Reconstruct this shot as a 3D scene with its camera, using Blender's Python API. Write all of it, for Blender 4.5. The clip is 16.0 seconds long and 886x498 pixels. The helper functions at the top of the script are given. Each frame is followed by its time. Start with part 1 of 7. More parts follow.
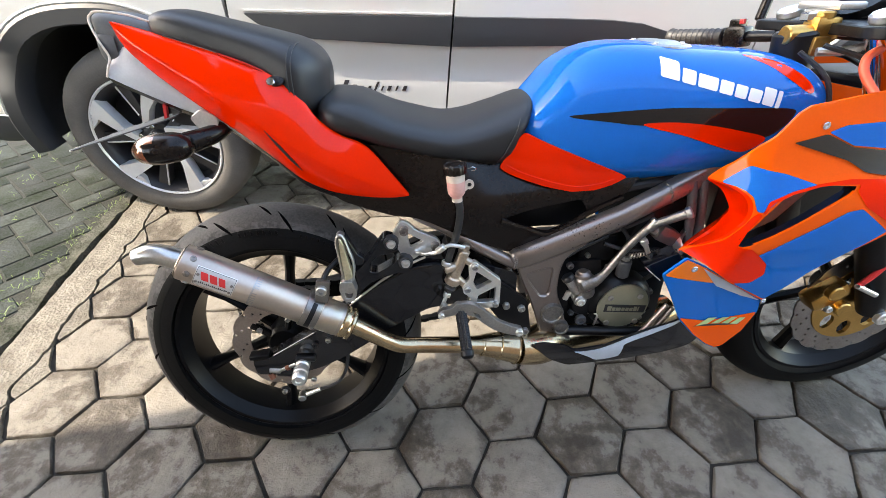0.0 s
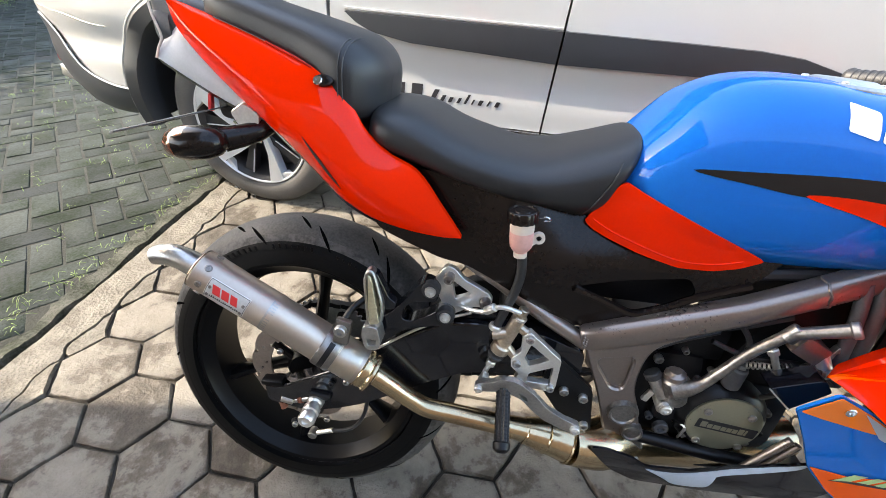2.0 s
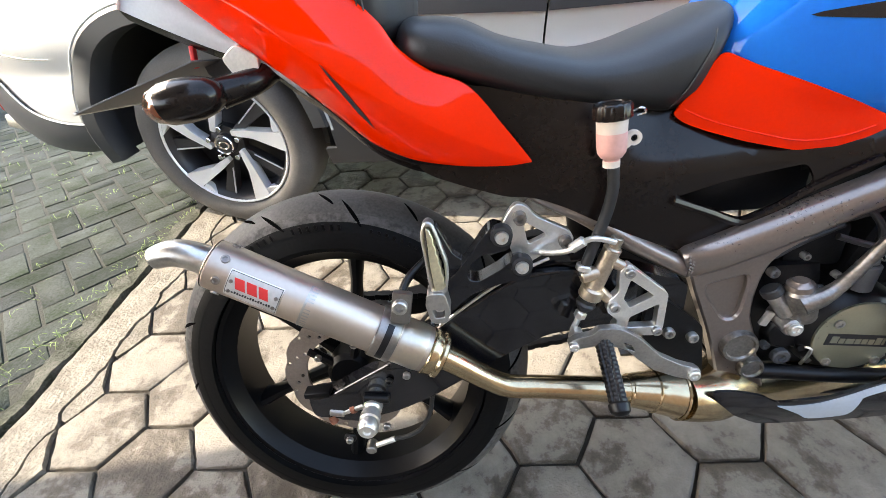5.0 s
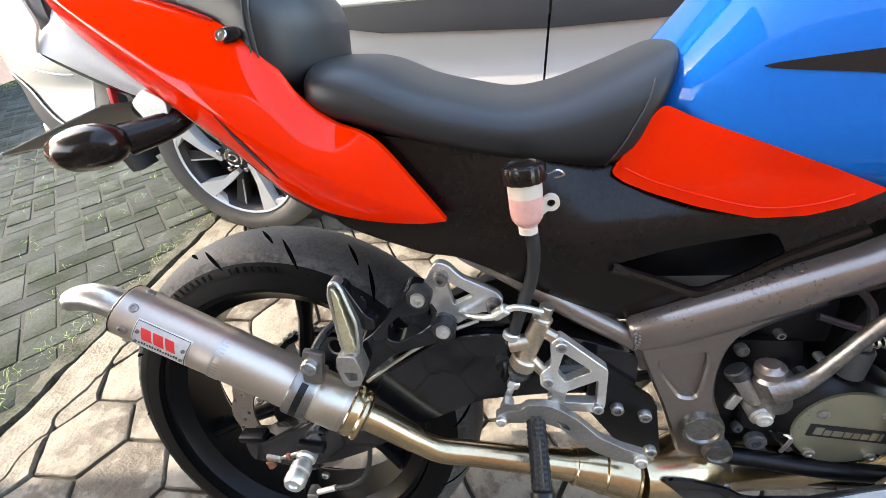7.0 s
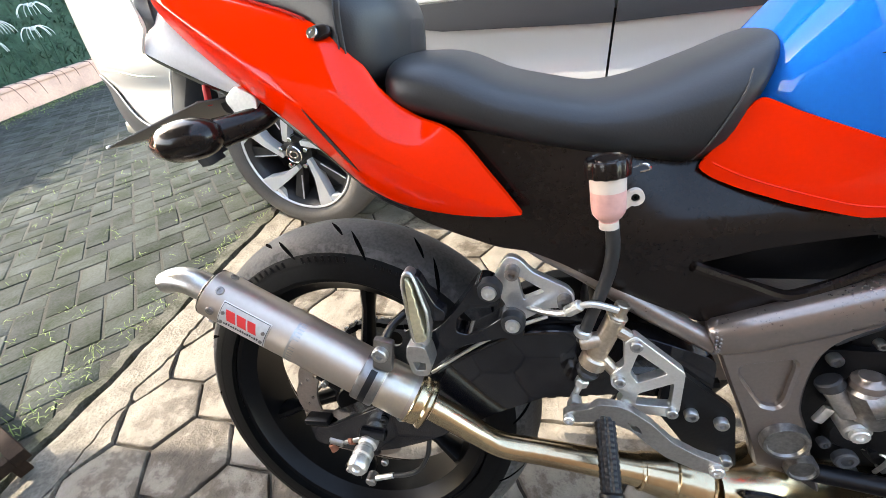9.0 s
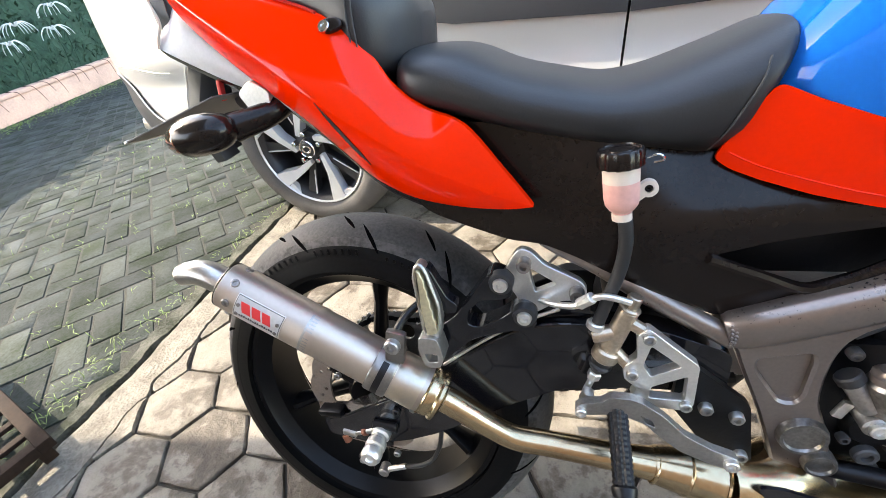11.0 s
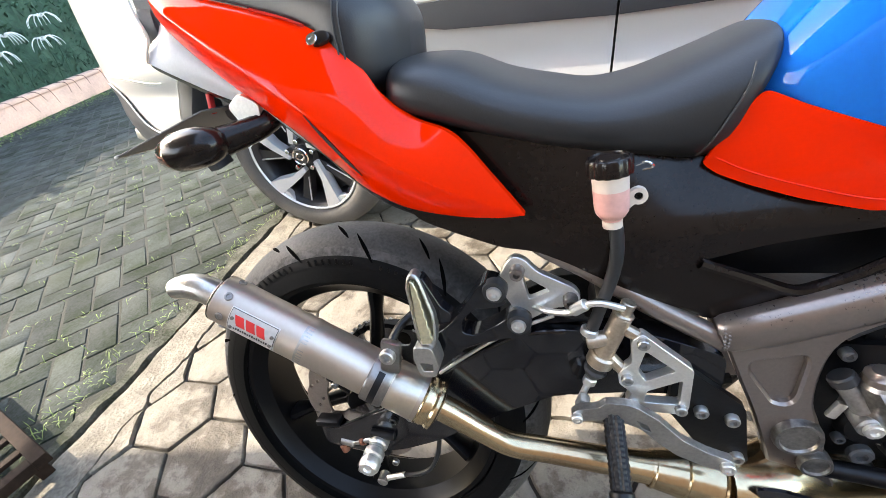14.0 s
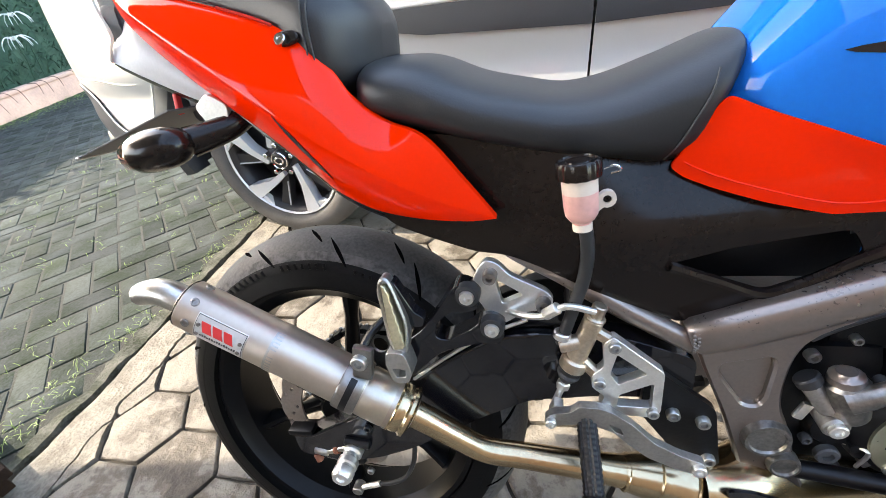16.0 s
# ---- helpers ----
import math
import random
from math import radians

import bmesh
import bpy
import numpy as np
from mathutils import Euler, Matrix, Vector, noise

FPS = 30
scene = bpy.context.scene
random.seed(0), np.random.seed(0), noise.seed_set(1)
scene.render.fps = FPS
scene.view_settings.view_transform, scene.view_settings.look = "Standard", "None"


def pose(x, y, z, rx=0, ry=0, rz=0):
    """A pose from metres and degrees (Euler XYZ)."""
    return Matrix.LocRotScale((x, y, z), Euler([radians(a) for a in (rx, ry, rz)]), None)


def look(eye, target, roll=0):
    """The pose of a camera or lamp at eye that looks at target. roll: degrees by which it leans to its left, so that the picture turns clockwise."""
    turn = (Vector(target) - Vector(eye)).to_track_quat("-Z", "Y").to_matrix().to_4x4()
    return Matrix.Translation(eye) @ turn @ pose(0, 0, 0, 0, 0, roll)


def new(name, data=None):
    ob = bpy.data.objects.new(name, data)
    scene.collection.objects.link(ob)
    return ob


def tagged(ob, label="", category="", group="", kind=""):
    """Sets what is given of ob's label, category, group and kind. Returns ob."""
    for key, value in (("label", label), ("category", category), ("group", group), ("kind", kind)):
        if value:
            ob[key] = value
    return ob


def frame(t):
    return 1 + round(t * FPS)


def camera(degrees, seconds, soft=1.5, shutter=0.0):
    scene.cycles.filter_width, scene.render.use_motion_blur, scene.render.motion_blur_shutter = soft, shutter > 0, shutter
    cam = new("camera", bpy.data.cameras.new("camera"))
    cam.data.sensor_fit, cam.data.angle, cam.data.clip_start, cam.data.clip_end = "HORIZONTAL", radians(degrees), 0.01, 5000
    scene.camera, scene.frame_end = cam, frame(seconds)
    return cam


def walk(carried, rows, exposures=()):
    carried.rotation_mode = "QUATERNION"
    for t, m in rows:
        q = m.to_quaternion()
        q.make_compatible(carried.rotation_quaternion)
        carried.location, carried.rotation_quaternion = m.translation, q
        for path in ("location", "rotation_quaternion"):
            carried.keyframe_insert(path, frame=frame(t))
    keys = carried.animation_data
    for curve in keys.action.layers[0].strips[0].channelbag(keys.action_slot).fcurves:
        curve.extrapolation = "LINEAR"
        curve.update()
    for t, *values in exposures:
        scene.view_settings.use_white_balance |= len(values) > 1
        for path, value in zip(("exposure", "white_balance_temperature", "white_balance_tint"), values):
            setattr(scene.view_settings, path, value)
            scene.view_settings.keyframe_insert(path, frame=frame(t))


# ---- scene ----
cam = camera(91.6, 16.0, soft=0.8)
PATH = [
    (0, (0.072, 0.17, 1.04), (0.055, 1.717, -0.227), -0.2),
    (0.5, (0.113, 0.196, 1.02), (0.095, 1.748, -0.241), -0.0),
    (1, (0.19, 0.241, 1.015), (-0.028, 1.788, -0.233), 3.6),
    (1.5, (0.201, 0.277, 1.013), (-0.149, 1.805, -0.229), 2.7),
    (2, (0.097, 0.325, 0.994), (-0.283, 1.86, -0.231), 1.7),
    (2.5, (0.012, 0.343, 0.976), (-0.289, 1.912, -0.227), -0.8),
    (3, (-0.004, 0.339, 0.937), (-0.294, 1.927, -0.243), -0.4),
    (3.5, (-0.014, 0.34, 0.884), (-0.299, 1.931, -0.294), -0.3),
    (3.7, (-0.017, 0.332, 0.876), (-0.311, 1.921, -0.302), -0.8),
    (5.8, (0.0, 0.371, 0.867), (-0.306, 1.947, -0.327), -9.0),
    (6, (0.024, 0.383, 0.876), (-0.289, 1.961, -0.313), -9.1),
    (6.5, (0.097, 0.418, 0.883), (-0.352, 1.979, -0.284), -9.2),
    (7, (0.11, 0.435, 0.879), (-0.379, 1.987, -0.284), -8.4),
    (7.5, (0.094, 0.433, 0.885), (-0.467, 1.971, -0.265), -8.9),
    (8, (0.084, 0.422, 0.879), (-0.524, 1.95, -0.259), -9.1),
    (8.5, (0.081, 0.42, 0.879), (-0.569, 1.933, -0.256), -10.0),
    (9, (0.081, 0.42, 0.88), (-0.594, 1.919, -0.258), -10.7),
    (9.5, (0.079, 0.414, 0.878), (-0.618, 1.905, -0.258), -11.2),
    (12, (0.084, 0.421, 0.88), (-0.65, 1.879, -0.277), -12.3),
    (12.5, (0.083, 0.419, 0.881), (-0.652, 1.878, -0.274), -12.5),
    (13, (0.084, 0.419, 0.882), (-0.647, 1.878, -0.273), -12.6),
    (13.5, (0.083, 0.421, 0.884), (-0.644, 1.887, -0.266), -12.7),
    (14, (0.086, 0.424, 0.884), (-0.628, 1.901, -0.259), -12.9),
    (14.5, (0.086, 0.419, 0.877), (-0.616, 1.906, -0.262), -12.6),
    (15, (0.09, 0.423, 0.876), (-0.593, 1.921, -0.259), -12.2),
    (15.5, (0.091, 0.423, 0.874), (-0.575, 1.929, -0.26), -11.8),
    (16, (0.096, 0.43, 0.877), (-0.55, 1.946, -0.257), -11.4),
]
walk(cam, [(t, look(eye, target, roll)) for t, eye, target, roll in PATH], exposures=[(0.0, 3.10, 7600, 10), (0.8, 3.14, 7600, 10), (1.5, 3.22, 7500, 10), (2.0, 3.10, 7500, 10), (2.5, 3.03, 7500, 10), (3.0, 3.04, 7500, 10), (3.5, 3.38, 7600, 10), (6.0, 3.42, 7600, 10), (16.0, 3.42, 7500, 10)])

# ---- world, sun and exposure ----
SUN_EL, SUN_AZ = radians(36), math.pi + radians(5)
to_sun = Vector((math.cos(SUN_EL) * math.cos(SUN_AZ), math.cos(SUN_EL) * math.sin(SUN_AZ), math.sin(SUN_EL)))
world = bpy.data.worlds.new("world")
scene.world = world
world.use_nodes = True
wn = world.node_tree
sky = wn.nodes.new("ShaderNodeTexSky")
sky.sky_type, sky.sun_disc = "NISHITA", False
sky.sun_elevation, sky.sun_rotation = SUN_EL, math.pi / 2 - SUN_AZ
sky.air_density, sky.dust_density, sky.ozone_density = 1.0, 1.2, 0.3
wn.nodes["Background"].inputs["Strength"].default_value = 0.15
wn.links.new(sky.outputs["Color"], wn.nodes["Background"].inputs["Color"])
sun = new("sun", bpy.data.lights.new("sun", "SUN"))
sun.data.energy, sun.data.angle, sun.data.color = 1.6, radians(0.3), (1.0, 0.96, 0.89)
sun.matrix_world = look((0, 0, 0), -to_sun)

# ---- materials ----
def mat(name, colour, rough=0.5, metal=0.0, vary=0.15, scale=8.0, fine=120.0, bump=0.0, coat=0.0, second=None, island=False, emit=None, spec=None, rvary=0.1, place=False, crisp=0.14, grain=0.4):
    """A procedural surface: two scales of variation in colour, roughness and relief."""
    m = bpy.data.materials.new(name)
    m.use_nodes = True
    nt = m.node_tree
    N, L = nt.nodes.new, nt.links.new
    b = nt.nodes["Principled BSDF"]
    b.inputs["Roughness"].default_value, b.inputs["Metallic"].default_value = rough, metal
    if coat:
        b.inputs["Coat Weight"].default_value, b.inputs["Coat Roughness"].default_value = coat, 0.03
    if spec is not None:
        b.inputs["Specular IOR Level"].default_value = spec
    tc = N("ShaderNodeTexCoord")
    big, small = N("ShaderNodeTexNoise"), N("ShaderNodeTexNoise")
    big.inputs["Scale"].default_value, small.inputs["Scale"].default_value = scale, fine
    big.inputs["Detail"].default_value, small.inputs["Detail"].default_value = 5, 3
    geo = N("ShaderNodeNewGeometry")
    for n in (big, small):
        L(geo.outputs["Position"] if place else tc.outputs["Object"], n.inputs["Vector"])
    mixed = N("ShaderNodeMix")
    mixed.data_type = "FLOAT"
    mixed.inputs["Factor"].default_value = grain
    L(big.outputs["Fac"], mixed.inputs["A"]), L(small.outputs["Fac"], mixed.inputs["B"])
    ramp = N("ShaderNodeValToRGB")
    c = Vector(colour)
    d = Vector(second) if second else c * (1 - vary)
    lite = c if second else c * (1 + vary * 0.6)
    ramp.color_ramp.elements[0].position, ramp.color_ramp.elements[1].position = 0.5 - crisp, 0.5 + crisp
    ramp.color_ramp.elements[0].color, ramp.color_ramp.elements[1].color = (*d, 1), (*lite, 1)
    L(mixed.outputs["Result"], ramp.inputs["Fac"])
    out = ramp.outputs["Color"]
    if island:
        rnd = N("ShaderNodeObjectInfo").outputs["Random"] if island == "object" else N("ShaderNodeNewGeometry").outputs["Random Per Island"]
        hsv, rr = N("ShaderNodeHueSaturation"), N("ShaderNodeMapRange")
        rr.inputs["To Min"].default_value, rr.inputs["To Max"].default_value = 0.72, 1.2
        L(rnd, rr.inputs["Value"]), L(rr.outputs["Result"], hsv.inputs["Value"]), L(out, hsv.inputs["Color"])
        out = hsv.outputs["Color"]
    L(out, b.inputs["Base Color"])
    mr = N("ShaderNodeMapRange")
    mr.inputs["To Min"].default_value, mr.inputs["To Max"].default_value = max(0.02, rough - rvary * rough), min(1, rough + rvary * rough)
    L(mixed.outputs["Result"], mr.inputs["Value"]), L(mr.outputs["Result"], b.inputs["Roughness"])
    if bump:
        bp = N("ShaderNodeBump")
        bp.inputs["Strength"].default_value, bp.inputs["Distance"].default_value = 1.0, bump
        L(mixed.outputs["Result"], bp.inputs["Height"]), L(bp.outputs["Normal"], b.inputs["Normal"])
    if emit:
        b.inputs["Emission Color"].default_value, b.inputs["Emission Strength"].default_value = (*emit, 1), 1
    return m


M = {}
M["red"] = mat("red_paint", (0.87, 0.020, 0.0012), 0.45, 0, 0.04, 3, 300, 0.00002, 0.5, spec=0.0)
M["orange"] = mat("orange_red_paint", (0.94, 0.105, 0.003), 0.45, 0, 0.04, 3, 300, 0.00003, 0.5, spec=0.02)
M["amber"] = mat("amber_orange_paint", (0.90, 0.19, 0.012), 0.5, 0, 0.04, 3, 300, 0.00003, 0.75, spec=0.05)
M["blue"] = mat("blue_paint", (0.0, 0.135, 0.53), 0.5, 0, 0.05, 3, 300, 0.00003, 0.6, spec=0.0)
M["gloss_black"] = mat("gloss_black_paint", (0.006, 0.006, 0.008), 0.2, 0, 0.2, 6, 200, 0.00003, 0.6, spec=0.3)
M["decal_white"] = mat("white_decal", (0.82, 0.83, 0.84), 0.35, 0, 0.03, 20, 200)
M["decal_red"] = mat("red_decal", (0.65, 0.03, 0.03), 0.4, 0, 0.05, 20, 200)
M["decal_green"] = mat("pale_green_decal", (0.45, 0.62, 0.28), 0.4, 0, 0.08, 30, 200)
M["silver_stripe"] = mat("pale_silver_decal", (0.42, 0.48, 0.56), 0.3, 0, 0.08, 20, 200, coat=0.6)
M["leather"] = mat("black_seat_vinyl", (0.018, 0.018, 0.019), 0.45, 0, 0.2, 10, 500, 0.0003, spec=0.45)
M["stitch"] = mat("grey_stitching", (0.05, 0.05, 0.05), 0.8)
M["plastic"] = mat("black_side_plastic", (0.010, 0.0068, 0.0057), 0.20, 0, 0.35, 6, 160, 0.00008, spec=0.26)
M["matt_plastic"] = mat("matt_grey_plastic", (0.075, 0.077, 0.082), 0.55, 0, 0.2, 8, 300, 0.0003)
M["rubber"] = mat("tyre_rubber", (0.0048, 0.0046, 0.0046), 0.55, 0, 0.35, 10, 220, 0.0005, spec=0.10)
M["tread_rubber"] = mat("scrubbed_tread_rubber", (0.085, 0.080, 0.074), 0.62, 0, 0.5, 9, 240, 0.0008, second=(0.030, 0.028, 0.0265), spec=0.4)
M["scuffed"] = mat("scuffed_tyre_shoulder", (0.105, 0.10, 0.094), 0.75, 0, 0.5, 40, 160, 0.0012, second=(0.048, 0.045, 0.043), spec=0.25, crisp=0.1)
M["rim_black"] = mat("black_wheel_paint", (0.004, 0.004, 0.0045), 0.33, 0, 0.3, 12, 160, 0.0001, spec=0.14)
M["steel"] = mat("brushed_steel", (0.55, 0.53, 0.50), 0.32, 1, 0.18, 12, 300, 0.0002)
M["titan"] = mat("satin_titanium_can", (0.62, 0.55, 0.48), 0.44, 1, 0.14, 7, 200, 0.0001, second=(0.46, 0.375, 0.31), crisp=0.2, grain=0.15)
M["gold_steel"] = mat("heat_tinted_steel", (0.62, 0.52, 0.33), 0.22, 1, 0.2, 8, 200, 0.0001, second=(0.50, 0.36, 0.22))
M["alu"] = mat("machined_aluminium", (0.79, 0.765, 0.72), 0.34, 0.85, 0.12, 14, 320, 0.00015)
M["alu_dull"] = mat("dull_cast_aluminium", (0.45, 0.44, 0.42), 0.45, 1, 0.25, 16, 250, 0.0004)
M["frame"] = mat("bronze_grey_frame_paint", (0.245, 0.200, 0.175), 0.28, 0.7, 0.12, 8, 260, 0.00015, 0.4)
M["weld"] = mat("weld_metal", (0.26, 0.23, 0.21), 0.4, 0.8, 0.3, 20, 260, 0.0003)
M["kick"] = mat("worn_grey_lever_paint", (0.33, 0.31, 0.29), 0.32, 0.85, 0.3, 24, 240, 0.0002, second=(0.16, 0.15, 0.14))
M["chrome"] = mat("chrome", (0.8, 0.8, 0.8), 0.08, 1, 0.05, 20, 200)
M["gold"] = mat("gold_anodised", (0.66, 0.38, 0.11), 0.3, 1, 0.15, 14, 240)
M["engine"] = mat("black_engine_paint", (0.005, 0.005, 0.006), 0.38, 0.0, 0.4, 14, 180, 0.0006, spec=0.3)
M["olive"] = mat("satin_champagne_cover", (0.33, 0.325, 0.235), 0.28, 0.6, 0.06, 10, 300)
M["disc"] = mat("worn_disc_steel", (0.38, 0.34, 0.32), 0.33, 1, 0.22, 20, 300)
M["fluid"] = mat("pink_brake_fluid", (0.66, 0.36, 0.31), 0.35, 0, 0.12, 30, 200)
M["milky"] = mat("milky_white_plastic", (0.66, 0.56, 0.47), 0.4, 0, 0.06, 30, 200)
M["hose"] = mat("black_rubber_hose", (0.02, 0.02, 0.021), 0.5, 0, 0.2, 20, 200)
M["lens_amber"] = mat("smoked_amber_lens", (0.16, 0.045, 0.02), 0.12, 0, 0.2, 20, 200, coat=1.0)
M["red_hose"] = mat("red_tube", (0.75, 0.10, 0.04), 0.4)
M["car_paint"] = mat("silver_white_car_paint", (0.49, 0.495, 0.49), 0.35, 0.15, 0.03, 2, 400, 0.00003, 0.8)
M["car_black"] = mat("grey_black_car_cladding", (0.022, 0.025, 0.030), 0.5, 0, 0.15, 5, 300, 0.0002)
M["car_glass"] = mat("dark_tinted_glass", (0.02, 0.022, 0.025), 0.05, 0, 0.05, 3, 50)
M["car_alloy"] = mat("machined_alloy_wheel", (0.74, 0.75, 0.77), 0.33, 0.45, 0.06, 14, 300)
M["car_rim_dark"] = mat("dark_grey_wheel_paint", (0.03, 0.03, 0.033), 0.4, 0.2, 0.2, 12, 200)
M["car_tyre"] = mat("dusty_car_tyre", (0.085, 0.08, 0.076), 0.8, 0, 0.25, 9, 200, 0.0006)
M["ink"] = mat("black_lettering", (0.015, 0.015, 0.018), 0.4)
M["red_lens"] = mat("red_reflector", (0.5, 0.02, 0.015), 0.15, coat=1.0)


def paver_mat(name, random_from, rim):
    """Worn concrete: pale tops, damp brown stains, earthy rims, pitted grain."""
    m = bpy.data.materials.new(name)
    m.use_nodes = True
    nt = m.node_tree
    N, L = nt.nodes.new, nt.links.new
    b = nt.nodes["Principled BSDF"]
    b.inputs["Specular IOR Level"].default_value = 0.25
    geo, obj = N("ShaderNodeNewGeometry"), N("ShaderNodeObjectInfo")
    rnd = obj.outputs["Random"] if random_from == "object" else geo.outputs["Random Per Island"]

    def value(op, a, c):
        n = N("ShaderNodeMath")
        n.operation = op
        for k, x in enumerate((a, c)):
            if isinstance(x, (int, float)):
                n.inputs[k].default_value = x
            else:
                L(x, n.inputs[k])
        return n.outputs[0]

    def noise_at(scale, detail, warp=0.0):
        n = N("ShaderNodeTexNoise")
        n.inputs["Scale"].default_value, n.inputs["Detail"].default_value, n.inputs["Distortion"].default_value = scale, detail, warp
        n.inputs["Roughness"].default_value = 0.62
        L(geo.outputs["Position"], n.inputs["Vector"])
        return n.outputs["Fac"]

    big, mid, fine = noise_at(8.0, 9, 0.35), noise_at(34, 8), noise_at(230, 4)
    f = value("ADD", value("MULTIPLY", big, 0.66), value("ADD", value("MULTIPLY", mid, 0.26), value("MULTIPLY", fine, 0.08)))
    f = value("ADD", f, value("MULTIPLY", value("SUBTRACT", rnd, 0.5), 0.10))
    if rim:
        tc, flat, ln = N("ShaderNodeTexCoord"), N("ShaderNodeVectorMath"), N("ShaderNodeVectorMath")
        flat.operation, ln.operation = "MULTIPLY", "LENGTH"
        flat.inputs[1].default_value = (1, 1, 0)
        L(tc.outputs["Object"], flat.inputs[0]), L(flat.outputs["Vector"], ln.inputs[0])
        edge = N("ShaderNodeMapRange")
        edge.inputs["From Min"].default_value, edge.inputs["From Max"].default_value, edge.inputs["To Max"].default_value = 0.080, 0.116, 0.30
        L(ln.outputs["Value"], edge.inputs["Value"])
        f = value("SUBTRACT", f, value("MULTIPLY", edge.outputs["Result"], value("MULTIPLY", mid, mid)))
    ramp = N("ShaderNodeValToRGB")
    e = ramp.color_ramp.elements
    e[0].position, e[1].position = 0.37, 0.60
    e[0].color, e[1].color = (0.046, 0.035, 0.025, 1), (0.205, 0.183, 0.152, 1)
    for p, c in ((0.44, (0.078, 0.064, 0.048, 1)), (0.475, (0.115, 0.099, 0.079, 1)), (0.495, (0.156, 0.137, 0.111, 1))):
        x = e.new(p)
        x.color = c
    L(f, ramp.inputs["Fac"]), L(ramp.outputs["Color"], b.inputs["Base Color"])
    rg = N("ShaderNodeMapRange")
    rg.inputs["From Min"].default_value, rg.inputs["From Max"].default_value = 0.38, 0.58
    rg.inputs["To Min"].default_value, rg.inputs["To Max"].default_value = 0.55, 0.85
    L(f, rg.inputs["Value"]), L(rg.outputs["Result"], b.inputs["Roughness"])
    bp = N("ShaderNodeBump")
    bp.inputs["Distance"].default_value = 0.008
    L(value("ADD", value("MULTIPLY", mid, 0.75), value("MULTIPLY", fine, 0.25)), bp.inputs["Height"]), L(bp.outputs["Normal"], b.inputs["Normal"])
    return m


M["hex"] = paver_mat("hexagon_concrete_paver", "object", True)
M["hex_far"] = paver_mat("hexagon_concrete_paver_rest", "island", False)
M["cement"] = mat("cracked_cement_band", (0.175, 0.155, 0.126), 0.88, 0, 0.4, 16, 110, 0.012, second=(0.095, 0.082, 0.062), place=True, crisp=0.09)
M["gutter"] = mat("mossy_gutter_cement", (0.095, 0.092, 0.078), 0.92, 0, 0.5, 16, 120, 0.010, second=(0.030, 0.034, 0.022), place=True, crisp=0.12, spec=0.1)
M["joint"] = mat("brown_joint_earth", (0.034, 0.028, 0.021), 0.95, 0, 0.4, 25, 200, 0.002, place=True)
M["brick"] = mat("mossy_grey_paver", (0.058, 0.063, 0.063), 0.85, 0, 0.5, 7, 110, 0.007, second=(0.022, 0.029, 0.018), island="object", place=True, spec=0.04)
M["brick_far"] = mat("mossy_grey_paver_rest", (0.058, 0.063, 0.063), 0.85, 0, 0.5, 7, 110, 0.007, second=(0.022, 0.029, 0.018), island="island", place=True, spec=0.04)
M["moss"] = mat("mossy_earth", (0.018, 0.020, 0.012), 0.95, 0, 0.5, 14, 120, 0.006, second=(0.008, 0.009, 0.006), place=True)
M["grass"] = mat("bright_grass", (0.16, 0.24, 0.05), 0.6, 0, 0.4, 20, 100, island="island")
M["leaf"] = mat("dark_foliage", (0.036, 0.080, 0.050), 0.75, 0, 0.4, 10, 100, island="island", spec=0.2)
M["bloom"] = mat("white_spider_flower", (0.75, 0.75, 0.72), 0.6)
M["planter"] = mat("pinkish_plaster", (0.74, 0.45, 0.34), 0.85, 0, 0.3, 3, 60, 0.002, second=(0.50, 0.31, 0.24))
M["wood"] = mat("weathered_dark_wood", (0.022, 0.013, 0.009), 0.8, 0, 0.45, 12, 90, 0.001, spec=0.1)
M["added_wall"] = mat("tan_render", (0.26, 0.17, 0.12), 0.85, 0, 0.12, 2, 40, 0.001)
M["roof"] = mat("grey_roof_sheet", (0.40, 0.37, 0.33), 0.6, 0, 0.15, 2, 30)
M["earth"] = mat("bare_earth_ground", (0.11, 0.10, 0.07), 0.95, 0, 0.4, 1.5, 20, 0.01, second=(0.06, 0.075, 0.035))

M["undertail"] = mat("satin_grey_undertail", (0.42, 0.43, 0.45), 0.36, 0, 0.10, 8, 300, 0.0002)
M["peg_gold"] = mat("worn_pale_gold_metal", (0.60, 0.55, 0.38), 0.35, 0.8, 0.25, 40, 240, 0.0003)
M["label_pale"] = mat("pale_grey_label", (0.52, 0.49, 0.46), 0.4, 0.2, 0.15, 40, 200)
M["rust"] = mat("rust_brown_rubber", (0.22, 0.075, 0.04), 0.7, 0, 0.3, 40, 200)
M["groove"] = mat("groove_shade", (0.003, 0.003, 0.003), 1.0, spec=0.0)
M["bumper"] = mat("dark_grey_bumper_plastic", (0.036, 0.039, 0.045), 0.42, 0, 0.15, 5, 300, 0.0002)
M["gold_tint"] = mat("pale_gold_tinted_titanium", (0.62, 0.56, 0.44), 0.38, 1, 0.14, 10, 260, 0.0002, second=(0.52, 0.47, 0.42), crisp=0.2)
M["rear_disc"] = mat("bronzed_disc_steel", (0.30, 0.255, 0.225), 0.42, 0.8, 0.18, 20, 300)
M["cast_warm"] = mat("warm_cast_aluminium", (0.52, 0.43, 0.33), 0.34, 0.85, 0.25, 30, 260, 0.0004)
M["clamp"] = mat("brushed_grey_clamp_steel", (0.25, 0.235, 0.22), 0.34, 0.9, 0.2, 20, 300, 0.0002)

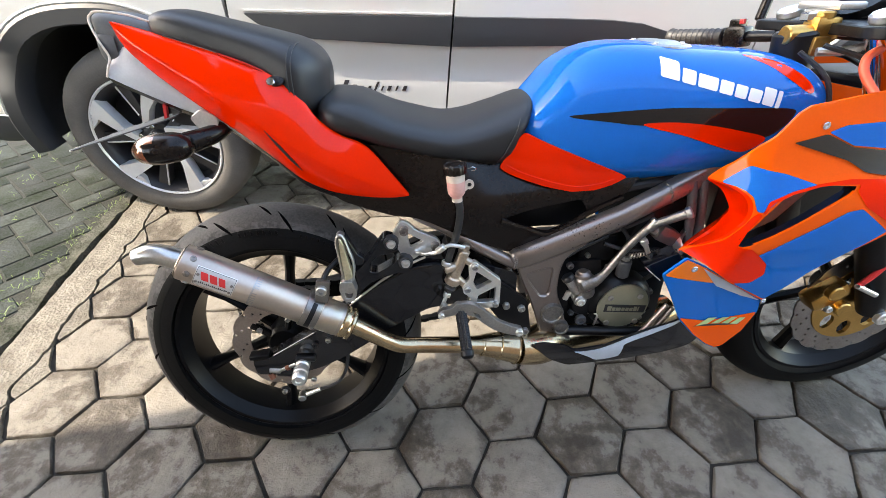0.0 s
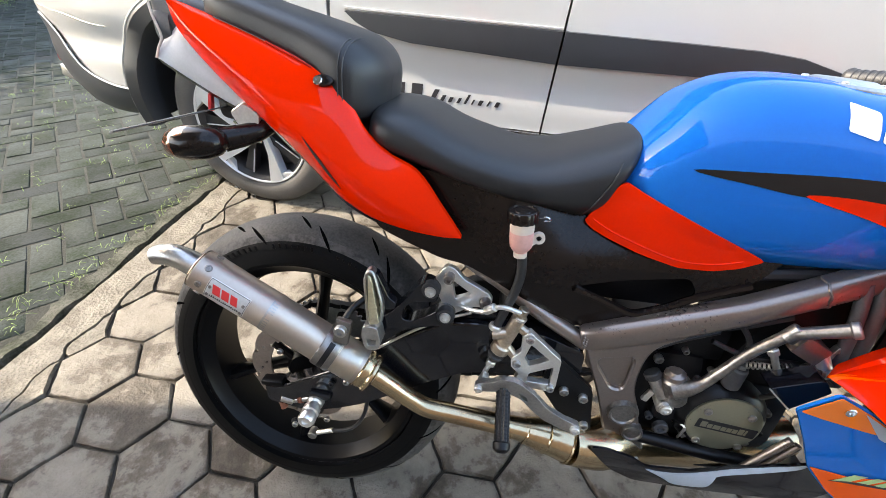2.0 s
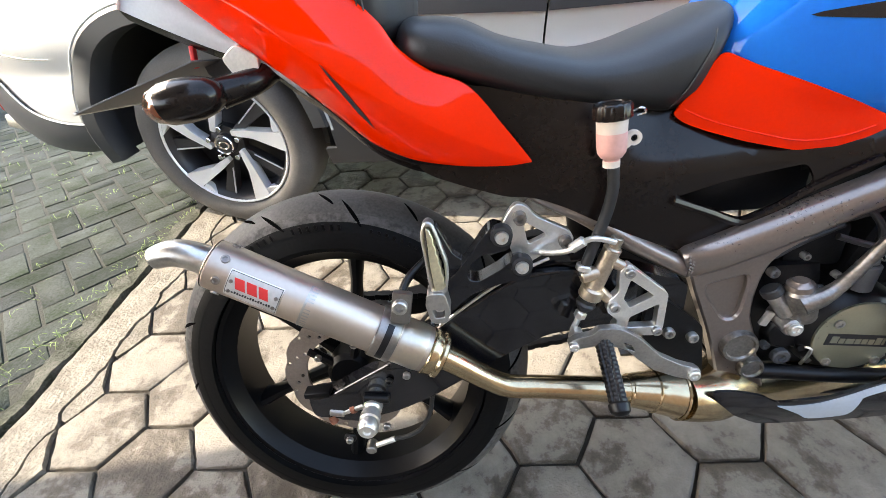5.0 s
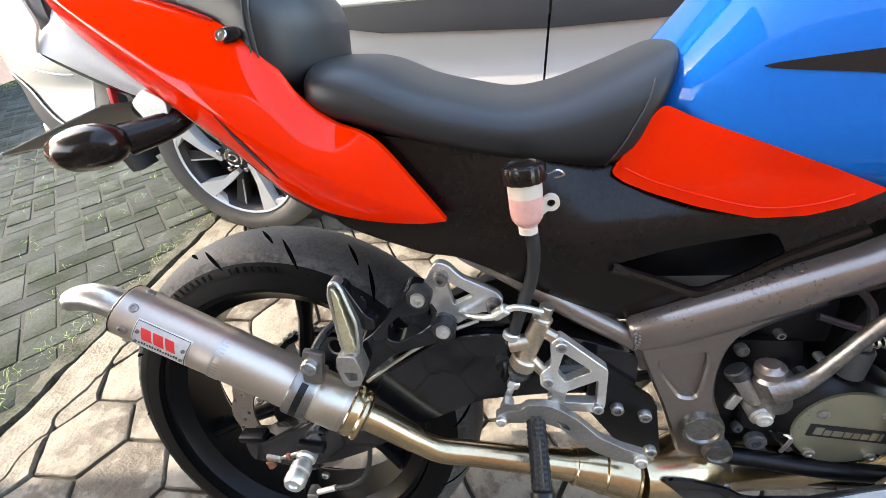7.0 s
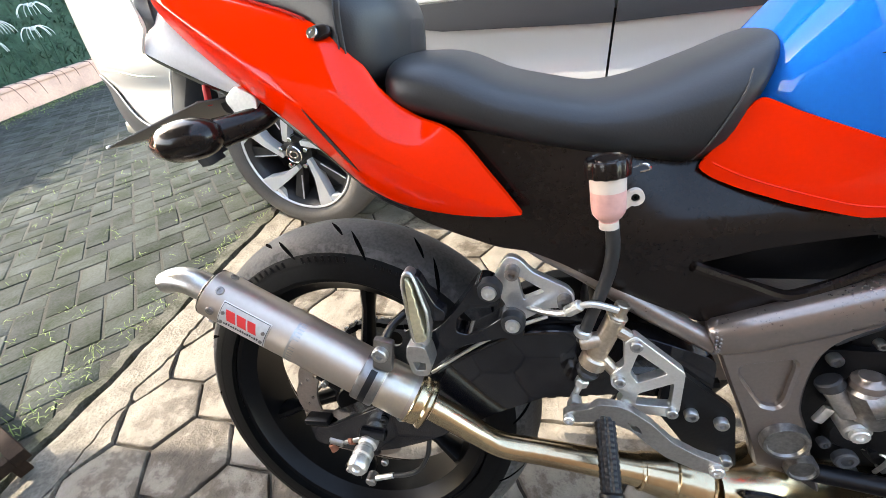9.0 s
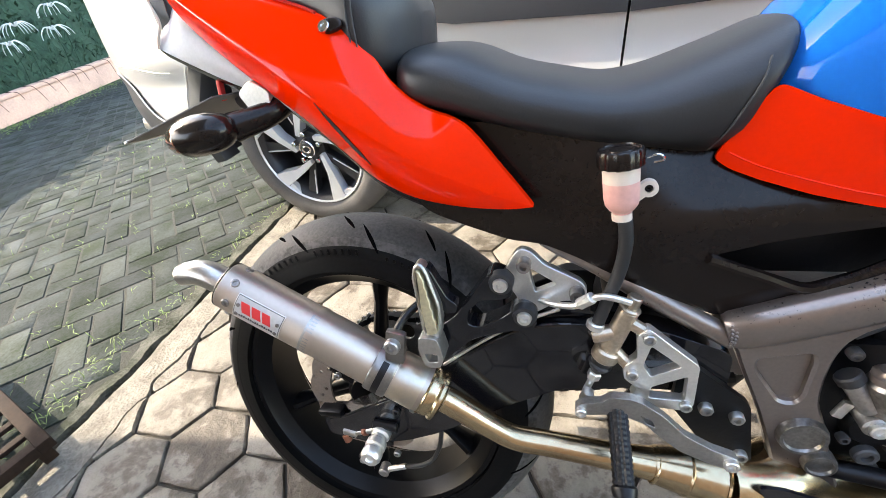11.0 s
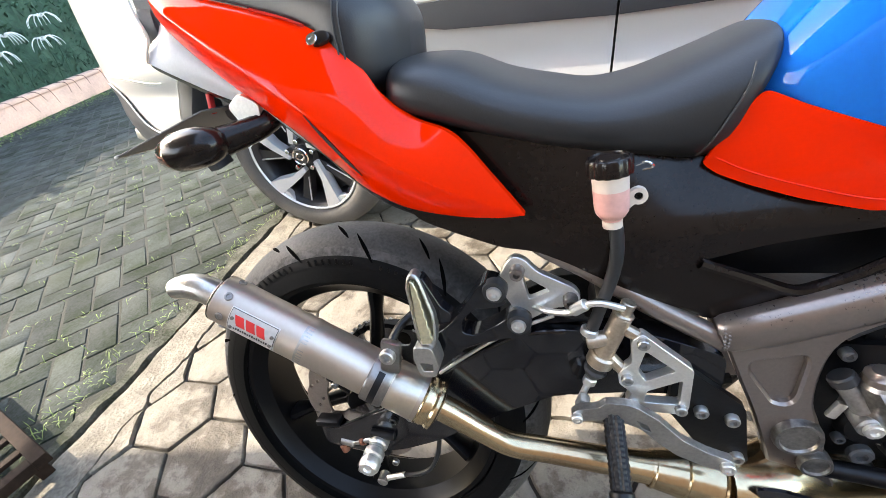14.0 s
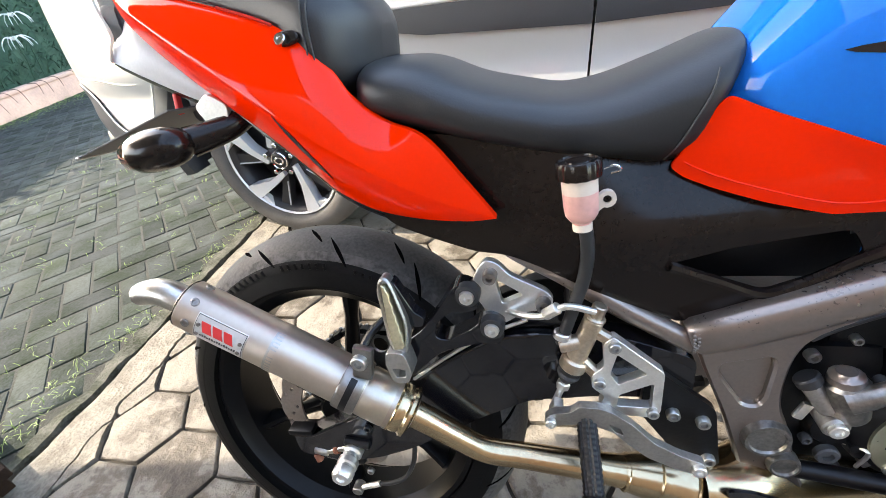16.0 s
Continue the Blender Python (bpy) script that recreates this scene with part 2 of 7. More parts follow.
# ---- mesh helpers ----
def finish(bm, angle=35):
    bmesh.ops.remove_doubles(bm, verts=bm.verts, dist=1e-6)
    bmesh.ops.recalc_face_normals(bm, faces=bm.faces)
    for f in bm.faces:
        f.smooth = True
    for e in bm.edges:
        e.smooth = len(e.link_faces) == 2 and e.calc_face_angle(0) < radians(angle)
    return bm


def part(name, bm, material, parent=None, label="", m=None, angle=35):
    """Links a bmesh as one mesh object, under a thing or under a part."""
    me = bpy.data.meshes.new(name)
    finish(bm, angle).to_mesh(me)
    bm.free()
    for x in material if isinstance(material, (list, tuple)) else [material]:
        me.materials.append(x)
    ob = new(name, me)
    if parent:
        ob.parent = parent
    if m is not None:
        ob.matrix_basis = m
    if label:
        ob["label"] = label
    return ob


def thing(name, label, category, m=Matrix(), group="", kind=""):
    ob = new(name)
    ob.empty_display_size = 0.1
    ob.matrix_basis = m
    return tagged(ob, label, category, group, kind)


def interp(table, x):
    """Smooth value at x of a table of (x, y) pairs."""
    if x <= table[0][0]:
        return table[0][1]
    for i in range(len(table) - 1):
        (x0, y0), (x1, y1) = table[i], table[i + 1]
        if x <= x1:
            def slope(j):
                a, b = table[max(j - 1, 0)], table[min(j + 1, len(table) - 1)]
                return (b[1] - a[1]) / (b[0] - a[0])
            t, h = (x - x0) / (x1 - x0), x1 - x0
            m0, m1 = slope(i) * h, slope(i + 1) * h
            return (2 * t ** 3 - 3 * t ** 2 + 1) * y0 + (t ** 3 - 2 * t ** 2 + t) * m0 + (3 * t ** 2 - 2 * t ** 3) * y1 + (t ** 3 - t ** 2) * m1
    return table[-1][1]


def smooth_line(pts, n=6, closed=False):
    """Catmull-Rom through the points."""
    pts = [Vector(p) for p in pts]
    k, out = len(pts), []
    for i in range(k if closed else k - 1):
        g = lambda j: pts[j % k] if closed else pts[min(max(j, 0), k - 1)]
        p0, p1, p2, p3 = g(i - 1), g(i), g(i + 1), g(i + 2)
        for s in range(n):
            t = s / n
            out.append(0.5 * (2 * p1 + (p2 - p0) * t + (2 * p0 - 5 * p1 + 4 * p2 - p3) * t * t + (3 * p1 - p0 - 3 * p2 + p3) * t ** 3))
    if not closed:
        out.append(pts[-1])
    return out


def bridge(bm, rings, closed=True, caps=True):
    vs = [[bm.verts.new(p) for p in r] for r in rings]
    for a, b in zip(vs, vs[1:]):
        for i in range(len(a) if closed else len(a) - 1):
            j = (i + 1) % len(a)
            try:
                bm.faces.new((a[i], a[j], b[j], b[i]))
            except ValueError:
                pass
    if caps and closed:
        for r in (vs[0], vs[-1]):
            try:
                bm.faces.new(r)
            except ValueError:
                pass
    return bm


def tube(pts, radius, seg=12, n=6, bm=None, caps=True, curve=True):
    """A round bar along a line; radius a number or one for each given point."""
    bm = bm or bmesh.new()
    line = smooth_line(pts, n) if curve and len(pts) > 2 else [Vector(p) for p in pts]
    rs = radius if isinstance(radius, (list, tuple)) else [radius] * len(pts)
    per = (len(line) - 1) / (len(pts) - 1)
    rings, up = [], None
    for i, p in enumerate(line):
        d = (line[min(i + 1, len(line) - 1)] - line[max(i - 1, 0)]).normalized()
        if up is None:
            up = d.orthogonal().normalized()
        up = (up - d * up.dot(d)).normalized()
        side = d.cross(up)
        k = i / per
        j = min(int(k), len(rs) - 2)
        r = rs[j] + (rs[j + 1] - rs[j]) * (k - j)
        rings.append([p + (up * math.cos(a) + side * math.sin(a)) * r for a in (2 * math.pi * s / seg for s in range(seg))])
    return bridge(bm, rings, True, caps)


def lathe(profile, seg=48, bm=None, m=Matrix(), closed=False):
    """Profile of (radius, height) turned about local z, then moved by m."""
    bm = bm or bmesh.new()
    rings = []
    for s in range(seg):
        a = 2 * math.pi * s / seg
        rings.append([bm.verts.new(m @ Vector((r * math.cos(a), r * math.sin(a), h))) for r, h in profile])
    k = len(profile)
    for s in range(seg):
        a, b = rings[s], rings[(s + 1) % seg]
        for i in range(k if closed else k - 1):
            j = (i + 1) % k
            try:
                bm.faces.new((a[i], b[i], b[j], a[j]))
            except ValueError:
                pass
    return bm


def bar(p, q, r, seg=14, bm=None, chamfer=0.15):
    """A short round piece from p to q with chamfered ends."""
    p, q = Vector(p), Vector(q)
    d = q - p
    h = d.length
    m = Matrix.Translation(p) @ d.to_track_quat("Z", "Y").to_matrix().to_4x4()
    c = min(r * chamfer, h / 3)
    return lathe([(0, 0), (r - c, 0), (r, c), (r, h - c), (r - c, h), (0, h)], seg, bm, m)


def hexbolt(p, d, r, h, bm=None):
    bm = bm or bmesh.new()
    p, d = Vector(p), Vector(d).normalized()
    m = Matrix.Translation(p) @ d.to_track_quat("Z", "Y").to_matrix().to_4x4()
    lathe([(0, 0), (r, 0), (r, h * 0.8), (r * 0.85, h), (r * 0.5, h), (r * 0.45, h * 0.45), (0, h * 0.45)], 12, bm, m)
    return bm


def rbox(size, m=Matrix(), bevel=0.003, bm=None, seg=2):
    """A box with rounded edges, centred at m."""
    t = bmesh.new()
    bmesh.ops.create_cube(t, size=1.0, matrix=m @ Matrix.Diagonal((*size, 1)))
    if bevel:
        bmesh.ops.bevel(t, geom=list(t.edges), offset=bevel, segments=seg, affect="EDGES", profile=0.6)
    if bm is None:
        return t
    merge(bm, t)
    return bm


def merge(bm, other):
    me = bpy.data.meshes.new("tmp")
    other.to_mesh(me)
    other.free()
    bm.from_mesh(me)
    bpy.data.meshes.remove(me)
    return bm


def arc_pts(c, r, a0, a1, n=8):
    return [(c[0] + r * math.cos(radians(a0 + (a1 - a0) * i / n)), c[1] + r * math.sin(radians(a0 + (a1 - a0) * i / n))) for i in range(n + 1)]


def rounded(poly, r=0.006, n=3):
    """A polygon with its corners rounded."""
    out, k = [], len(poly)
    for i in range(k):
        p, a, b = Vector(poly[i]), Vector(poly[i - 1]), Vector(poly[(i + 1) % k])
        ra = min(r, (a - p).length * 0.45)
        rb = min(r, (b - p).length * 0.45)
        p0, p2 = p + (a - p).normalized() * ra, p + (b - p).normalized() * rb
        for s in range(n + 1):
            t = s / n
            out.append(tuple((1 - t) ** 2 * p0 + 2 * t * (1 - t) * p + t * t * p2))
    return out


def plate(outline, v0, v1, holes=(), place=None, bevel=0.0, bm=None):
    """A flat plate with holes: outlines in (u, w), from v0 to v1; place maps (u, v, w) to a point."""
    t = bmesh.new()
    place = place or (lambda u, v, w: Vector((u, v, w)))
    edges = []
    for loop in (outline, *holes):
        vs = [t.verts.new((p[0], 0, p[1])) for p in loop]
        edges += [t.edges.new((vs[i], vs[(i + 1) % len(vs)])) for i in range(len(vs))]
    bmesh.ops.triangle_fill(t, use_beauty=True, use_dissolve=False, edges=edges)
    ret = bmesh.ops.extrude_face_region(t, geom=list(t.faces))
    top = [g for g in ret["geom"] if isinstance(g, bmesh.types.BMVert)]
    ids = set(top)
    for v in t.verts:
        v.co.y = v1 if v in ids else v0
    if bevel:
        bmesh.ops.recalc_face_normals(t, faces=t.faces)
        sharp = [e for e in t.edges if len(e.link_faces) == 2 and e.calc_face_angle(0) > radians(50)]
        bmesh.ops.bevel(t, geom=sharp, offset=bevel, segments=1, affect="EDGES", clamp_overlap=True)
    for v in t.verts:
        v.co = place(*v.co)
    if bm is None:
        return t
    return merge(bm, t)


def sheet(outline, surf, thick=0.003, step=0.012, lift=0.0, bm=None):
    """A curved panel: an outline in (u, w) laid on the surface v = surf(u, w), thick towards +v."""
    t = bmesh.new()
    f = t.faces.new([t.verts.new((p[0], 0, p[1])) for p in outline])
    bmesh.ops.triangulate(t, faces=[f])
    for axis in (0, 2):
        lo, hi = min(v.co[axis] for v in t.verts), max(v.co[axis] for v in t.verts)
        no = Vector((1, 0, 0)) if axis == 0 else Vector((0, 0, 1))
        k = int((hi - lo) / step)
        for i in range(1, k + 1):
            bmesh.ops.bisect_plane(t, geom=list(t.verts) + list(t.edges) + list(t.faces), plane_co=no * (lo + (hi - lo) * i / (k + 1)), plane_no=no, dist=1e-6)
    bmesh.ops.remove_doubles(t, verts=t.verts, dist=1e-5)
    if thick:
        ret = bmesh.ops.extrude_face_region(t, geom=list(t.faces))
        back = {g for g in ret["geom"] if isinstance(g, bmesh.types.BMVert)}
    else:
        back = set()
    for v in t.verts:
        u, w = v.co.x, v.co.z
        v.co.y = surf(u, w) - lift + (thick if v in back else 0)
    if bm is None:
        return t
    return merge(bm, t)


def mirrored(bm):
    """A copy of a bmesh on the other side of v = 0."""
    o = bm.copy()
    for v in o.verts:
        v.co.y = -v.co.y
    return o


def loft(table, nu=40, ns=28, power=2.4, cap=True):
    """A hull along u: table of (u, half width, bottom w, top w); superellipse sections."""
    us = [r[0] for r in table]
    hw, lo, hi = ([(r[0], r[i]) for r in table] for i in (1, 2, 3))
    rings = []
    for i in range(nu + 1):
        s = i / nu
        u = us[0] + (us[-1] - us[0]) * (0.5 - 0.5 * math.cos(math.pi * s))
        a, b, t = interp(hw, u), interp(lo, u), interp(hi, u)
        rings.append([section(u, a, b, t, power, 2 * math.pi * k / ns) for k in range(ns)])
    return bridge(bmesh.new(), rings, True, cap)


def section(u, a, b, t, power, ang):
    c, s = math.cos(ang), math.sin(ang)
    return Vector((u, a * math.copysign(abs(c) ** (2 / power), c), (b + t) / 2 + (t - b) / 2 * math.copysign(abs(s) ** (2 / power), s)))


def hull_side(table, power):
    """The near side v = -f(u, w) of a hull built by loft()."""
    hw, lo, hi = ([(r[0], r[i]) for r in table] for i in (1, 2, 3))
    def f(u, w):
        u = min(max(u, table[0][0]), table[-1][0])
        a, b, t = interp(hw, u), interp(lo, u), interp(hi, u)
        k = min(0.999, abs((w - (b + t) / 2) / ((t - b) / 2)))
        return -a * (1 - k ** power) ** (1 / power)
    return f

# ---- setting ----
def slab(name, poly, z0, z1, material, label, category="", place=None):
    bm = plate(poly, 0, 1, place=lambda u, v, w: Vector((u, w, z0 + (z1 - z0) * v)))
    ob = part(name, bm, material)
    return tagged(ob, label, category or name.split("_")[0], kind="structure")


ground_bm = bmesh.new()
bmesh.ops.create_grid(ground_bm, x_segments=24, y_segments=24, size=400.0, matrix=Matrix.Translation((0, 0, -0.07)))
tagged(part("ground", ground_bm, M["earth"]), "bare mossy earth ground reaching to the horizon", "ground", kind="structure")

GAP = lambda y: -1.226 - 0.088 * (y - 0.736)
pavement = slab("pavement", [(GAP(-3.6) + 0.03, -3.6), (7.0, -3.6), (7.0, 4.2), (GAP(4.2) + 0.03, 4.2)], -0.06, -0.011, M["joint"], "concrete hexagon paver pavement with dark earth joints", "pavement")
driveway = slab("driveway", [(-9.5, -3.6), (GAP(-3.6) - 0.02, -3.6), (GAP(7.5) - 0.02, 7.5), (-9.5, 7.5)], -0.065, -0.0185, M["moss"], "mossy grey herringbone brick driveway", "driveway")

# hexagon grid: size, turn and one centre; the outermost column borders the cement band
HEX_A, HEX_TURN, LAST = 0.1145, radians(5), -3
C0 = Vector((-0.4557, 0.740, 0))
ex = Vector((math.cos(HEX_TURN), math.sin(HEX_TURN), 0))
ey = Vector((-math.sin(HEX_TURN), math.cos(HEX_TURN), 0))


def hex_centre(i, j):
    return C0 + ex * (1.5 * HEX_A * i) + ey * (math.sqrt(3) * HEX_A * (j + (0.5 if i % 2 else 0.0)))


# cement band between the hexagons and the driveway: a crack runs from corner to corner of the hexagons,
# a narrow open gap and a rough gutter strip lie on its other side
rnd = random.Random(4)


def rough_line(pts, amp, step=0.016):
    """Broken line through the points, roughened between them."""
    out = []
    for p, q in zip(pts, pts[1:]):
        n = max(2, int((Vector(q) - Vector(p)).length / step))
        side = Vector((q[1] - p[1], p[0] - q[0])).normalized()
        wave = rnd.uniform(-1, 1)
        for i in range(n):
            k = i / n
            c = Vector(p).lerp(Vector(q), k) + side * (amp * (rnd.uniform(-0.5, 0.5) + 1.6 * wave * math.sin(math.pi * k)))
            out.append((c.x, c.y))
    return out + [tuple(pts[-1])]


def cement_piece(name, poly, z, label, material="cement", rough=0.004):
    t = plate(poly, 0, 1, place=lambda u, v, w: Vector((u, w, -0.05 + (z + 0.05) * v + (rough * noise.noise((u * 14, w * 14, z * 90)) if v > 0.5 else 0))))
    return tagged(part(name, t, M[material]), label, "kerb", kind="structure")


ys = [-1.7 + 0.22 * i for i in range(25)]
corner = [hex_centre(LAST, j) - ex * (HEX_A + 0.003) for j in range(-13, 14)]
corner = [c for c in corner if -1.7 < c.y < 3.6]
inner = []
for a, b in zip(corner, corner[1:]):
    inner += [(a.x, a.y), ((a.x + b.x) / 2 - rnd.uniform(0.004, 0.022), (a.y + b.y) / 2 + rnd.uniform(-0.03, 0.03))]
inner.append((corner[-1].x, corner[-1].y))
crack = rough_line(inner, 0.007)
cement_piece("kerb", rough_line([(GAP(y) + 0.012, y) for y in ys], 0.004) + [(x - 0.0022, y) for x, y in crack][::-1], 0.0015, "cracked pale cement kerb band beside the driveway")
cement_piece("gutter_strip", rough_line([(GAP(y) - 0.062, y) for y in ys], 0.016) + rough_line([(GAP(y) - 0.014, y) for y in ys], 0.006)[::-1], 0.003, "rough mossy grey cement strip along the driveway", "gutter", 0.010)
for a, b in zip(corner, corner[1:]):
    tip = a + (ex * 0.5 + ey * 0.866) * HEX_A
    side = [Vector((x, y, 0)) for x, y in crack if a.y <= y <= b.y]
    ring = [p + Vector((0.0022 + rnd.uniform(0, 0.002), 0, 0)) for p in side] + [Vector((x, y, 0)) for x, y in rough_line([b.to_2d(), tip.to_2d(), a.to_2d()], 0.004)[1:-1]]
    mid = sum(ring, Vector()) / len(ring)
    ring = [p + (mid - p).normalized() * 0.0045 for p in ring]
    cement_piece("kerb_infill", [(p.x, p.y) for p in ring], 0.001 + rnd.uniform(-0.002, 0.002), "broken cement infill between kerb band and hexagon pavers", rough=0.003)

# flat roof on posts, added out of sight above and behind the camera to block the sun; its shadow ends beside the rear
# wheel
SHADE_ROOF = Matrix.Translation((-1.156 + 3.4 * to_sun.x / to_sun.z, 0.643 + 3.4 * to_sun.y / to_sun.z, 3.4)) @ Matrix.Rotation(math.atan2(0.25, 1.0), 4, "Z")
tagged(part("ceiling", rbox((4.8, 3.7, 0.06), Matrix.Translation((2.4, -1.85, 0.03)), 0.01), M["roof"], m=SHADE_ROOF), "plain pale roof sheet, unseen, added to block the sun", "ceiling", kind="structure")
for i in range(2):
    tagged(part("shade_roof_post", rbox((0.1, 0.1, 3.46), Matrix.Translation((0.6 + 3.6 * i, -3.4, -1.73)), 0.01), M["roof"], m=SHADE_ROOF), "plain pale post, unseen, added under the sun-blocking roof", "post", kind="structure")
# two walls added out of view to darken reflections and block low sky
tagged(part("added_wall_south", rbox((10.9, 0.2, 4.2), Matrix.Translation((2.15, -3.5, 2.1)), 0.01), M["added_wall"]), "plain tan wall, unseen, added to darken reflections from the south", "wall", kind="structure")
tagged(part("added_wall_west", rbox((0.2, 3.0, 1.4), Matrix.Translation((-3.4, -1.9, 0.65)), 0.01), M["added_wall"]), "plain tan wall, unseen, added to block the low western sky", "wall", kind="structure")
# low plastered planter wall
planter_m = Matrix.Translation((-6.83, 3.33, -0.06)) @ Matrix.Rotation(math.atan2(1.64, -0.55), 4, "Z")
planter_wall = thing("planter_wall", "low pinkish plastered planter wall with dark stains", "wall", planter_m, kind="structure")
part("wall_body", rbox((9.0, 0.16, 0.30), Matrix.Translation((0.5, -0.08, 0.15)), 0.012), M["planter"], planter_wall)
part("coping", rbox((9.0, 0.2, 0.05), Matrix.Translation((0.5, -0.08, 0.325)), 0.015), M["planter"], planter_wall, "worn coping")

# ---- the parked car ----
CAR_Y = 1.655
car = thing("car", "silver-white car parked close behind the motorcycle", "car", pose(0, 0, 0))


def car_side(x, z):
    """Near side of the body, y at (x, z)."""
    y = CAR_Y + 0.03 * (z - 0.66)
    if z > 0.70:
        y += 0.16 * (z - 0.70) ** 2 + 0.05 * (z - 0.70)
    if z < 0.47:
        y += 0.9 * (0.47 - z) ** 2
    y += 0.012 * math.exp(-((z - 0.60) / 0.05) ** 2)
    if x < -1.45:
        y += 0.55 * (-1.45 - x) ** 2.2
    if x > 1.75:
        y += 0.9 * (x - 1.75) ** 2.2
    return y


def grid_side(x0, x1, z0, z1, nx, nz, keep=lambda x, z: True, skew=0.0, lift=0.0):
    """A patch of the body side, leaving out what keep() refuses, with a return along its edges."""
    bm = bmesh.new()
    vs = []
    for i in range(nx + 1):
        col = []
        for j in range(nz + 1):
            z = z0 + (z1 - z0) * j / nz
            x = x0 + (x1 - x0) * i / nx + skew * (z - 0.67)
            col.append(bm.verts.new((x, car_side(x, z) - lift, z)))
        vs.append(col)
    for i in range(nx):
        for j in range(nz):
            q = (vs[i][j], vs[i + 1][j], vs[i + 1][j + 1], vs[i][j + 1])
            c = sum((v.co for v in q), Vector()) / 4
            if keep(c.x, c.z):
                bm.faces.new(q)
    bmesh.ops.delete(bm, geom=[v for v in bm.verts if not v.link_faces], context="VERTS")
    ret = bmesh.ops.extrude_edge_only(bm, edges=[e for e in bm.edges if len(e.link_faces) == 1])
    for g in ret["geom"]:
        if isinstance(g, bmesh.types.BMVert):
            g.co.y += 0.02
    return bm


ARCH, FRONT_ARCH = (-1.024, 0.36), (1.66, 0.36)


def arch_point(c, r, a):
    """A point of the wheel arch, which is squarer towards the rear."""
    k = math.cos(a)
    return c[0] + (r * k if k > 0 else -1.1 * r * abs(k) ** 0.72), c[1] + r * math.sin(a)


def off(x, z, c):
    d = (x - c[0]) / 0.41
    d = d if d > 0 else (-d / 1.1) ** (1 / 0.72)
    return d ** 2 + ((z - c[1]) / 0.41) ** 2 > 1


BODY_LOW = [(-2.05, 0.72), (-1.885, 0.641), (-1.781, 0.562), (-1.70, 0.483), (-1.58, 0.440), (-1.44, 0.428), (-0.62, 0.43)]
BUMPER_LOW = [(-2.05, 0.41), (-1.93, 0.385), (-1.82, 0.335), (-1.59, 0.317), (-1.44, 0.345)]
free = lambda x, z: off(x, z, ARCH) and off(x, z, FRONT_ARCH)
SKEW = 0.07
part("quarter_panel", grid_side(-1.90, -0.62, 0.43, 1.06, 80, 40, lambda x, z: free(x, z) and z > interp(BODY_LOW, x)), M["car_paint"], car)
part("rear_door", grid_side(-0.615, 0.081, 0.465, 1.06, 36, 30, free, SKEW), M["car_paint"], car)
part("front_door", grid_side(0.087, 1.05, 0.465, 1.06, 44, 30, free, SKEW), M["car_paint"], car)
part("front_fender", grid_side(1.055, 2.15, 0.43, 1.0, 50, 28, free), M["car_paint"], car)
part("sill_cladding", grid_side(-0.72, 1.33, 0.24, 0.455, 50, 10, free, 0, 0.006), M["car_black"], car, "grey-black sill cladding")


def arch_trim(c):
    bm = bmesh.new()
    rings = []
    for i in range(33):
        a = radians(4 + 186 * i / 32)
        rings.append([])
        for r, d in ((0.370, 0.07), (0.370, -0.004), (0.376, -0.014), (0.419, -0.016), (0.430, -0.008), (0.433, 0.02)):
            x, z = arch_point(c, r, a)
            rings[-1].append(Vector((x, car_side(x, max(z, 0.3)) + d, z)))
    return bridge(bm, rings, False)


part("wheel_arch_trim", arch_trim(ARCH), M["car_black"], car, "dark grey-black wheel arch cladding")
part("wheel_arch_trim", arch_trim(FRONT_ARCH), M["car_black"], car, "dark grey-black wheel arch cladding")
for c in (ARCH, FRONT_ARCH):
    line = [arch_point(c, 0.434, radians(a)) for a in range(2, 172, 8)]
    part("arch_bead", tube([(x, car_side(x, z) - 0.004, z) for x, z in line], 0.0055, 8, 2), M["car_paint"], car, "pale bead round the wheel arch")
# inner wheel housings
for c in (ARCH, FRONT_ARCH):
    bm = bmesh.new()
    rings = []
    for d in (0.0, 0.5):
        rings.append([Vector((arch_point(c, 0.40, radians(a))[0], CAR_Y + 0.03 + d, c[1] + 0.40 * math.sin(radians(a)))) for a in range(-12, 193, 8)])
    bridge(bm, rings, False)
    t = bm.verts
    bm.faces.new([v for v in list(t)[len(rings[0]):]])
    part("wheel_housing", bm, M["car_black"], car)

# lower rear bumper and the rear end, swept round the corner in plan
def rear_shell(low, high, x_near, x_far, back, lift, nz=10, tuck=0.0):
    rings = []
    for j in range(nz + 1):
        k = j / nz
        pts = []
        for i in range(19):
            x = x_near + (x_far - x_near) * i / 18
            z = low(x) + (high(x) - low(x)) * k
            pts.append(Vector((x, car_side(x, z) - lift + tuck * (1 - k) ** 3, z)))
        p0 = pts[-1]
        for i in range(1, 9):
            a = radians(90 * i / 8)
            pts.append(Vector((p0.x + (back - p0.x) * math.sin(a), p0.y + 0.22 * (1 - math.cos(a)), p0.z)))
        rings.append(pts + [Vector((p.x, 2 * 2.52 - p.y, p.z)) for p in pts[::-1]])
    return bridge(bmesh.new(), rings, False)


body_low, bumper_low = lambda x: interp(BODY_LOW, x), lambda x: interp(BUMPER_LOW, x)
part("rear_bumper", rear_shell(bumper_low, lambda x: body_low(x) + 0.012, -1.435, -1.90, -1.955, 0.010, 10, 0.035), M["bumper"], car, "grey-black lower bumper cladding")
part("tailgate", rear_shell(lambda x: body_low(x) - 0.01, lambda x: 1.10, -1.86, -1.90, -1.96, 0.001), M["car_paint"], car)
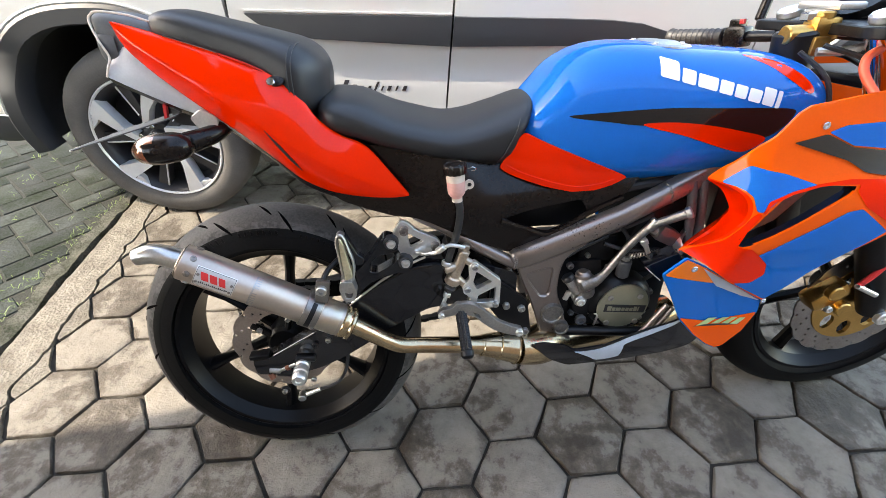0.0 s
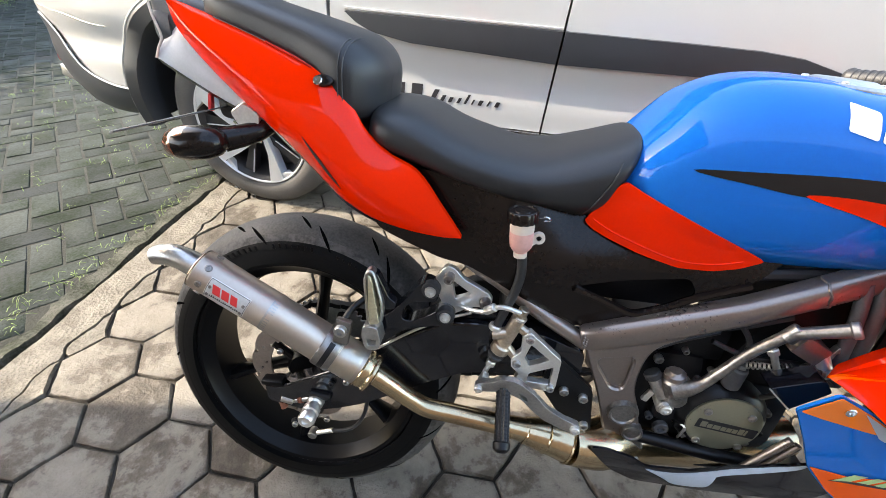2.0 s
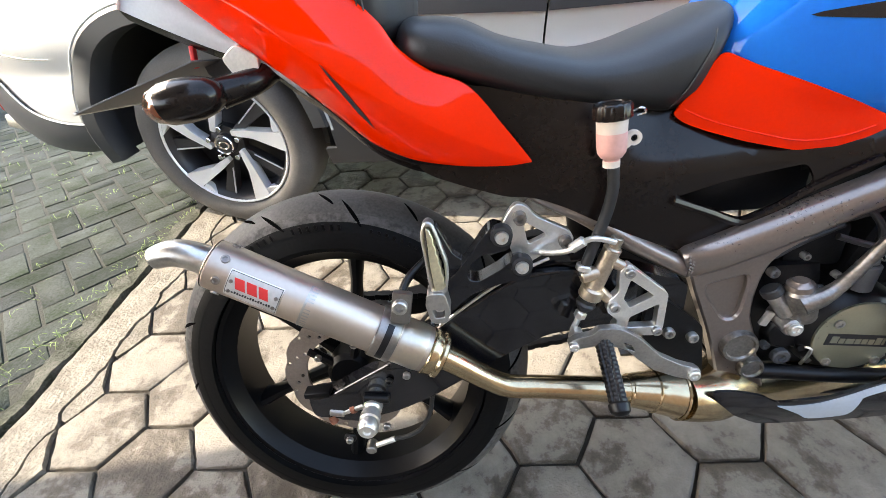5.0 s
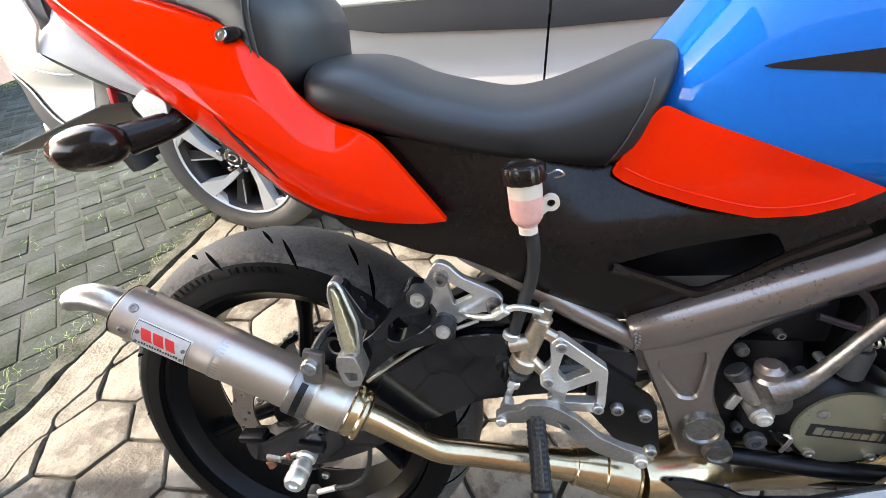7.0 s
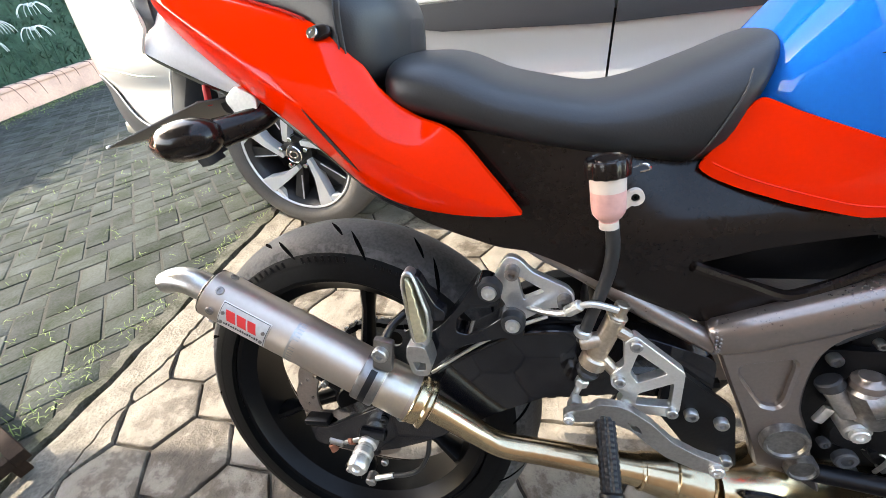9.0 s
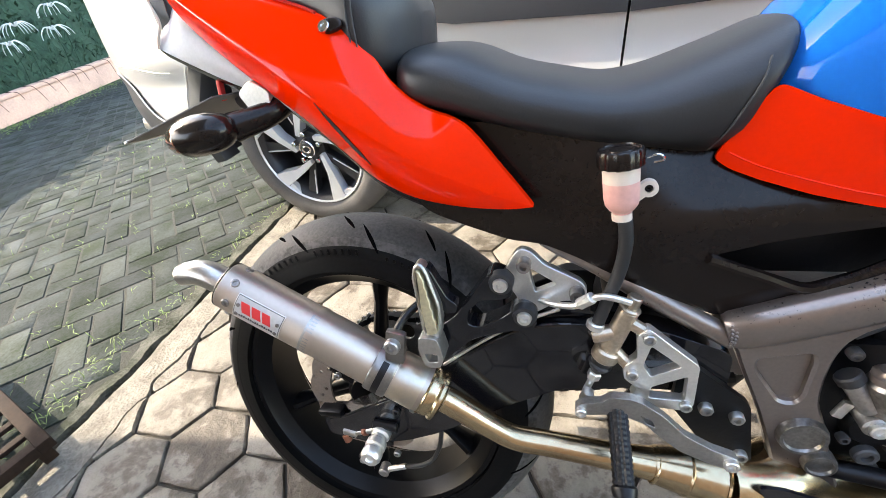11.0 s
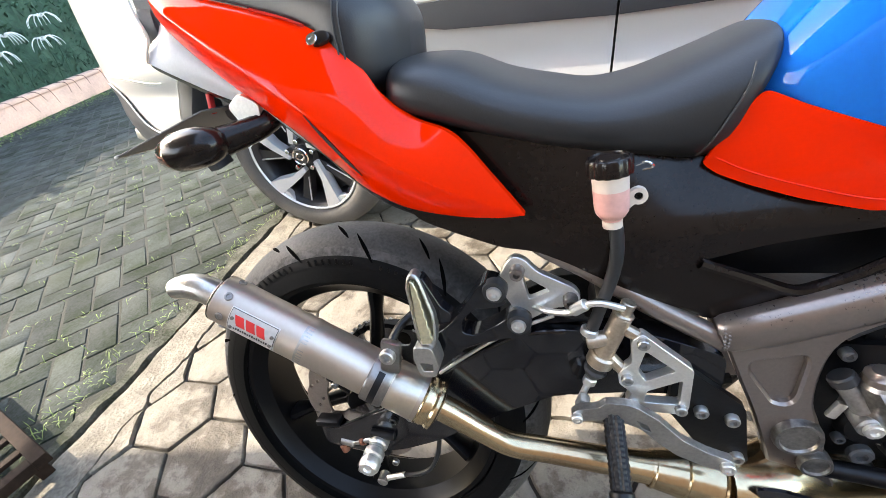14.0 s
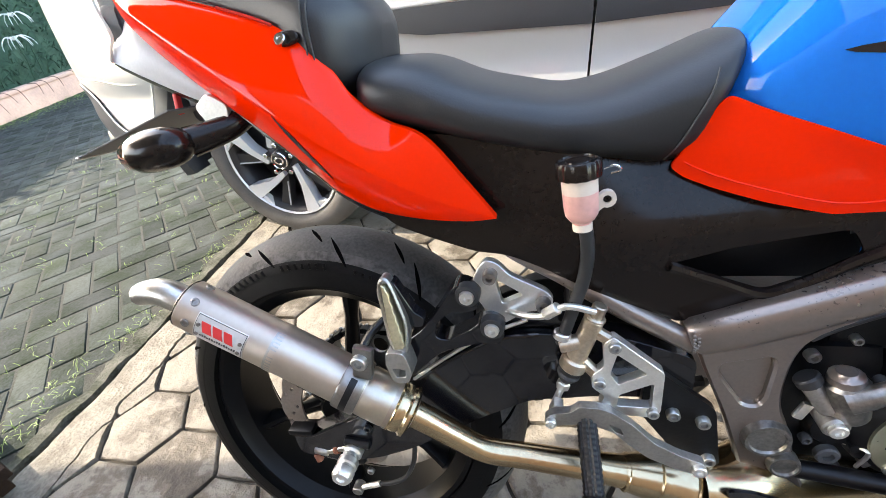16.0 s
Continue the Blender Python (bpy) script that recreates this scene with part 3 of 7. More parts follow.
# the highlight on the body edge, built in as a thin pale tube
part("edge_highlight", tube([(x, car_side(x, body_low(x)) - 0.010, body_low(x) + 0.012) for x in [-1.90 + 0.0465 * i for i in range(11)]], 0.0035, 8, 2), M["car_paint"], car, "pale tube above the bumper cladding, put in as the edge highlight")
part("panel_seam", tube([(x, car_side(x, z) - 0.0004, z) for x, z in ((-1.90, 0.690), (-1.85, 0.686), (-1.70, 0.678), (-1.58, 0.658), (-1.50, 0.652))], 0.0014, 6, 4), M["ink"], car, "thin dark seam of the bumper skin")
part("reflector", rbox((0.012, 0.05, 0.03), Matrix.Translation((-1.950, 1.80, 0.485)), 0.004), M["red_lens"], car, "small red reflector")
part("tow_hook_cover", rbox((0.07, 0.07, 0.05), Matrix.Translation((-1.985, 1.84, 0.41)) @ Matrix.Rotation(radians(20), 4, "Y"), 0.006), M["alu_dull"], car)

# far side, belly, cabin
far_bm = bmesh.new()
rings = []
for z in (0.24, 0.46, 0.62, 0.8, 1.06):
    rings.append([Vector((x, 2 * 2.52 - car_side(x, z), z)) for x in [-1.86 + 4.0 * i / 30 for i in range(31)]])
part("far_side", bridge(far_bm, rings, False), M["car_paint"], car)
part("underbody", rbox((3.2, 1.5, 0.20), Matrix.Translation((0.3, 2.54, 0.36)), 0.04), M["car_black"], car)
cabin = bmesh.new()
rings = []
for z, f, x0, x1 in ((1.055, 0.0, -1.90, 1.05), (1.25, 0.10, -1.88, 0.72), (1.55, 0.20, -1.82, 0.25), (1.66, 0.28, -1.6, -0.1)):
    y0, y1 = CAR_Y + 0.045 + f, 2 * 2.52 - CAR_Y - 0.045 - f
    rings.append([Vector((x, y, z)) for x, y in rounded([(x0, y0), (x1, y0), (x1, y1), (x0, y1)], 0.2, 5)])
bridge(cabin, rings)
part("cabin_glass", cabin, M["car_glass"], car, "dark tinted side glass")
part("car_roof", rbox((1.7, 1.25, 0.05), Matrix.Translation((-0.85, 2.52, 1.69)), 0.024, seg=3), M["car_paint"], car)
hood = bmesh.new()
rings = []
for x, z, w in ((1.0, 1.06, 0.78), (1.5, 1.03, 0.78), (2.0, 0.93, 0.72), (2.25, 0.75, 0.62), (2.32, 0.45, 0.60), (2.2, 0.28, 0.60)):
    rings.append([Vector((x, 2.52 + w * s, z - 0.05 * abs(s) ** 3)) for s in [-1 + 2 * i / 16 for i in range(17)]])
part("bonnet", bridge(hood, rings, False), M["car_paint"], car)

# side moulding in two lengths, one on each door
def moulding(low, high):
    return sheet(low + high[::-1], car_side, 0.016, 0.03, 0.014)


part("side_moulding", moulding([(-0.555, 0.762), (-0.52, 0.735), (-0.47, 0.712), (-0.35, 0.691), (-0.09, 0.677), (0.081, 0.668)], [(-0.34, 0.759), (-0.09, 0.755), (0.087, 0.752)]), M["car_black"], car, "dark grey side moulding")
part("side_moulding", moulding([(0.088, 0.668), (0.45, 0.670), (0.70, 0.674), (0.87, 0.668)], [(0.094, 0.752), (0.44, 0.746), (0.58, 0.742), (0.68, 0.732), (0.78, 0.705)]), M["car_black"], car, "dark grey side moulding")
part("moulding_trim", sheet([(-0.565, 0.768), (-0.34, 0.763), (0.087, 0.756), (0.087, 0.760), (-0.34, 0.768), (-0.56, 0.773)], car_side, 0.006, 0.03, 0.006), M["car_paint"], car)
part("sill_trim", sheet([(-0.60, 0.452), (1.03, 0.456), (1.03, 0.464), (-0.60, 0.461)], car_side, 0.012, 0.05, 0.010), M["chrome"], car, "thin bright sill trim")

# dark lettering on the rear door: an upright block group and a slanted script, as plain shapes
def slant_bar(x, w, k, z, h, lean):
    dx = h * k * lean
    return sheet([(x, z), (x + w, z), (x + w + dx, z + h * k), (x + dx, z + h * k)], car_side, 0.001, 0.05, 0.0015)


for x, w, k in ((-0.445, 0.012, 1), (-0.405, 0.030, 1), (-0.352, 0.036, 1)):
    part("block_letter", slant_bar(x, w, k, 0.535, 0.036, 0.05), M["ink"], car, "dark block letter as a plain bar")
for x, w, k in ((-0.318, 0.016, 1.3), (-0.292, 0.012, 0.75), (-0.272, 0.012, 0.6), (-0.250, 0.010, 0.6), (-0.232, 0.008, 1.1), (-0.214, 0.006, 0.6), (-0.198, 0.012, 0.6), (-0.176, 0.006, 0.6), (-0.158, 0.013, 0.6)):
    part("script_letter", slant_bar(-0.291 + 1.3 * (x + 0.318), w, k, 0.526, 0.026, 0.5), M["ink"], car, "dark slanted letter as a plain bar")

# wheels
def car_wheel(c):
    m = Matrix.Translation((c[0], CAR_Y + 0.03, c[1])) @ Matrix.Rotation(radians(90), 4, "X")
    rim = bmesh.new()
    lathe([(0.232, -0.20), (0.224, -0.17), (0.205, -0.15), (0.198, -0.06), (0.212, -0.02), (0.226, 0.0), (0.232, 0.004), (0.234, -0.004), (0.236, -0.01)], 64, rim)
    lathe([(0.205, -0.12), (0.06, -0.10), (0.0, -0.10)], 48, rim)
    w = part("wheel", rim, M["car_rim_dark"], car, "dark grey alloy wheel with machined spokes", m)
    prof = [(0.230, -0.19), (0.25, -0.205), (0.30, -0.208), (0.325, -0.19), (0.332, -0.15), (0.334, -0.10), (0.332, -0.05), (0.325, -0.012), (0.31, 0.004), (0.285, 0.012), (0.255, 0.012), (0.240, 0.004), (0.233, -0.004)]
    part("tyre", lathe(prof, 72), M["car_tyre"], w, "dusty grey-black tyre")
    part("rim_lip", lathe([(0.226, 0.000), (0.229, 0.0055), (0.233, 0.0055), (0.2355, 0.001)], 64), M["car_alloy"], w, "thin machined rim lip")
    for k in range(5):
        a = radians(72 * k + 1)
        turn = lambda p, d: Vector((p[0] * math.cos(a) - p[1] * math.sin(a), p[0] * math.sin(a) + p[1] * math.cos(a), d))
        pol = lambda r, deg: (r * math.cos(radians(deg)), r * math.sin(radians(deg)))
        blade = [pol(0.050, 38), pol(0.064, 50), pol(0.13, 20), pol(0.214, 9), pol(0.227, 8), pol(0.229, 0), pol(0.228, -9), pol(0.213, -8), pol(0.12, 8)]
        part("spoke", plate(rounded(blade, 0.003), -0.045, -0.002, place=lambda u, v, ww: turn((u, ww), v + 0.006 - 0.012 * max(0, 1 - math.hypot(u, ww) / 0.14)), bevel=0.0015), M["car_alloy"], w, "machined silver spoke")
        wedge = [pol(0.228, 9), pol(0.228, 24), pol(0.204, 13), pol(0.206, 9.5)]
        part("spoke_foot", plate(wedge, -0.03, -0.004, place=lambda u, v, ww: turn((u, ww), v + 0.004), bevel=0.001), M["car_alloy"], w, "machined silver spoke")
        rib = [pol(0.055, -20), pol(0.12, -28), pol(0.216, -32), pol(0.216, -44), pol(0.12, -44), pol(0.055, -50)]
        part("dark_spoke", plate(rounded(rib, 0.004), -0.06, -0.022, place=lambda u, v, ww: turn((u, ww), v), bevel=0.001), M["car_rim_dark"], w)
        ridge = [pol(0.10, -29), pol(0.212, -32), pol(0.212, -33.4), pol(0.10, -31)]
        part("spoke_edge", plate(ridge, -0.03, -0.018, place=lambda u, v, ww: turn((u, ww), v), bevel=0.0006), M["car_alloy"], w, "thin machined spoke edge")
        nut = pol(0.058, 15)
        part("wheel_nut", bar(turn(nut, -0.03), turn(nut, 0.004), 0.0095, 6), M["chrome"], w)
    hub = bmesh.new()
    lathe([(0.0, 0.004), (0.02, 0.006), (0.030, 0.004), (0.037, -0.002), (0.039, -0.03)], 32, hub)
    lathe([(0.033, -0.022), (0.062, -0.024), (0.066, -0.05)], 32, hub)
    cap = part("hub_cap", hub, M["car_rim_dark"], w)
    badge = bmesh.new()
    lathe([(0.030, 0.004), (0.0325, 0.007), (0.035, 0.003)], 32, badge)
    part("badge", lathe([(0.011, 0.0062), (0.0145, 0.0085), (0.0180, 0.0062)], 20, badge, Matrix.Diagonal((1.25, 0.85, 1, 1))), M["chrome"], w)
    part("brake_disc", lathe([(0.0, -0.14), (0.15, -0.14), (0.15, -0.155)], 40), M["disc"], w)


car_wheel((-1.024, 0.3255))
car_wheel((1.66, 0.3255))

# ---- the motorcycle: u forward, v to its left, w up, leaning on its side stand ----
BIKE = Matrix.Translation((-0.268, 0.768, 0.0)) @ Matrix.Rotation(radians(5.5), 4, "Z") @ Matrix.Rotation(radians(-9), 4, "X")
bike = thing("motorcycle", "red and blue sport motorcycle leaning on its side stand", "motorcycle", BIKE)
AXLE_W, TYRE_R, FRONT_U = 0.285, 0.2947, 1.30
across = Matrix.Rotation(radians(90), 4, "X")          # local z of a turned part points to the near side


def at(u, v, w):
    return Matrix.Translation((u, v, w)) @ across


def tyre_profile(r, half, rim, crown=0.055):
    pts = [(rim - 0.004, half * 0.72), (rim + 0.004, half * 0.80), (rim + 0.025, half * 0.95), (r - crown - 0.01, half), (r - crown + 0.008, half * 0.97)]
    for i in range(1, 12):
        a = radians(14 + (166 - 14) * i / 12)
        pts.append((r - crown + crown * math.sin(a), half * 0.985 * math.cos(a)))
    pts += [(p[0], -p[1]) for p in pts[4::-1]]
    return pts


# rear wheel
HALF = 0.066
wheel_bm = bmesh.new()
lathe([(0.220, 0.050), (0.224, 0.054), (0.221, 0.0565), (0.214, 0.055), (0.208, 0.047), (0.196, 0.036), (0.192, 0.0), (0.196, -0.036), (0.208, -0.047), (0.214, -0.055), (0.221, -0.0565), (0.224, -0.054), (0.220, -0.050), (0.206, -0.03), (0.206, 0.03)], 72, wheel_bm, closed=True)
lathe([(0.0, 0.055), (0.030, 0.055), (0.038, 0.048), (0.042, 0.02), (0.042, -0.02), (0.038, -0.048), (0.030, -0.055), (0.0, -0.055)], 32, wheel_bm)
rear_wheel = part("rear_wheel", wheel_bm, M["rim_black"], bike, "black six-spoke alloy wheel", Matrix.Translation((-0.008, -0.006, AXLE_W)) @ Matrix.Rotation(radians(-9.1), 4, "X") @ across)
for k in range(6):
    a = radians(60 * k + 22)
    d, s = Vector((math.cos(a), math.sin(a), 0)), Vector((-math.sin(a), math.cos(a), 0))
    rings = []
    for r, wd, th in ((0.036, 0.016, 0.022), (0.08, 0.012, 0.018), (0.15, 0.010, 0.015), (0.198, 0.014, 0.026)):
        rings.append([d * r + s * (wd * math.cos(q)) + Vector((0, 0, th * math.sin(q))) for q in (2 * math.pi * j / 10 for j in range(10))])
    part("spoke", bridge(bmesh.new(), rings), M["rim_black"], rear_wheel)
tyre_bm = lathe(tyre_profile(TYRE_R, HALF, 0.222, 0.062), 120)
for f in tyre_bm.faces:
    c = f.calc_center_median()
    d = TYRE_R - math.hypot(c.x, c.y)
    f.material_index = 0 if d > 0.034 or abs(c.z) > HALF * 0.95 else 2 if d > 0.0235 else 1
part("tyre", tyre_bm, [M["rubber"], M["tread_rubber"], M["scuffed"]], rear_wheel, "wide worn sport tyre with sparse grooves")
def tread_grooves(r, half, crown, count):
    bm = bmesh.new()
    for k in range(count):
        for side in (1, -1):
            base = 2 * math.pi * (k + (0.5 if side < 0 else 0)) / count
            for (b0, b1, da, off) in ((22, 60, 0.13, 0.0), (52, 78, 0.10, 0.17)):
                rings = []
                for i in range(9):
                    t = i / 8
                    b = radians(b0 + (b1 - b0) * t)
                    wd = 0.0034 * math.sin(math.pi * min(1, t * 0.9 + 0.08)) + 0.0004
                    an = base + off + da * t * side
                    rr, z = r - crown + (crown + 0.0006) * math.sin(b), side * half * 0.985 * math.cos(b)
                    p = Vector((rr * math.cos(an), rr * math.sin(an), z))
                    tang = Vector((-math.sin(an), math.cos(an), 0))
                    rings.append([p + tang * wd, p - tang * wd])
                bridge(bm, rings, False)
    return bm


# nothing is cut: flat strips carry the grooves' inner shade as black colour
part("tread_groove", tread_grooves(TYRE_R, HALF, 0.062, 14), M["groove"], rear_wheel, "tread grooves as flat strips, their shade painted black")["kind"] = "stuff"
for k in range(26):
    if k in (7, 8, 9, 17, 18):
        continue
    a = radians(58 + 2.6 * k)
    tilt = Matrix.Rotation(a, 4, "Z") @ Matrix.Translation((0.2535, 0, 0.0642)) @ Matrix.Rotation(radians(-8), 4, "Y")
    part("sidewall_lettering", rbox((0.010 if k > 9 else 0.006, 0.0042, 0.0012), tilt, 0.0003, seg=1), M["rubber"], rear_wheel)


def petal_disc(r0, r1, petals, th, holes=3):
    """A brake disc with a wavy edge and drilled holes."""
    n = petals * 8
    outer = [((r1 - 0.004 * (0.5 - 0.5 * math.cos(petals * 2 * math.pi * i / n)) ** 2) * math.cos(2 * math.pi * i / n), (r1 - 0.004 * (0.5 - 0.5 * math.cos(petals * 2 * math.pi * i / n)) ** 2) * math.sin(2 * math.pi * i / n)) for i in range(n)]
    inner = [(r0 * math.cos(2 * math.pi * i / 40), r0 * math.sin(2 * math.pi * i / 40)) for i in range(40)]
    drilled = []
    for k in range(petals):
        for j in range(holes):
            a = 2 * math.pi * (k + 0.28 * j) / petals
            rr = r0 + (r1 - r0) * (0.22 + 0.28 * j)
            drilled.append([(rr * math.cos(a) + 0.0032 * math.cos(q), rr * math.sin(a) + 0.0032 * math.sin(q)) for q in (2 * math.pi * i / 8 for i in range(8))])
    return plate(outer, -th / 2, th / 2, [inner] + drilled, place=lambda u, v, w: Vector((u, w, v)))


part("brake_disc", petal_disc(0.072, 0.110, 12, 0.004), M["rear_disc"], rear_wheel, "wavy drilled brake disc", Matrix.Translation((0, 0, 0.048)))
carrier = bmesh.new()
for k in range(5):
    a = radians(72 * k)
    bar((0.03 * math.cos(a), 0.03 * math.sin(a), 0.046), (0.078 * math.cos(a), 0.078 * math.sin(a), 0.047), 0.008, 8, carrier)
part("disc_carrier", carrier, M["rim_black"], rear_wheel)
sprocket = bmesh.new()
teeth = [((0.098 if i % 4 < 2 else 0.091) * math.cos(2 * math.pi * i / 176), (0.098 if i % 4 < 2 else 0.091) * math.sin(2 * math.pi * i / 176)) for i in range(176)]
windows = [[(0.066 * math.cos(a0) + 0.015 * math.cos(q), 0.066 * math.sin(a0) + 0.015 * math.sin(q)) for q in (2 * math.pi * i / 12 for i in range(12))] for a0 in (2 * math.pi * k / 6 for k in range(6))]
part("sprocket", plate(teeth, -0.003, 0.003, windows, place=lambda u, v, w: Vector((u, w, v))), M["alu_dull"], rear_wheel, "silver rear sprocket", Matrix.Translation((0, 0, -0.062)))
# chain
chain_bm = bmesh.new()
path = [(-0.095 * math.sin(radians(a)), 0.056, AXLE_W - 0.010 + 0.095 * math.cos(radians(a))) for a in range(0, 181, 12)]
path = [(0.56, 0.060, 0.360)] + path + [(0.56, 0.060, 0.290)]
line = []
for p, q in zip(path, path[1:]):
    n = max(1, int((Vector(q) - Vector(p)).length / 0.0127))
    line += [Vector(p).lerp(Vector(q), i / n) for i in range(n)]
for i in range(len(line) - 1):
    c, d = (line[i] + line[i + 1]) / 2, (line[i + 1] - line[i]).normalized()
    rbox((0.015, 0.012 if i % 2 else 0.016, 0.010), Matrix.Translation(c) @ d.to_track_quat("X", "Z").to_matrix().to_4x4(), 0, chain_bm)
part("chain", chain_bm, M["engine"], bike, "oily dark drive chain")

# swingarm: a deep gull-shaped beam on the near side, a plain one beyond the wheel
gull = [(-0.056, 0.264), (-0.057, 0.300), (-0.050, 0.306), (-0.022, 0.308), (0.076, 0.364), (0.12, 0.400), (0.146, 0.420), (0.19, 0.452), (0.23, 0.479), (0.267, 0.498), (0.312, 0.503), (0.40, 0.498), (0.475, 0.470), (0.475, 0.415), (0.38, 0.414), (0.30, 0.404), (0.24, 0.372), (0.183, 0.332), (0.130, 0.297), (0.079, 0.272), (0.019, 0.254)]
part("swingarm", plate(rounded(gull, 0.012), -0.116, -0.088, [], lambda u, v, w: Vector((u, v + 0.04 * max(0, u - 0.25), w)), 0.006), M["gloss_black"], bike, "gloss black gull-shaped swingarm")
part("swingarm", plate(rounded([(-0.05, 0.29), (-0.05, 0.32), (0.10, 0.35), (0.30, 0.45), (0.475, 0.46), (0.475, 0.40), (0.30, 0.39), (0.10, 0.30)], 0.012), 0.09, 0.118, bevel=0.006), M["rim_black"], bike, "gloss black swingarm beam beyond the wheel")
part("swingarm_web", plate(rounded([(0.34, 0.405), (0.475, 0.405), (0.475, 0.46), (0.35, 0.46)], 0.02), -0.088, 0.09), M["engine"], bike)
part("swingarm_edge", tube([(-0.054, -0.1165, 0.3045), (-0.022, -0.1175, 0.3075), (0.03, -0.1175, 0.337), (0.076, -0.1165, 0.363)], 0.0028, 8, 4), M["gloss_black"], bike, "thin raised edge of the swingarm")
part("swingarm_edge", tube([(0.135, -0.1165, 0.411), (0.19, -0.117, 0.4515), (0.23, -0.117, 0.4785), (0.267, -0.1165, 0.4975), (0.312, -0.1145, 0.5025)], 0.0026, 8, 4), M["gloss_black"], bike, "thin raised edge of the swingarm")
part("chain_adjuster", rbox((0.040, 0.020, 0.010), Matrix.Translation((-0.040, -0.112, 0.313)) @ Matrix.Rotation(radians(-4), 4, "Y"), 0.003), M["rim_black"], bike, "black chain adjuster block")
guard = [(0.205, 0.478), (0.225, 0.500), (0.262, 0.522), (0.33, 0.528), (0.39, 0.52), (0.33, 0.506), (0.27, 0.500), (0.235, 0.484)]
part("tyre_hugger", sheet(rounded(guard, 0.01), lambda u, w: -0.104 + 0.3 * (w - 0.40) ** 2, 0.005, 0.02), M["gloss_black"], bike, "gloss black inner guard")
# rear caliper and axle slider
cal = rbox((0.066, 0.040, 0.030), Matrix.Translation((0.010, -0.086, 0.252)) @ Matrix.Rotation(radians(8), 4, "Y"), 0.006)
rbox((0.036, 0.030, 0.020), Matrix.Translation((0.048, -0.102, 0.296)), 0.004, cal)
bar((0.030, -0.118, 0.303), (0.068, -0.118, 0.300), 0.0075, 14, cal)
bar((-0.012, -0.106, 0.206), (-0.012, -0.112, 0.206), 0.010, 14, cal)
caliper = part("brake_caliper", cal, M["engine"], bike, "small black rear brake caliper")
part("caliper_pin", bar((-0.012, -0.112, 0.268), (0.026, -0.114, 0.284), 0.0055, 12), M["alu_dull"], caliper)
part("pin_collar", bar((0.004, -0.113, 0.275), (0.012, -0.1135, 0.278), 0.0075, 14), M["rust"], caliper, "rust-brown collar")
part("bleed_screw", bar((-0.030, -0.112, 0.272), (-0.008, -0.112, 0.268), 0.0080, 12), M["alu_dull"], caliper)
part("bleed_cap", bar((-0.030, -0.114, 0.262), (-0.026, -0.116, 0.250), 0.0062, 12), M["rust"], caliper, "rust-brown rubber bleed cap")
sl = bmesh.new()
lathe([(0, 0.0), (0.012, 0.0), (0.010, 0.03), (0.0145, 0.033), (0.0145, 0.044), (0.0115, 0.047), (0.0115, 0.052), (0.015, 0.055), (0.015, 0.064), (0.0125, 0.066), (0.0125, 0.069), (0.015, 0.071), (0.015, 0.080), (0.012, 0.085), (0.006, 0.085), (0.005, 0.082), (0.0, 0.082)], 28, sl, at(0.042, -0.085, 0.290))
part("axle_slider", sl, M["alu"], bike, "turned aluminium axle slider")
part("brake_line", tube([(0.062, -0.112, 0.204), (0.086, -0.112, 0.211), (0.108, -0.111, 0.227), (0.124, -0.109, 0.258), (0.131, -0.106, 0.292), (0.136, -0.102, 0.312)], 0.0036, 8), M["hose"], bike, "black rear brake line")
part("line_ferrule", bar((0.030, -0.112, 0.190), (0.062, -0.112, 0.204), 0.0046, 12), M["alu"], bike, "bright brake line ferrule")
part("banjo_union", bar((0.020, -0.100, 0.184), (0.020, -0.118, 0.183), 0.0088, 14), M["alu_dull"], bike)
for u, v, w in ((0.054, -0.112, 0.236), (-0.012, -0.112, 0.206), (0.02, -0.082, 0.376), (0.073, -0.117, 0.335), (-0.050, -0.062, 0.336), (0.10, -0.117, 0.345)):
    part("swingarm_bolt", hexbolt((u, v, w), (0, -1, 0), 0.0058, 0.006), M["alu_dull"] if u != 0.073 else M["engine"], bike)

# exhaust
A, Bx = Vector((-0.103, -0.146, 0.562)), Vector((0.155, -0.146, 0.405))
ax = (Bx - A).normalized()
MUF = Matrix.Translation(A) @ ax.to_track_quat("Z", "Y").to_matrix().to_4x4()
LEN, R = (Bx - A).length, 0.0302
can = bmesh.new()
lathe([(0, 0.004), (R - 0.010, 0.003), (R - 0.003, 0.0), (R, 0.004), (R, LEN * 0.40), (R + 0.0006, LEN * 0.405), (R + 0.0006, LEN * 0.43), (R, LEN * 0.435), (R, LEN - 0.03), (R - 0.001, LEN - 0.012), (R - 0.004, LEN), (0.018, LEN + 0.006), (0, LEN + 0.006)], 48, can, MUF)
muffler = part("muffler", can, M["titan"], bike, "round satin titanium silencer with riveted end")
part("end_section", lathe([(R + 0.0002, LEN * 0.80), (R + 0.0006, LEN * 0.802), (R + 0.0006, LEN - 0.028), (R + 0.0002, LEN - 0.026)], 48, m=MUF), M["gold_tint"], muffler, "pale gold tinted end section")
part("end_ring", lathe([(R + 0.0003, LEN - 0.020), (R + 0.0016, LEN - 0.0185), (R + 0.0004, LEN - 0.017), (R + 0.0004, LEN - 0.010), (R - 0.001, LEN - 0.006), (R + 0.0012, LEN - 0.003), (R + 0.0012, LEN + 0.001), (R - 0.004, LEN + 0.004)], 48, m=MUF), M["gold_steel"], muffler, "gold tinted weld ring")
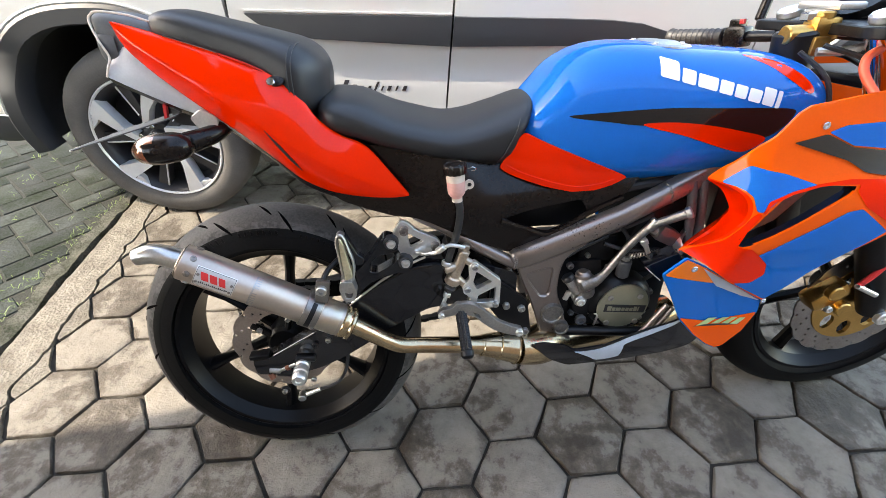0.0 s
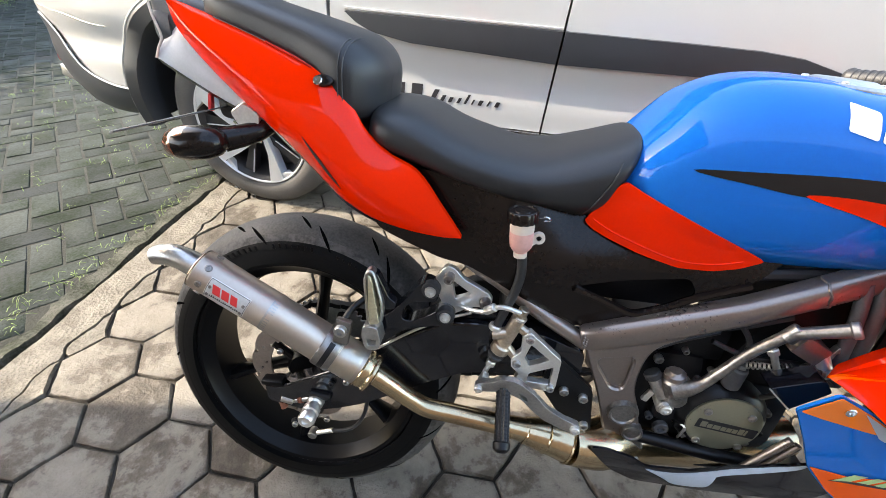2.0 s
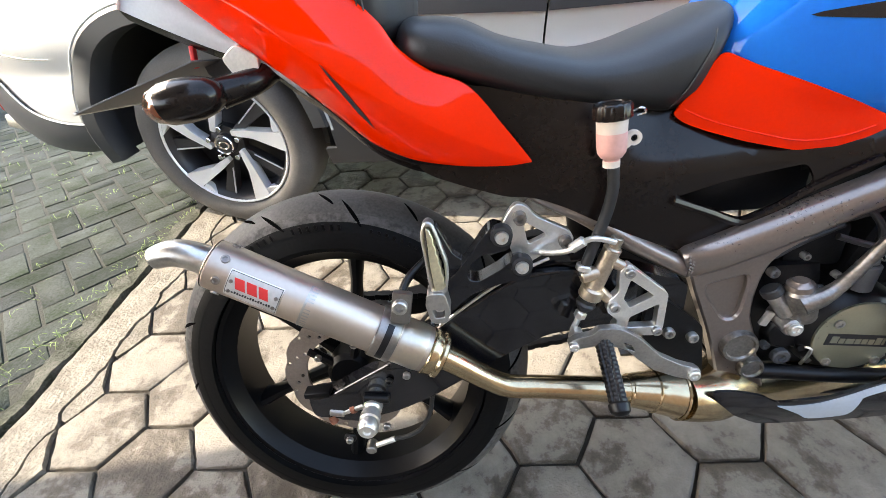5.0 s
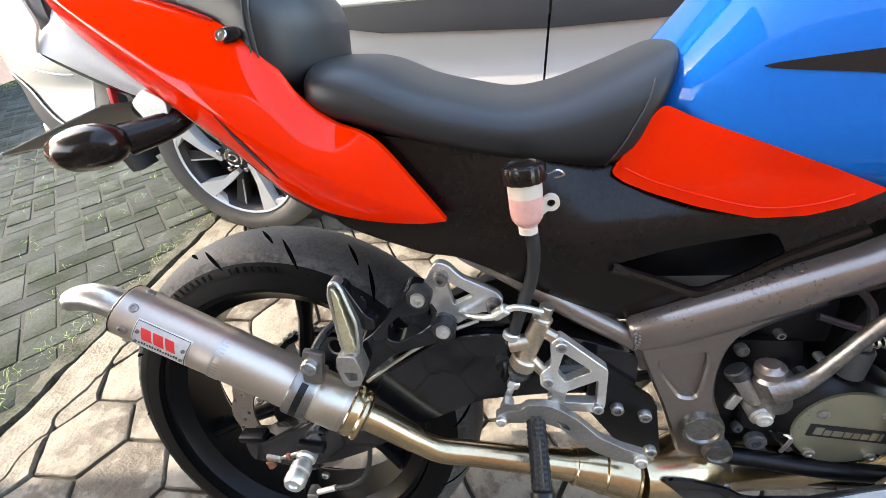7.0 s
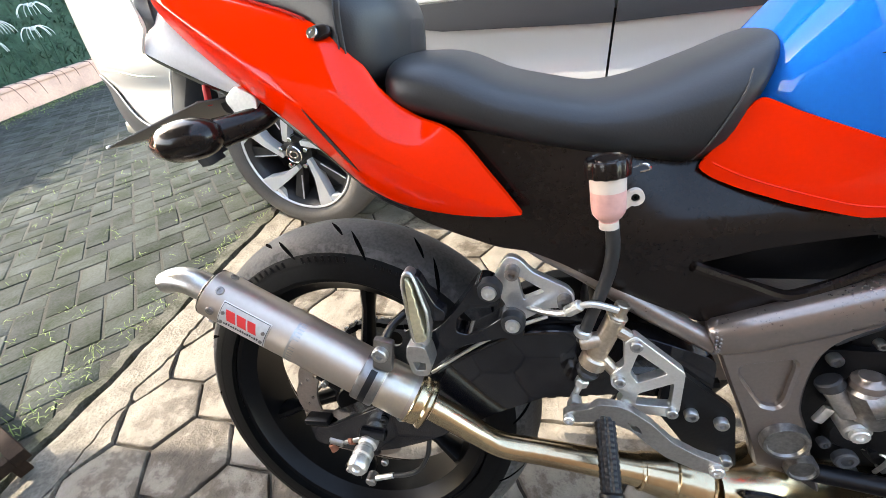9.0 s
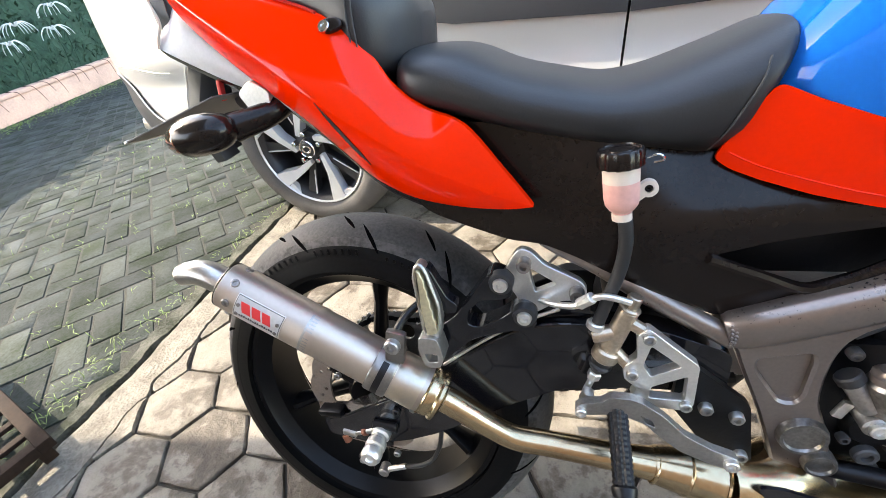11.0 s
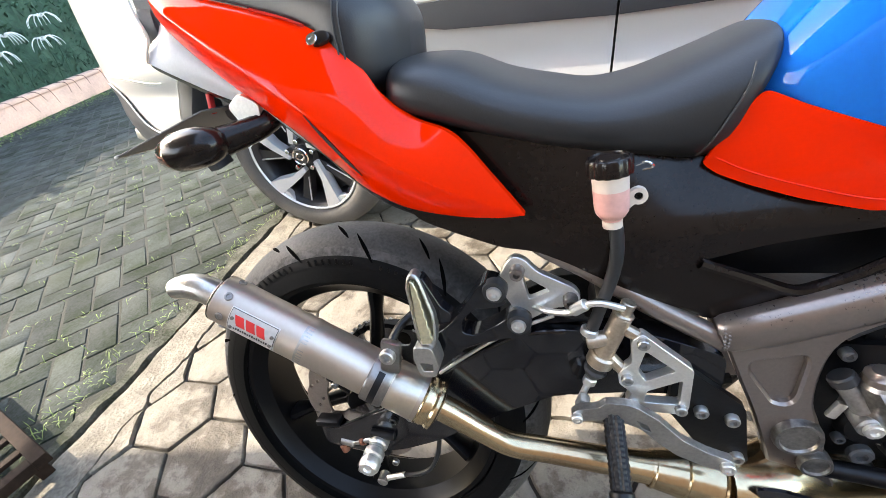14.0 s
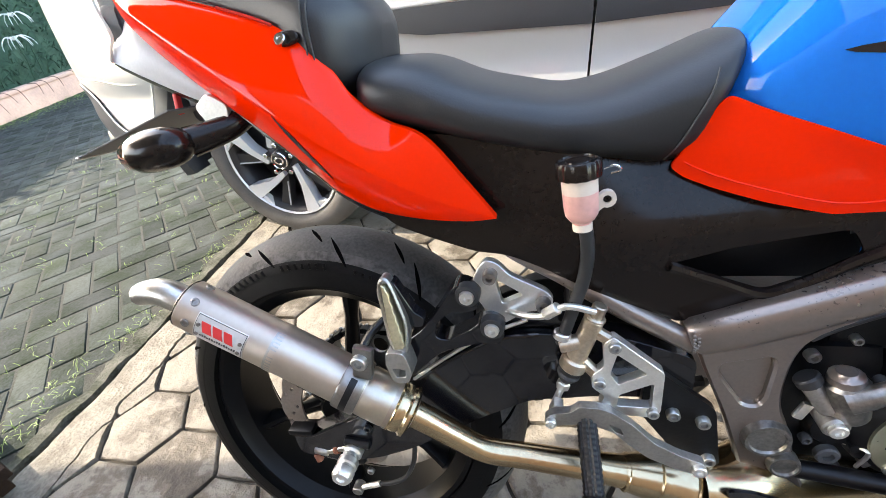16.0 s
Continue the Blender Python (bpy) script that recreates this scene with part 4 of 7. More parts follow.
for k in range(7):
    a = 2 * math.pi * k / 7 + 0.35
    d = Vector((math.cos(a), math.sin(a), 0))
    m3 = MUF.to_3x3()
    part("rivet", hexbolt(MUF @ (d * (R - 0.001) + Vector((0, 0, 0.020))), m3 @ d, 0.0052, 0.003), M["weld"], muffler)
TIP = [(-0.088, -0.146, 0.553), (-0.106, -0.146, 0.564), (-0.122, -0.146, 0.572), (-0.138, -0.146, 0.5765), (-0.153, -0.147, 0.5765), (-0.168, -0.148, 0.5735)]
tip = tube(TIP, [0.018, 0.018, 0.0175, 0.0168, 0.0155, 0.0135], 24, 5, caps=False)
part("tip_pipe", tip, M["steel"], muffler, "short upturned steel outlet pipe")
part("outlet_bore", tube(TIP[1:], [0.016, 0.0155, 0.015, 0.0137, 0.0118], 24, 5, caps=True), M["engine"], muffler, "black closed core filling the outlet pipe")
part("end_cap_gap", lathe([(0.020, 0.0025), (0.026, 0.0022), (0.030, 0.0016)], 32, m=MUF), M["engine"], muffler)


def on_can(x0, x1, a0, a1, lift, n=10, shift=0.0):
    """A thin patch on the can: lengthwise x0..x1, round it a0..a1 degrees."""
    bm = bmesh.new()
    rings = []
    for i in range(n + 1):
        a = radians(a0 + (a1 - a0) * i / n)
        d = Vector((math.cos(a), math.sin(a), 0)) * (R + lift)
        s = shift * i / n
        rings.append([MUF @ (d + Vector((0, 0, x0 + s))), MUF @ (d + Vector((0, 0, x1 + s)))])
    bridge(bm, rings, False)
    ret = bmesh.ops.extrude_face_region(bm, geom=list(bm.faces))
    for g in ret["geom"]:
        if isinstance(g, bmesh.types.BMVert):
            c = MUF.inverted() @ g.co
            s = (R - 0.001) / math.hypot(c.x, c.y)
            g.co = MUF @ Vector((c.x * s, c.y * s, c.z))
    return bm


# angle round the can of the side that faces outwards
near = MUF.to_3x3().inverted() @ Vector((0, -1, 0.18))
PHI = math.degrees(math.atan2(near.y, near.x))
turn_sign = 1 if (MUF.to_3x3() @ Vector((-math.sin(radians(PHI)), math.cos(radians(PHI)), 0))).z > 0 else -1
deg = lambda a: PHI + turn_sign * a
part("name_plate", on_can(0.031, 0.094, deg(-31), deg(36), 0.0006), M["alu"], muffler, "riveted aluminium name plate")
part("plate_border", on_can(0.0320, 0.0930, deg(-28.5), deg(33.5), 0.0009), M["ink"], muffler)
part("plate_ground", on_can(0.0327, 0.0923, deg(-27), deg(32), 0.0012), M["label_pale"], muffler)
# maker's mark as three plain red shapes that lean forward
for z0, width, low in ((0.0435, 0.0115, -3), (0.0575, 0.0115, -3), (0.0715, 0.0105, -3)):
    part("red_mark", on_can(z0, z0 + width, deg(low), deg(21), 0.0016, 5, -0.00022 * 24), M["decal_red"], muffler, "plain red shape on the name plate")
for k in range(15):
    z0 = 0.0400 + 0.0031 * k
    part("small_print", on_can(z0, z0 + 0.0020, deg(-16), deg(-10 - 2 * (k % 3 == 0)), 0.0016, 3), M["ink"], muffler)
for z0, a0 in ((0.0362, 10), (0.0890, 10), (0.0890, -14), (0.0362, -14)):
    out = Vector((math.cos(radians(deg(a0))), math.sin(radians(deg(a0))), 0))
    part("plate_rivet", hexbolt(MUF @ (out * (R + 0.001) + Vector((0, 0, z0))), MUF.to_3x3() @ out, 0.0024, 0.0015), M["weld"], muffler)
part("scorch_band", on_can(LEN * 0.395, LEN * 0.43, deg(-60), deg(70), 0.0006, 16), M["alu_dull"], muffler, "dull brushed weld band")
# clamp
CL = LEN * 0.745
cl = bmesh.new()
lathe([(R + 0.0002, CL - 0.0145), (R + 0.0022, CL - 0.0145), (R + 0.0036, CL - 0.012), (R + 0.0036, CL + 0.012), (R + 0.0022, CL + 0.0145), (R + 0.0002, CL + 0.0145)], 48, cl, MUF, closed=True)
clamp = part("muffler_clamp", cl, M["clamp"], bike, "grey slotted silencer clamp")
up = MUF.to_3x3().inverted() @ Vector((0.35, -0.25, 1))
up.z = 0
up.normalize()
tab_c = MUF @ (up * (R + 0.027) + Vector((0, 0, CL)))
part("clamp_tab", rbox((0.024, 0.010, 0.045), Matrix.Translation(tab_c) @ Matrix.Rotation(radians(12), 4, "Y"), 0.004), M["clamp"], clamp, "grey clamp tab")
part("clamp_bolt", hexbolt(tab_c + Vector((0, -0.005, 0.006)), (0, -1, 0), 0.0095, 0.008), M["alu_dull"], clamp)
part("clamp_hanger", tube([tab_c + Vector((0.0, 0.0, 0.012)), tab_c + Vector((0.012, 0.022, 0.03)), (0.17, -0.105, 0.545)], 0.005, 10), M["engine"], clamp)
part("clamp_slot", on_can(CL - 0.0042, CL + 0.0042, deg(-36), deg(50), 0.0042, 10), M["engine"], clamp)
# pipe and expansion chamber
pipe = tube([(0.145, -0.146, 0.411), (0.172, -0.142, 0.389), (0.215, -0.137, 0.352), (0.245, -0.135, 0.334), (0.29, -0.133, 0.328), (0.36, -0.132, 0.320), (0.42, -0.130, 0.312)], [0.017, 0.017, 0.016, 0.016, 0.016, 0.017, 0.021], 20, 6)
part("exhaust_pipe", pipe, M["gold_steel"], bike, "gold tinted bent exhaust pipe")
chamber = bmesh.new()
tube([(0.405, -0.131, 0.314), (0.44, -0.129, 0.308), (0.475, -0.126, 0.298)], [0.021, 0.028, 0.034], 24, 3, chamber)
tube([(0.478, -0.126, 0.297), (0.53, -0.108, 0.283), (0.60, -0.07, 0.270), (0.74, -0.05, 0.270), (0.86, -0.03, 0.29)], [0.035, 0.042, 0.045, 0.045, 0.035], 24, 5, chamber)
part("expansion_chamber", chamber, M["gold_steel"], bike, "tinted steel expansion chamber with weld seams")
seams = bmesh.new()
for u, v, w, r in ((0.407, -0.1308, 0.3135, 0.0222), (0.44, -0.129, 0.308, 0.0288), (0.476, -0.126, 0.298, 0.0355)):
    d = Vector((0.07, 0.004, -0.02)).normalized()
    m = Matrix.Translation((u, v, w)) @ d.to_track_quat("Z", "Y").to_matrix().to_4x4()
    lathe([(r - 0.001, -0.002), (r + 0.0006, 0), (r - 0.001, 0.002)], 28, seams, m)
part("weld_seam", seams, M["gold_steel"], bike)

# tail
tail_low = [(-0.137, 0.905), (-0.125, 0.875), (-0.098, 0.845), (-0.06, 0.812), (-0.02, 0.779), (0.027, 0.741), (0.067, 0.704), (0.095, 0.678), (0.115, 0.666), (0.15, 0.653), (0.20, 0.645), (0.25, 0.643), (0.277, 0.646)]
tail_ridge = [(-0.137, 0.9055), (-0.12, 0.887), (-0.086, 0.866), (-0.054, 0.847), (0.0, 0.813), (0.032, 0.790), (0.07, 0.762), (0.12, 0.727), (0.18, 0.690), (0.24, 0.661), (0.277, 0.6465)]
tail_edge = [(-0.137, 0.906), (-0.087, 0.893), (-0.038, 0.879), (0.01, 0.864), (0.07, 0.842), (0.10, 0.824), (0.118, 0.805), (0.13, 0.790), (0.145, 0.768), (0.175, 0.745), (0.214, 0.727), (0.25, 0.683), (0.277, 0.647)]
low_v = [(-0.137, 0.046), (-0.125, 0.053), (-0.06, 0.069), (-0.02, 0.075), (0.027, 0.081), (0.067, 0.085), (0.095, 0.089), (0.15, 0.103), (0.20, 0.112), (0.277, 0.121)]
ridge_v = [(-0.137, 0.047), (-0.10, 0.070), (-0.054, 0.090), (0.0, 0.107), (0.06, 0.119), (0.12, 0.125), (0.18, 0.126), (0.24, 0.1235), (0.277, 0.1212)]
edge_v = [(-0.137, 0.046), (-0.04, 0.066), (0.01, 0.076), (0.07, 0.089), (0.13, 0.099), (0.175, 0.106), (0.214, 0.112), (0.277, 0.121)]


def tail_side(u, w):
    """Near side of the tail: fullest along the ridge, falling off above and below it."""
    wr, vr = interp(tail_ridge, u), interp(ridge_v, u)
    if w < wr:
        k, v = (wr - w) / max(0.002, wr - interp(tail_low, u)), interp(low_v, u)
    else:
        k, v = (w - wr) / max(0.002, interp(tail_edge, u) - wr), interp(edge_v, u)
    return -(vr + (v - vr) * min(1.3, max(0.0, k)) ** 1.5)


def even_line(pts, n):
    """n + 1 points evenly spread along a smooth line."""
    line = smooth_line([Vector((*p, 0)) for p in pts], 12)
    run = [0.0]
    for p, q in zip(line, line[1:]):
        run.append(run[-1] + (q - p).length)
    out, j = [], 0
    for i in range(n + 1):
        x = run[-1] * i / n
        while j < len(line) - 2 and run[j + 1] < x:
            j += 1
        out.append(line[j].lerp(line[j + 1], min(1, (x - run[j]) / (run[j + 1] - run[j]))))
    return out


def cowl_mesh():
    low, mid, top = even_line(tail_low, 90), even_line(tail_ridge, 90), even_line(tail_edge, 90)
    flat = [[p.lerp(q, 1 - (1 - k / 16) ** 1.7) for p, q in zip(low, mid)] for k in range(17)]
    flat += [[p.lerp(q, (k / 12) ** 1.7) for p, q in zip(mid, top)] for k in range(1, 13)]
    rows = [[Vector((p.x, tail_side(p.x, p.y), p.y)) for p in r] for r in flat]
    inner = lambda r: [p + Vector((0, 0.009, 0)) for p in r]
    return bridge(bmesh.new(), [inner(rows[0])] + rows + [inner(rows[-1])], False)


tail = part("tail_cowl", cowl_mesh(), M["red"], bike, "glossy red tail cowl", angle=60)
o = cowl_mesh()
part("tail_cowl", mirrored(o), M["red"], bike, "glossy red tail cowl", angle=60)
o.free()
slit = [(0.068, 0.762), (0.080, 0.738), (0.096, 0.711), (0.110, 0.693), (0.105, 0.706), (0.086, 0.738)]
part("vent_slot", sheet(slit, tail_side, 0.0016, 0.012, 0.0012), M["ink"], tail, "narrow black vent slot")
# undertail panel: from the lower edge of the cowl down to its own edge, then folded inwards
ut_low = [(-0.164, 0.833), (-0.125, 0.813), (-0.07, 0.787), (-0.01, 0.762), (0.02, 0.738), (0.05, 0.714), (0.095, 0.670), (0.13, 0.648), (0.166, 0.636), (0.235, 0.632)]
ut_top = [(-0.152, 0.860), (-0.122, 0.872), (-0.075, 0.826), (-0.02, 0.780), (0.01, 0.757), (0.04, 0.730), (0.085, 0.688), (0.13, 0.661), (0.166, 0.652), (0.235, 0.645)]
for s in (1, -1):
    lo = [Vector((p.x, -(0.052 + 0.030 * min(1, (p.x + 0.164) / 0.26)), p.y)) for p in even_line(ut_low, 40)]
    hi = [Vector((p.x, -interp(low_v, p.x) + 0.006, p.y)) for p in even_line(ut_top, 40)]
    rows = [[a.lerp(b, k / 6) + Vector((0, -0.003 * math.sin(math.pi * k / 6), 0)) for a, b in zip(lo, hi)] for k in range(7)]
    fold = [[p + Vector((0, d, e)) for p in lo] for d, e in ((0.030, 0.004), (0.010, -0.010), (0.003, -0.004))]
    o = bridge(bmesh.new(), [[p + Vector((0, 0.004, 0)) for p in rows[-1]]] + rows[::-1], False)
    for f in o.faces:
        f.material_index = 1 if f.calc_center_median().x > 0.035 else 0
    part("undertail", o if s == 1 else mirrored(o), [M["undertail"], M["plastic"]], bike, "satin grey undertail panel, black towards its front")
    o = bridge(bmesh.new(), [rows[0]] + fold[::-1], False)
    part("undertail_lip", o if s == 1 else mirrored(o), M["plastic"], bike, "black folded lower lip of the undertail")
# grey tail end between the two cowls, with a pale moulded rim
tail_end = loft([(-0.170, 0.026, 0.893, 0.913), (-0.167, 0.036, 0.872, 0.917), (-0.155, 0.041, 0.846, 0.919), (-0.12, 0.044, 0.842, 0.913), (-0.06, 0.052, 0.835, 0.893), (0.02, 0.058, 0.80, 0.862), (0.07, 0.060, 0.76, 0.830)], 26, 28, 4.0)
part("tail_end", tail_end, M["matt_plastic"], bike, "dark grey tail end moulding")
part("tail_rim", tube([(-0.070, -0.046, 0.9005), (-0.11, -0.042, 0.9135), (-0.150, -0.040, 0.919), (-0.164, -0.039, 0.915), (-0.168, -0.040, 0.906), (-0.163, -0.044, 0.884), (-0.153, -0.049, 0.860), (-0.158, -0.0525, 0.846), (-0.164, -0.0535, 0.833)], 0.0016, 8, 6), M["milky"], bike, "pale moulded rim round the tail end")
lamp = loft([(-0.176, 0.020, 0.862, 0.886), (-0.172, 0.034, 0.850, 0.898), (-0.160, 0.044, 0.842, 0.902), (-0.14, 0.046, 0.840, 0.900)], 12, 20, 3)
part("tail_light", lamp, M["matt_plastic"], bike, "dark smoked tail light lens")
part("tail_spine", loft([(-0.12, 0.03, 0.835, 0.870), (-0.05, 0.035, 0.80, 0.845), (0.08, 0.045, 0.72, 0.80), (0.2, 0.05, 0.645, 0.71), (0.28, 0.05, 0.62, 0.67)], 20, 20, 3), M["matt_plastic"], bike)
# chrome strip and thin red edge trim under the pillion pad
part("seat_trim", tube([(u, -interp(edge_v, u) - 0.001, interp(tail_edge, u) + 0.001) for u in (-0.062, -0.045, -0.025, -0.005, 0.012)], 0.0013, 8, 4), M["chrome"], bike, "thin bright strip below the pad")
part("cowl_edge_trim", tube([(u, -interp(edge_v, u) - 0.001, interp(tail_edge, u) + 0.0005) for u in (0.014, 0.03, 0.045, 0.06, 0.076)], 0.0016, 8, 4), M["red_lens"], bike, "narrow dull red edge trim")
lock_v = tail_side(0.086, 0.824)
part("lock_plate", lathe([(0, 0.0012), (0.006, 0.0012), (0.008, 0.0006), (0.0085, -0.002)], 28, None, Matrix.Translation((0.092, lock_v - 0.001, 0.827)) @ Matrix.Rotation(radians(58), 4, "X") @ Matrix.Diagonal((1.6, 0.9, 1, 1))), M["plastic"], bike, "black oval plate round the seat lock")
lockbm = lathe([(0, 0.0032), (0.0022, 0.0032), (0.0024, 0.0042), (0.006, 0.0042), (0.0072, 0.003), (0.0075, -0.001)], 24, None, Matrix.Translation((0.086, lock_v - 0.001, 0.826)) @ Matrix.Rotation(radians(58), 4, "X") @ Matrix.Diagonal((0.85, 0.85, 0.8, 1)))
part("seat_lock", lockbm, M["chrome"], bike, "chrome seat lock")
# inner mudguard flap, number plate, indicator
part("plate_bracket", plate(rounded([(-0.10, 0.80), (-0.02, 0.79), (-0.03, 0.745), (-0.10, 0.755)], 0.01), -0.03, 0.03), M["matt_plastic"], bike)
plate_m = Matrix.Translation((-0.157, 0.0, 0.751)) @ Matrix.Rotation(radians(-2.5), 4, "X") @ Matrix.Rotation(radians(-15), 4, "Y")
np_ob = part("number_plate", rbox((0.162, 0.18, 0.002), plate_m, 0.0008), M["matt_plastic"], bike, "dark tilted number plate")
part("plate_edge", rbox((0.006, 0.182, 0.004), plate_m @ Matrix.Translation((-0.080, 0, 0)), 0.001), M["alu_dull"], np_ob)
ind = bmesh.new()
lathe([(0.0, -0.058), (0.012, -0.054), (0.022, -0.044), (0.0275, -0.028), (0.0285, -0.010), (0.027, 0.010), (0.022, 0.026), (0.013, 0.036), (0.0, 0.040)], 28, ind, Matrix.Translation((-0.075, -0.118, 0.741)) @ Matrix.Rotation(radians(90), 4, "Y") @ Matrix.Rotation(radians(-6), 4, "Y") @ Matrix.Diagonal((0.80, 0.93, 0.92, 1.0)))
for f in ind.faces:
    f.material_index = 1 if f.calc_center_median().x < -0.094 else 0
part("indicator", ind, [M["plastic"], M["lens_amber"]], bike, "black indicator with smoked amber lens")
part("indicator_stem", tube([(-0.055, -0.10, 0.742), (-0.02, -0.075, 0.75), (0.0, -0.05, 0.765)], [0.017, 0.014, 0.013], 14), M["plastic"], bike)

part("indicator_bracket", plate(rounded([(-0.052, 0.775), (-0.032, 0.788), (-0.010, 0.774), (-0.014, 0.756), (-0.040, 0.754)], 0.006), -0.080, -0.055, bevel=0.003), M["alu"], bike, "dull silver indicator bracket")
part("reflector_strip", rbox((0.005, 0.008, 0.024), Matrix.Translation((-0.098, -0.05, 0.779)) @ Matrix.Rotation(radians(10), 4, "Y"), 0.001), M["decal_red"], bike, "small red and white strip")
part("undertail_tray", rbox((0.20, 0.07, 0.012), Matrix.Translation((-0.01, 0.01, 0.775)) @ Matrix.Rotation(radians(32), 4, "Y"), 0.004), M["engine"], bike)

# seats
def seat_from(table, power, lean, ref, nose=0.0):
    bm = loft(table, 44, 40, power)
    for v in bm.verts:
        k = min(1.0, max(0.0, (v.co.x - 0.395) / 0.06))
        v.co.x += (lean + nose * k * k * (3 - 2 * k)) * (v.co.z - ref)
    return bm


front_seat = [(0.130, 0.05, 0.752, 0.782), (0.138, 0.080, 0.744, 0.795), (0.155, 0.099, 0.738, 0.797), (0.20, 0.107, 0.724, 0.791), (0.25, 0.111, 0.711, 0.769), (0.30, 0.111, 0.698, 0.755), (0.345, 0.109, 0.688, 0.746), (0.39, 0.105, 0.678, 0.752), (0.43, 0.101, 0.670, 0.767), (0.455, 0.097, 0.667, 0.779), (0.470, 0.088, 0.670, 0.782), (0.480, 0.06, 0.688, 0.772)]
seat = part("seat", seat_from(front_seat, 2.8, 0.12, 0.73, 0.30), M["leather"], bike, "black vinyl rider seat")
pil = [(-0.100, 0.03, 0.890, 0.908), (-0.088, 0.048, 0.880, 0.917), (-0.06, 0.060, 0.868, 0.919), (0.0, 0.070, 0.845, 0.905), (0.05, 0.080, 0.822, 0.893), (0.085, 0.090, 0.795, 0.884), (0.112, 0.0975, 0.770, 0.876), (0.126, 0.094, 0.766, 0.869), (0.143, 0.076, 0.768, 0.857), (0.155, 0.05, 0.775, 0.842), (0.160, 0.025, 0.79, 0.83)]
pillion = part("pillion_seat", seat_from(pil, 3.4, 0.08, 0.82), M["leather"], bike, "black vinyl pillion pad")
pil_side = hull_side(pil, 3.4)
for du in (0.0, 0.006):
    pts = []
    for i in range(24):
        w = 0.778 + (0.872 - 0.778) * math.sin(math.pi / 2 * i / 23)
        u = 0.113 + du - 0.004 * math.sin(math.pi * i / 23)
        pts.append((u + 0.08 * (w - 0.82), pil_side(u, w) - 0.0004, w))
    part("stitching", tube(pts, 0.0009, 6, 2), M["stitch"], pillion)
seat_side = hull_side(front_seat, 2.8)
part("stitching", tube([(u + (0.12 + 0.30 * min(1.0, max(0.0, (u - 0.395) / 0.06)) ** 2) * (w - 0.73), seat_side(u, w) - 0.0004, w) for u, w in ((0.4455, 0.682), (0.449, 0.70), (0.452, 0.72), (0.454, 0.74), (0.453, 0.757))], 0.0010, 6), M["stitch"], seat)
part("seat_base", seat_from([(r[0] + 0.002, r[1] * 0.80, r[2] - 0.010, r[2] + 0.01) for r in front_seat[2:-1]], 2.8, 0.12, 0.73, 0.30), M["engine"], bike)

# tank
TANK = [(0.462, 0.045, 0.71, 0.742), (0.472, 0.07, 0.695, 0.758), (0.488, 0.088, 0.672, 0.778), (0.508, 0.099, 0.650, 0.801), (0.54, 0.108, 0.632, 0.834), (0.59, 0.115, 0.622, 0.856), (0.66, 0.119, 0.624, 0.861), (0.75, 0.121, 0.628, 0.853), (0.83, 0.120, 0.634, 0.847), (0.9, 0.114, 0.655, 0.839), (0.95, 0.104, 0.672, 0.826), (0.98, 0.092, 0.688, 0.810), (1.0, 0.072, 0.705, 0.793), (1.008, 0.04, 0.728, 0.772)]
TP = 2.7
tank_v = hull_side(TANK, TP)
tank = part("fuel_tank", loft(TANK, 60, 56, TP), M["blue"], bike, "glossy blue fuel tank with red and black flashes")


def on_tank(u, w):
    return min(tank_v(max(u, 0.50), w), -0.06)


def decal(name, poly, surf, material, parent, label="", lift=0.0008, step=0.012, n=4, th=0.0007):
    line = [(p.x, p.y) for p in smooth_line([Vector((*p, 0)) for p in poly], n, True)] if n else poly
    return part(name, sheet(line, surf, th, step, lift), material, parent, label)


cover = [(0.434, 0.675), (0.450, 0.704), (0.464, 0.728), (0.473, 0.736), (0.50, 0.7225), (0.54, 0.706), (0.603, 0.679), (0.655, 0.655), (0.630, 0.641), (0.601, 0.632), (0.56, 0.631), (0.508, 0.644), (0.468, 0.657), (0.446, 0.666)]
cov_line = rounded(cover, 0.005, 3)
cov_v = lambda u, w: min(-(0.086 + 0.020 * math.sin(math.pi / 2 * min(1, max(0, (u - 0.434) / 0.12)))), tank_v(max(u, 0.476), max(w, 0.668)) - 0.0022) + 0.6 * max(0, 0.655 - w) ** 1.5
part("tank_side_cover", sheet(cov_line, cov_v, 0.004, 0.008), M["red"], bike, "glossy red lower tank panel")
part("cover_crease", tube([(p.x, cov_v(p.x, p.y) - 0.0004, p.y) for p in smooth_line([Vector((*p, 0)) for p in ((0.445, 0.680), (0.470, 0.668), (0.51, 0.655), (0.56, 0.642), (0.60, 0.643), (0.630, 0.652))], 8)], 0.0008, 6, 2), M["red"], tank, "dark crease along the red panel")
decal("black_flash", [(0.537, 0.762), (0.617, 0.769), (0.70, 0.772), (0.785, 0.769), (0.845, 0.767), (0.909, 0.762), (0.915, 0.750), (0.900, 0.731), (0.871, 0.718), (0.813, 0.733), (0.745, 0.745), (0.658, 0.746), (0.602, 0.753)], on_tank, M["gloss_black"], tank, "black tank flash")
decal("red_flash", [(0.656, 0.747), (0.700, 0.750), (0.760, 0.744), (0.822, 0.732), (0.876, 0.716), (0.846, 0.694), (0.800, 0.704), (0.727, 0.728)], on_tank, M["red"], tank, "red tank flash", 0.0014)
decal("red_front_flash", [(0.83, 0.840), (0.880, 0.831), (0.921, 0.812), (0.945, 0.790), (0.935, 0.784), (0.90, 0.803), (0.865, 0.825)], on_tank, M["red"], tank, "red flash at the front of the tank")
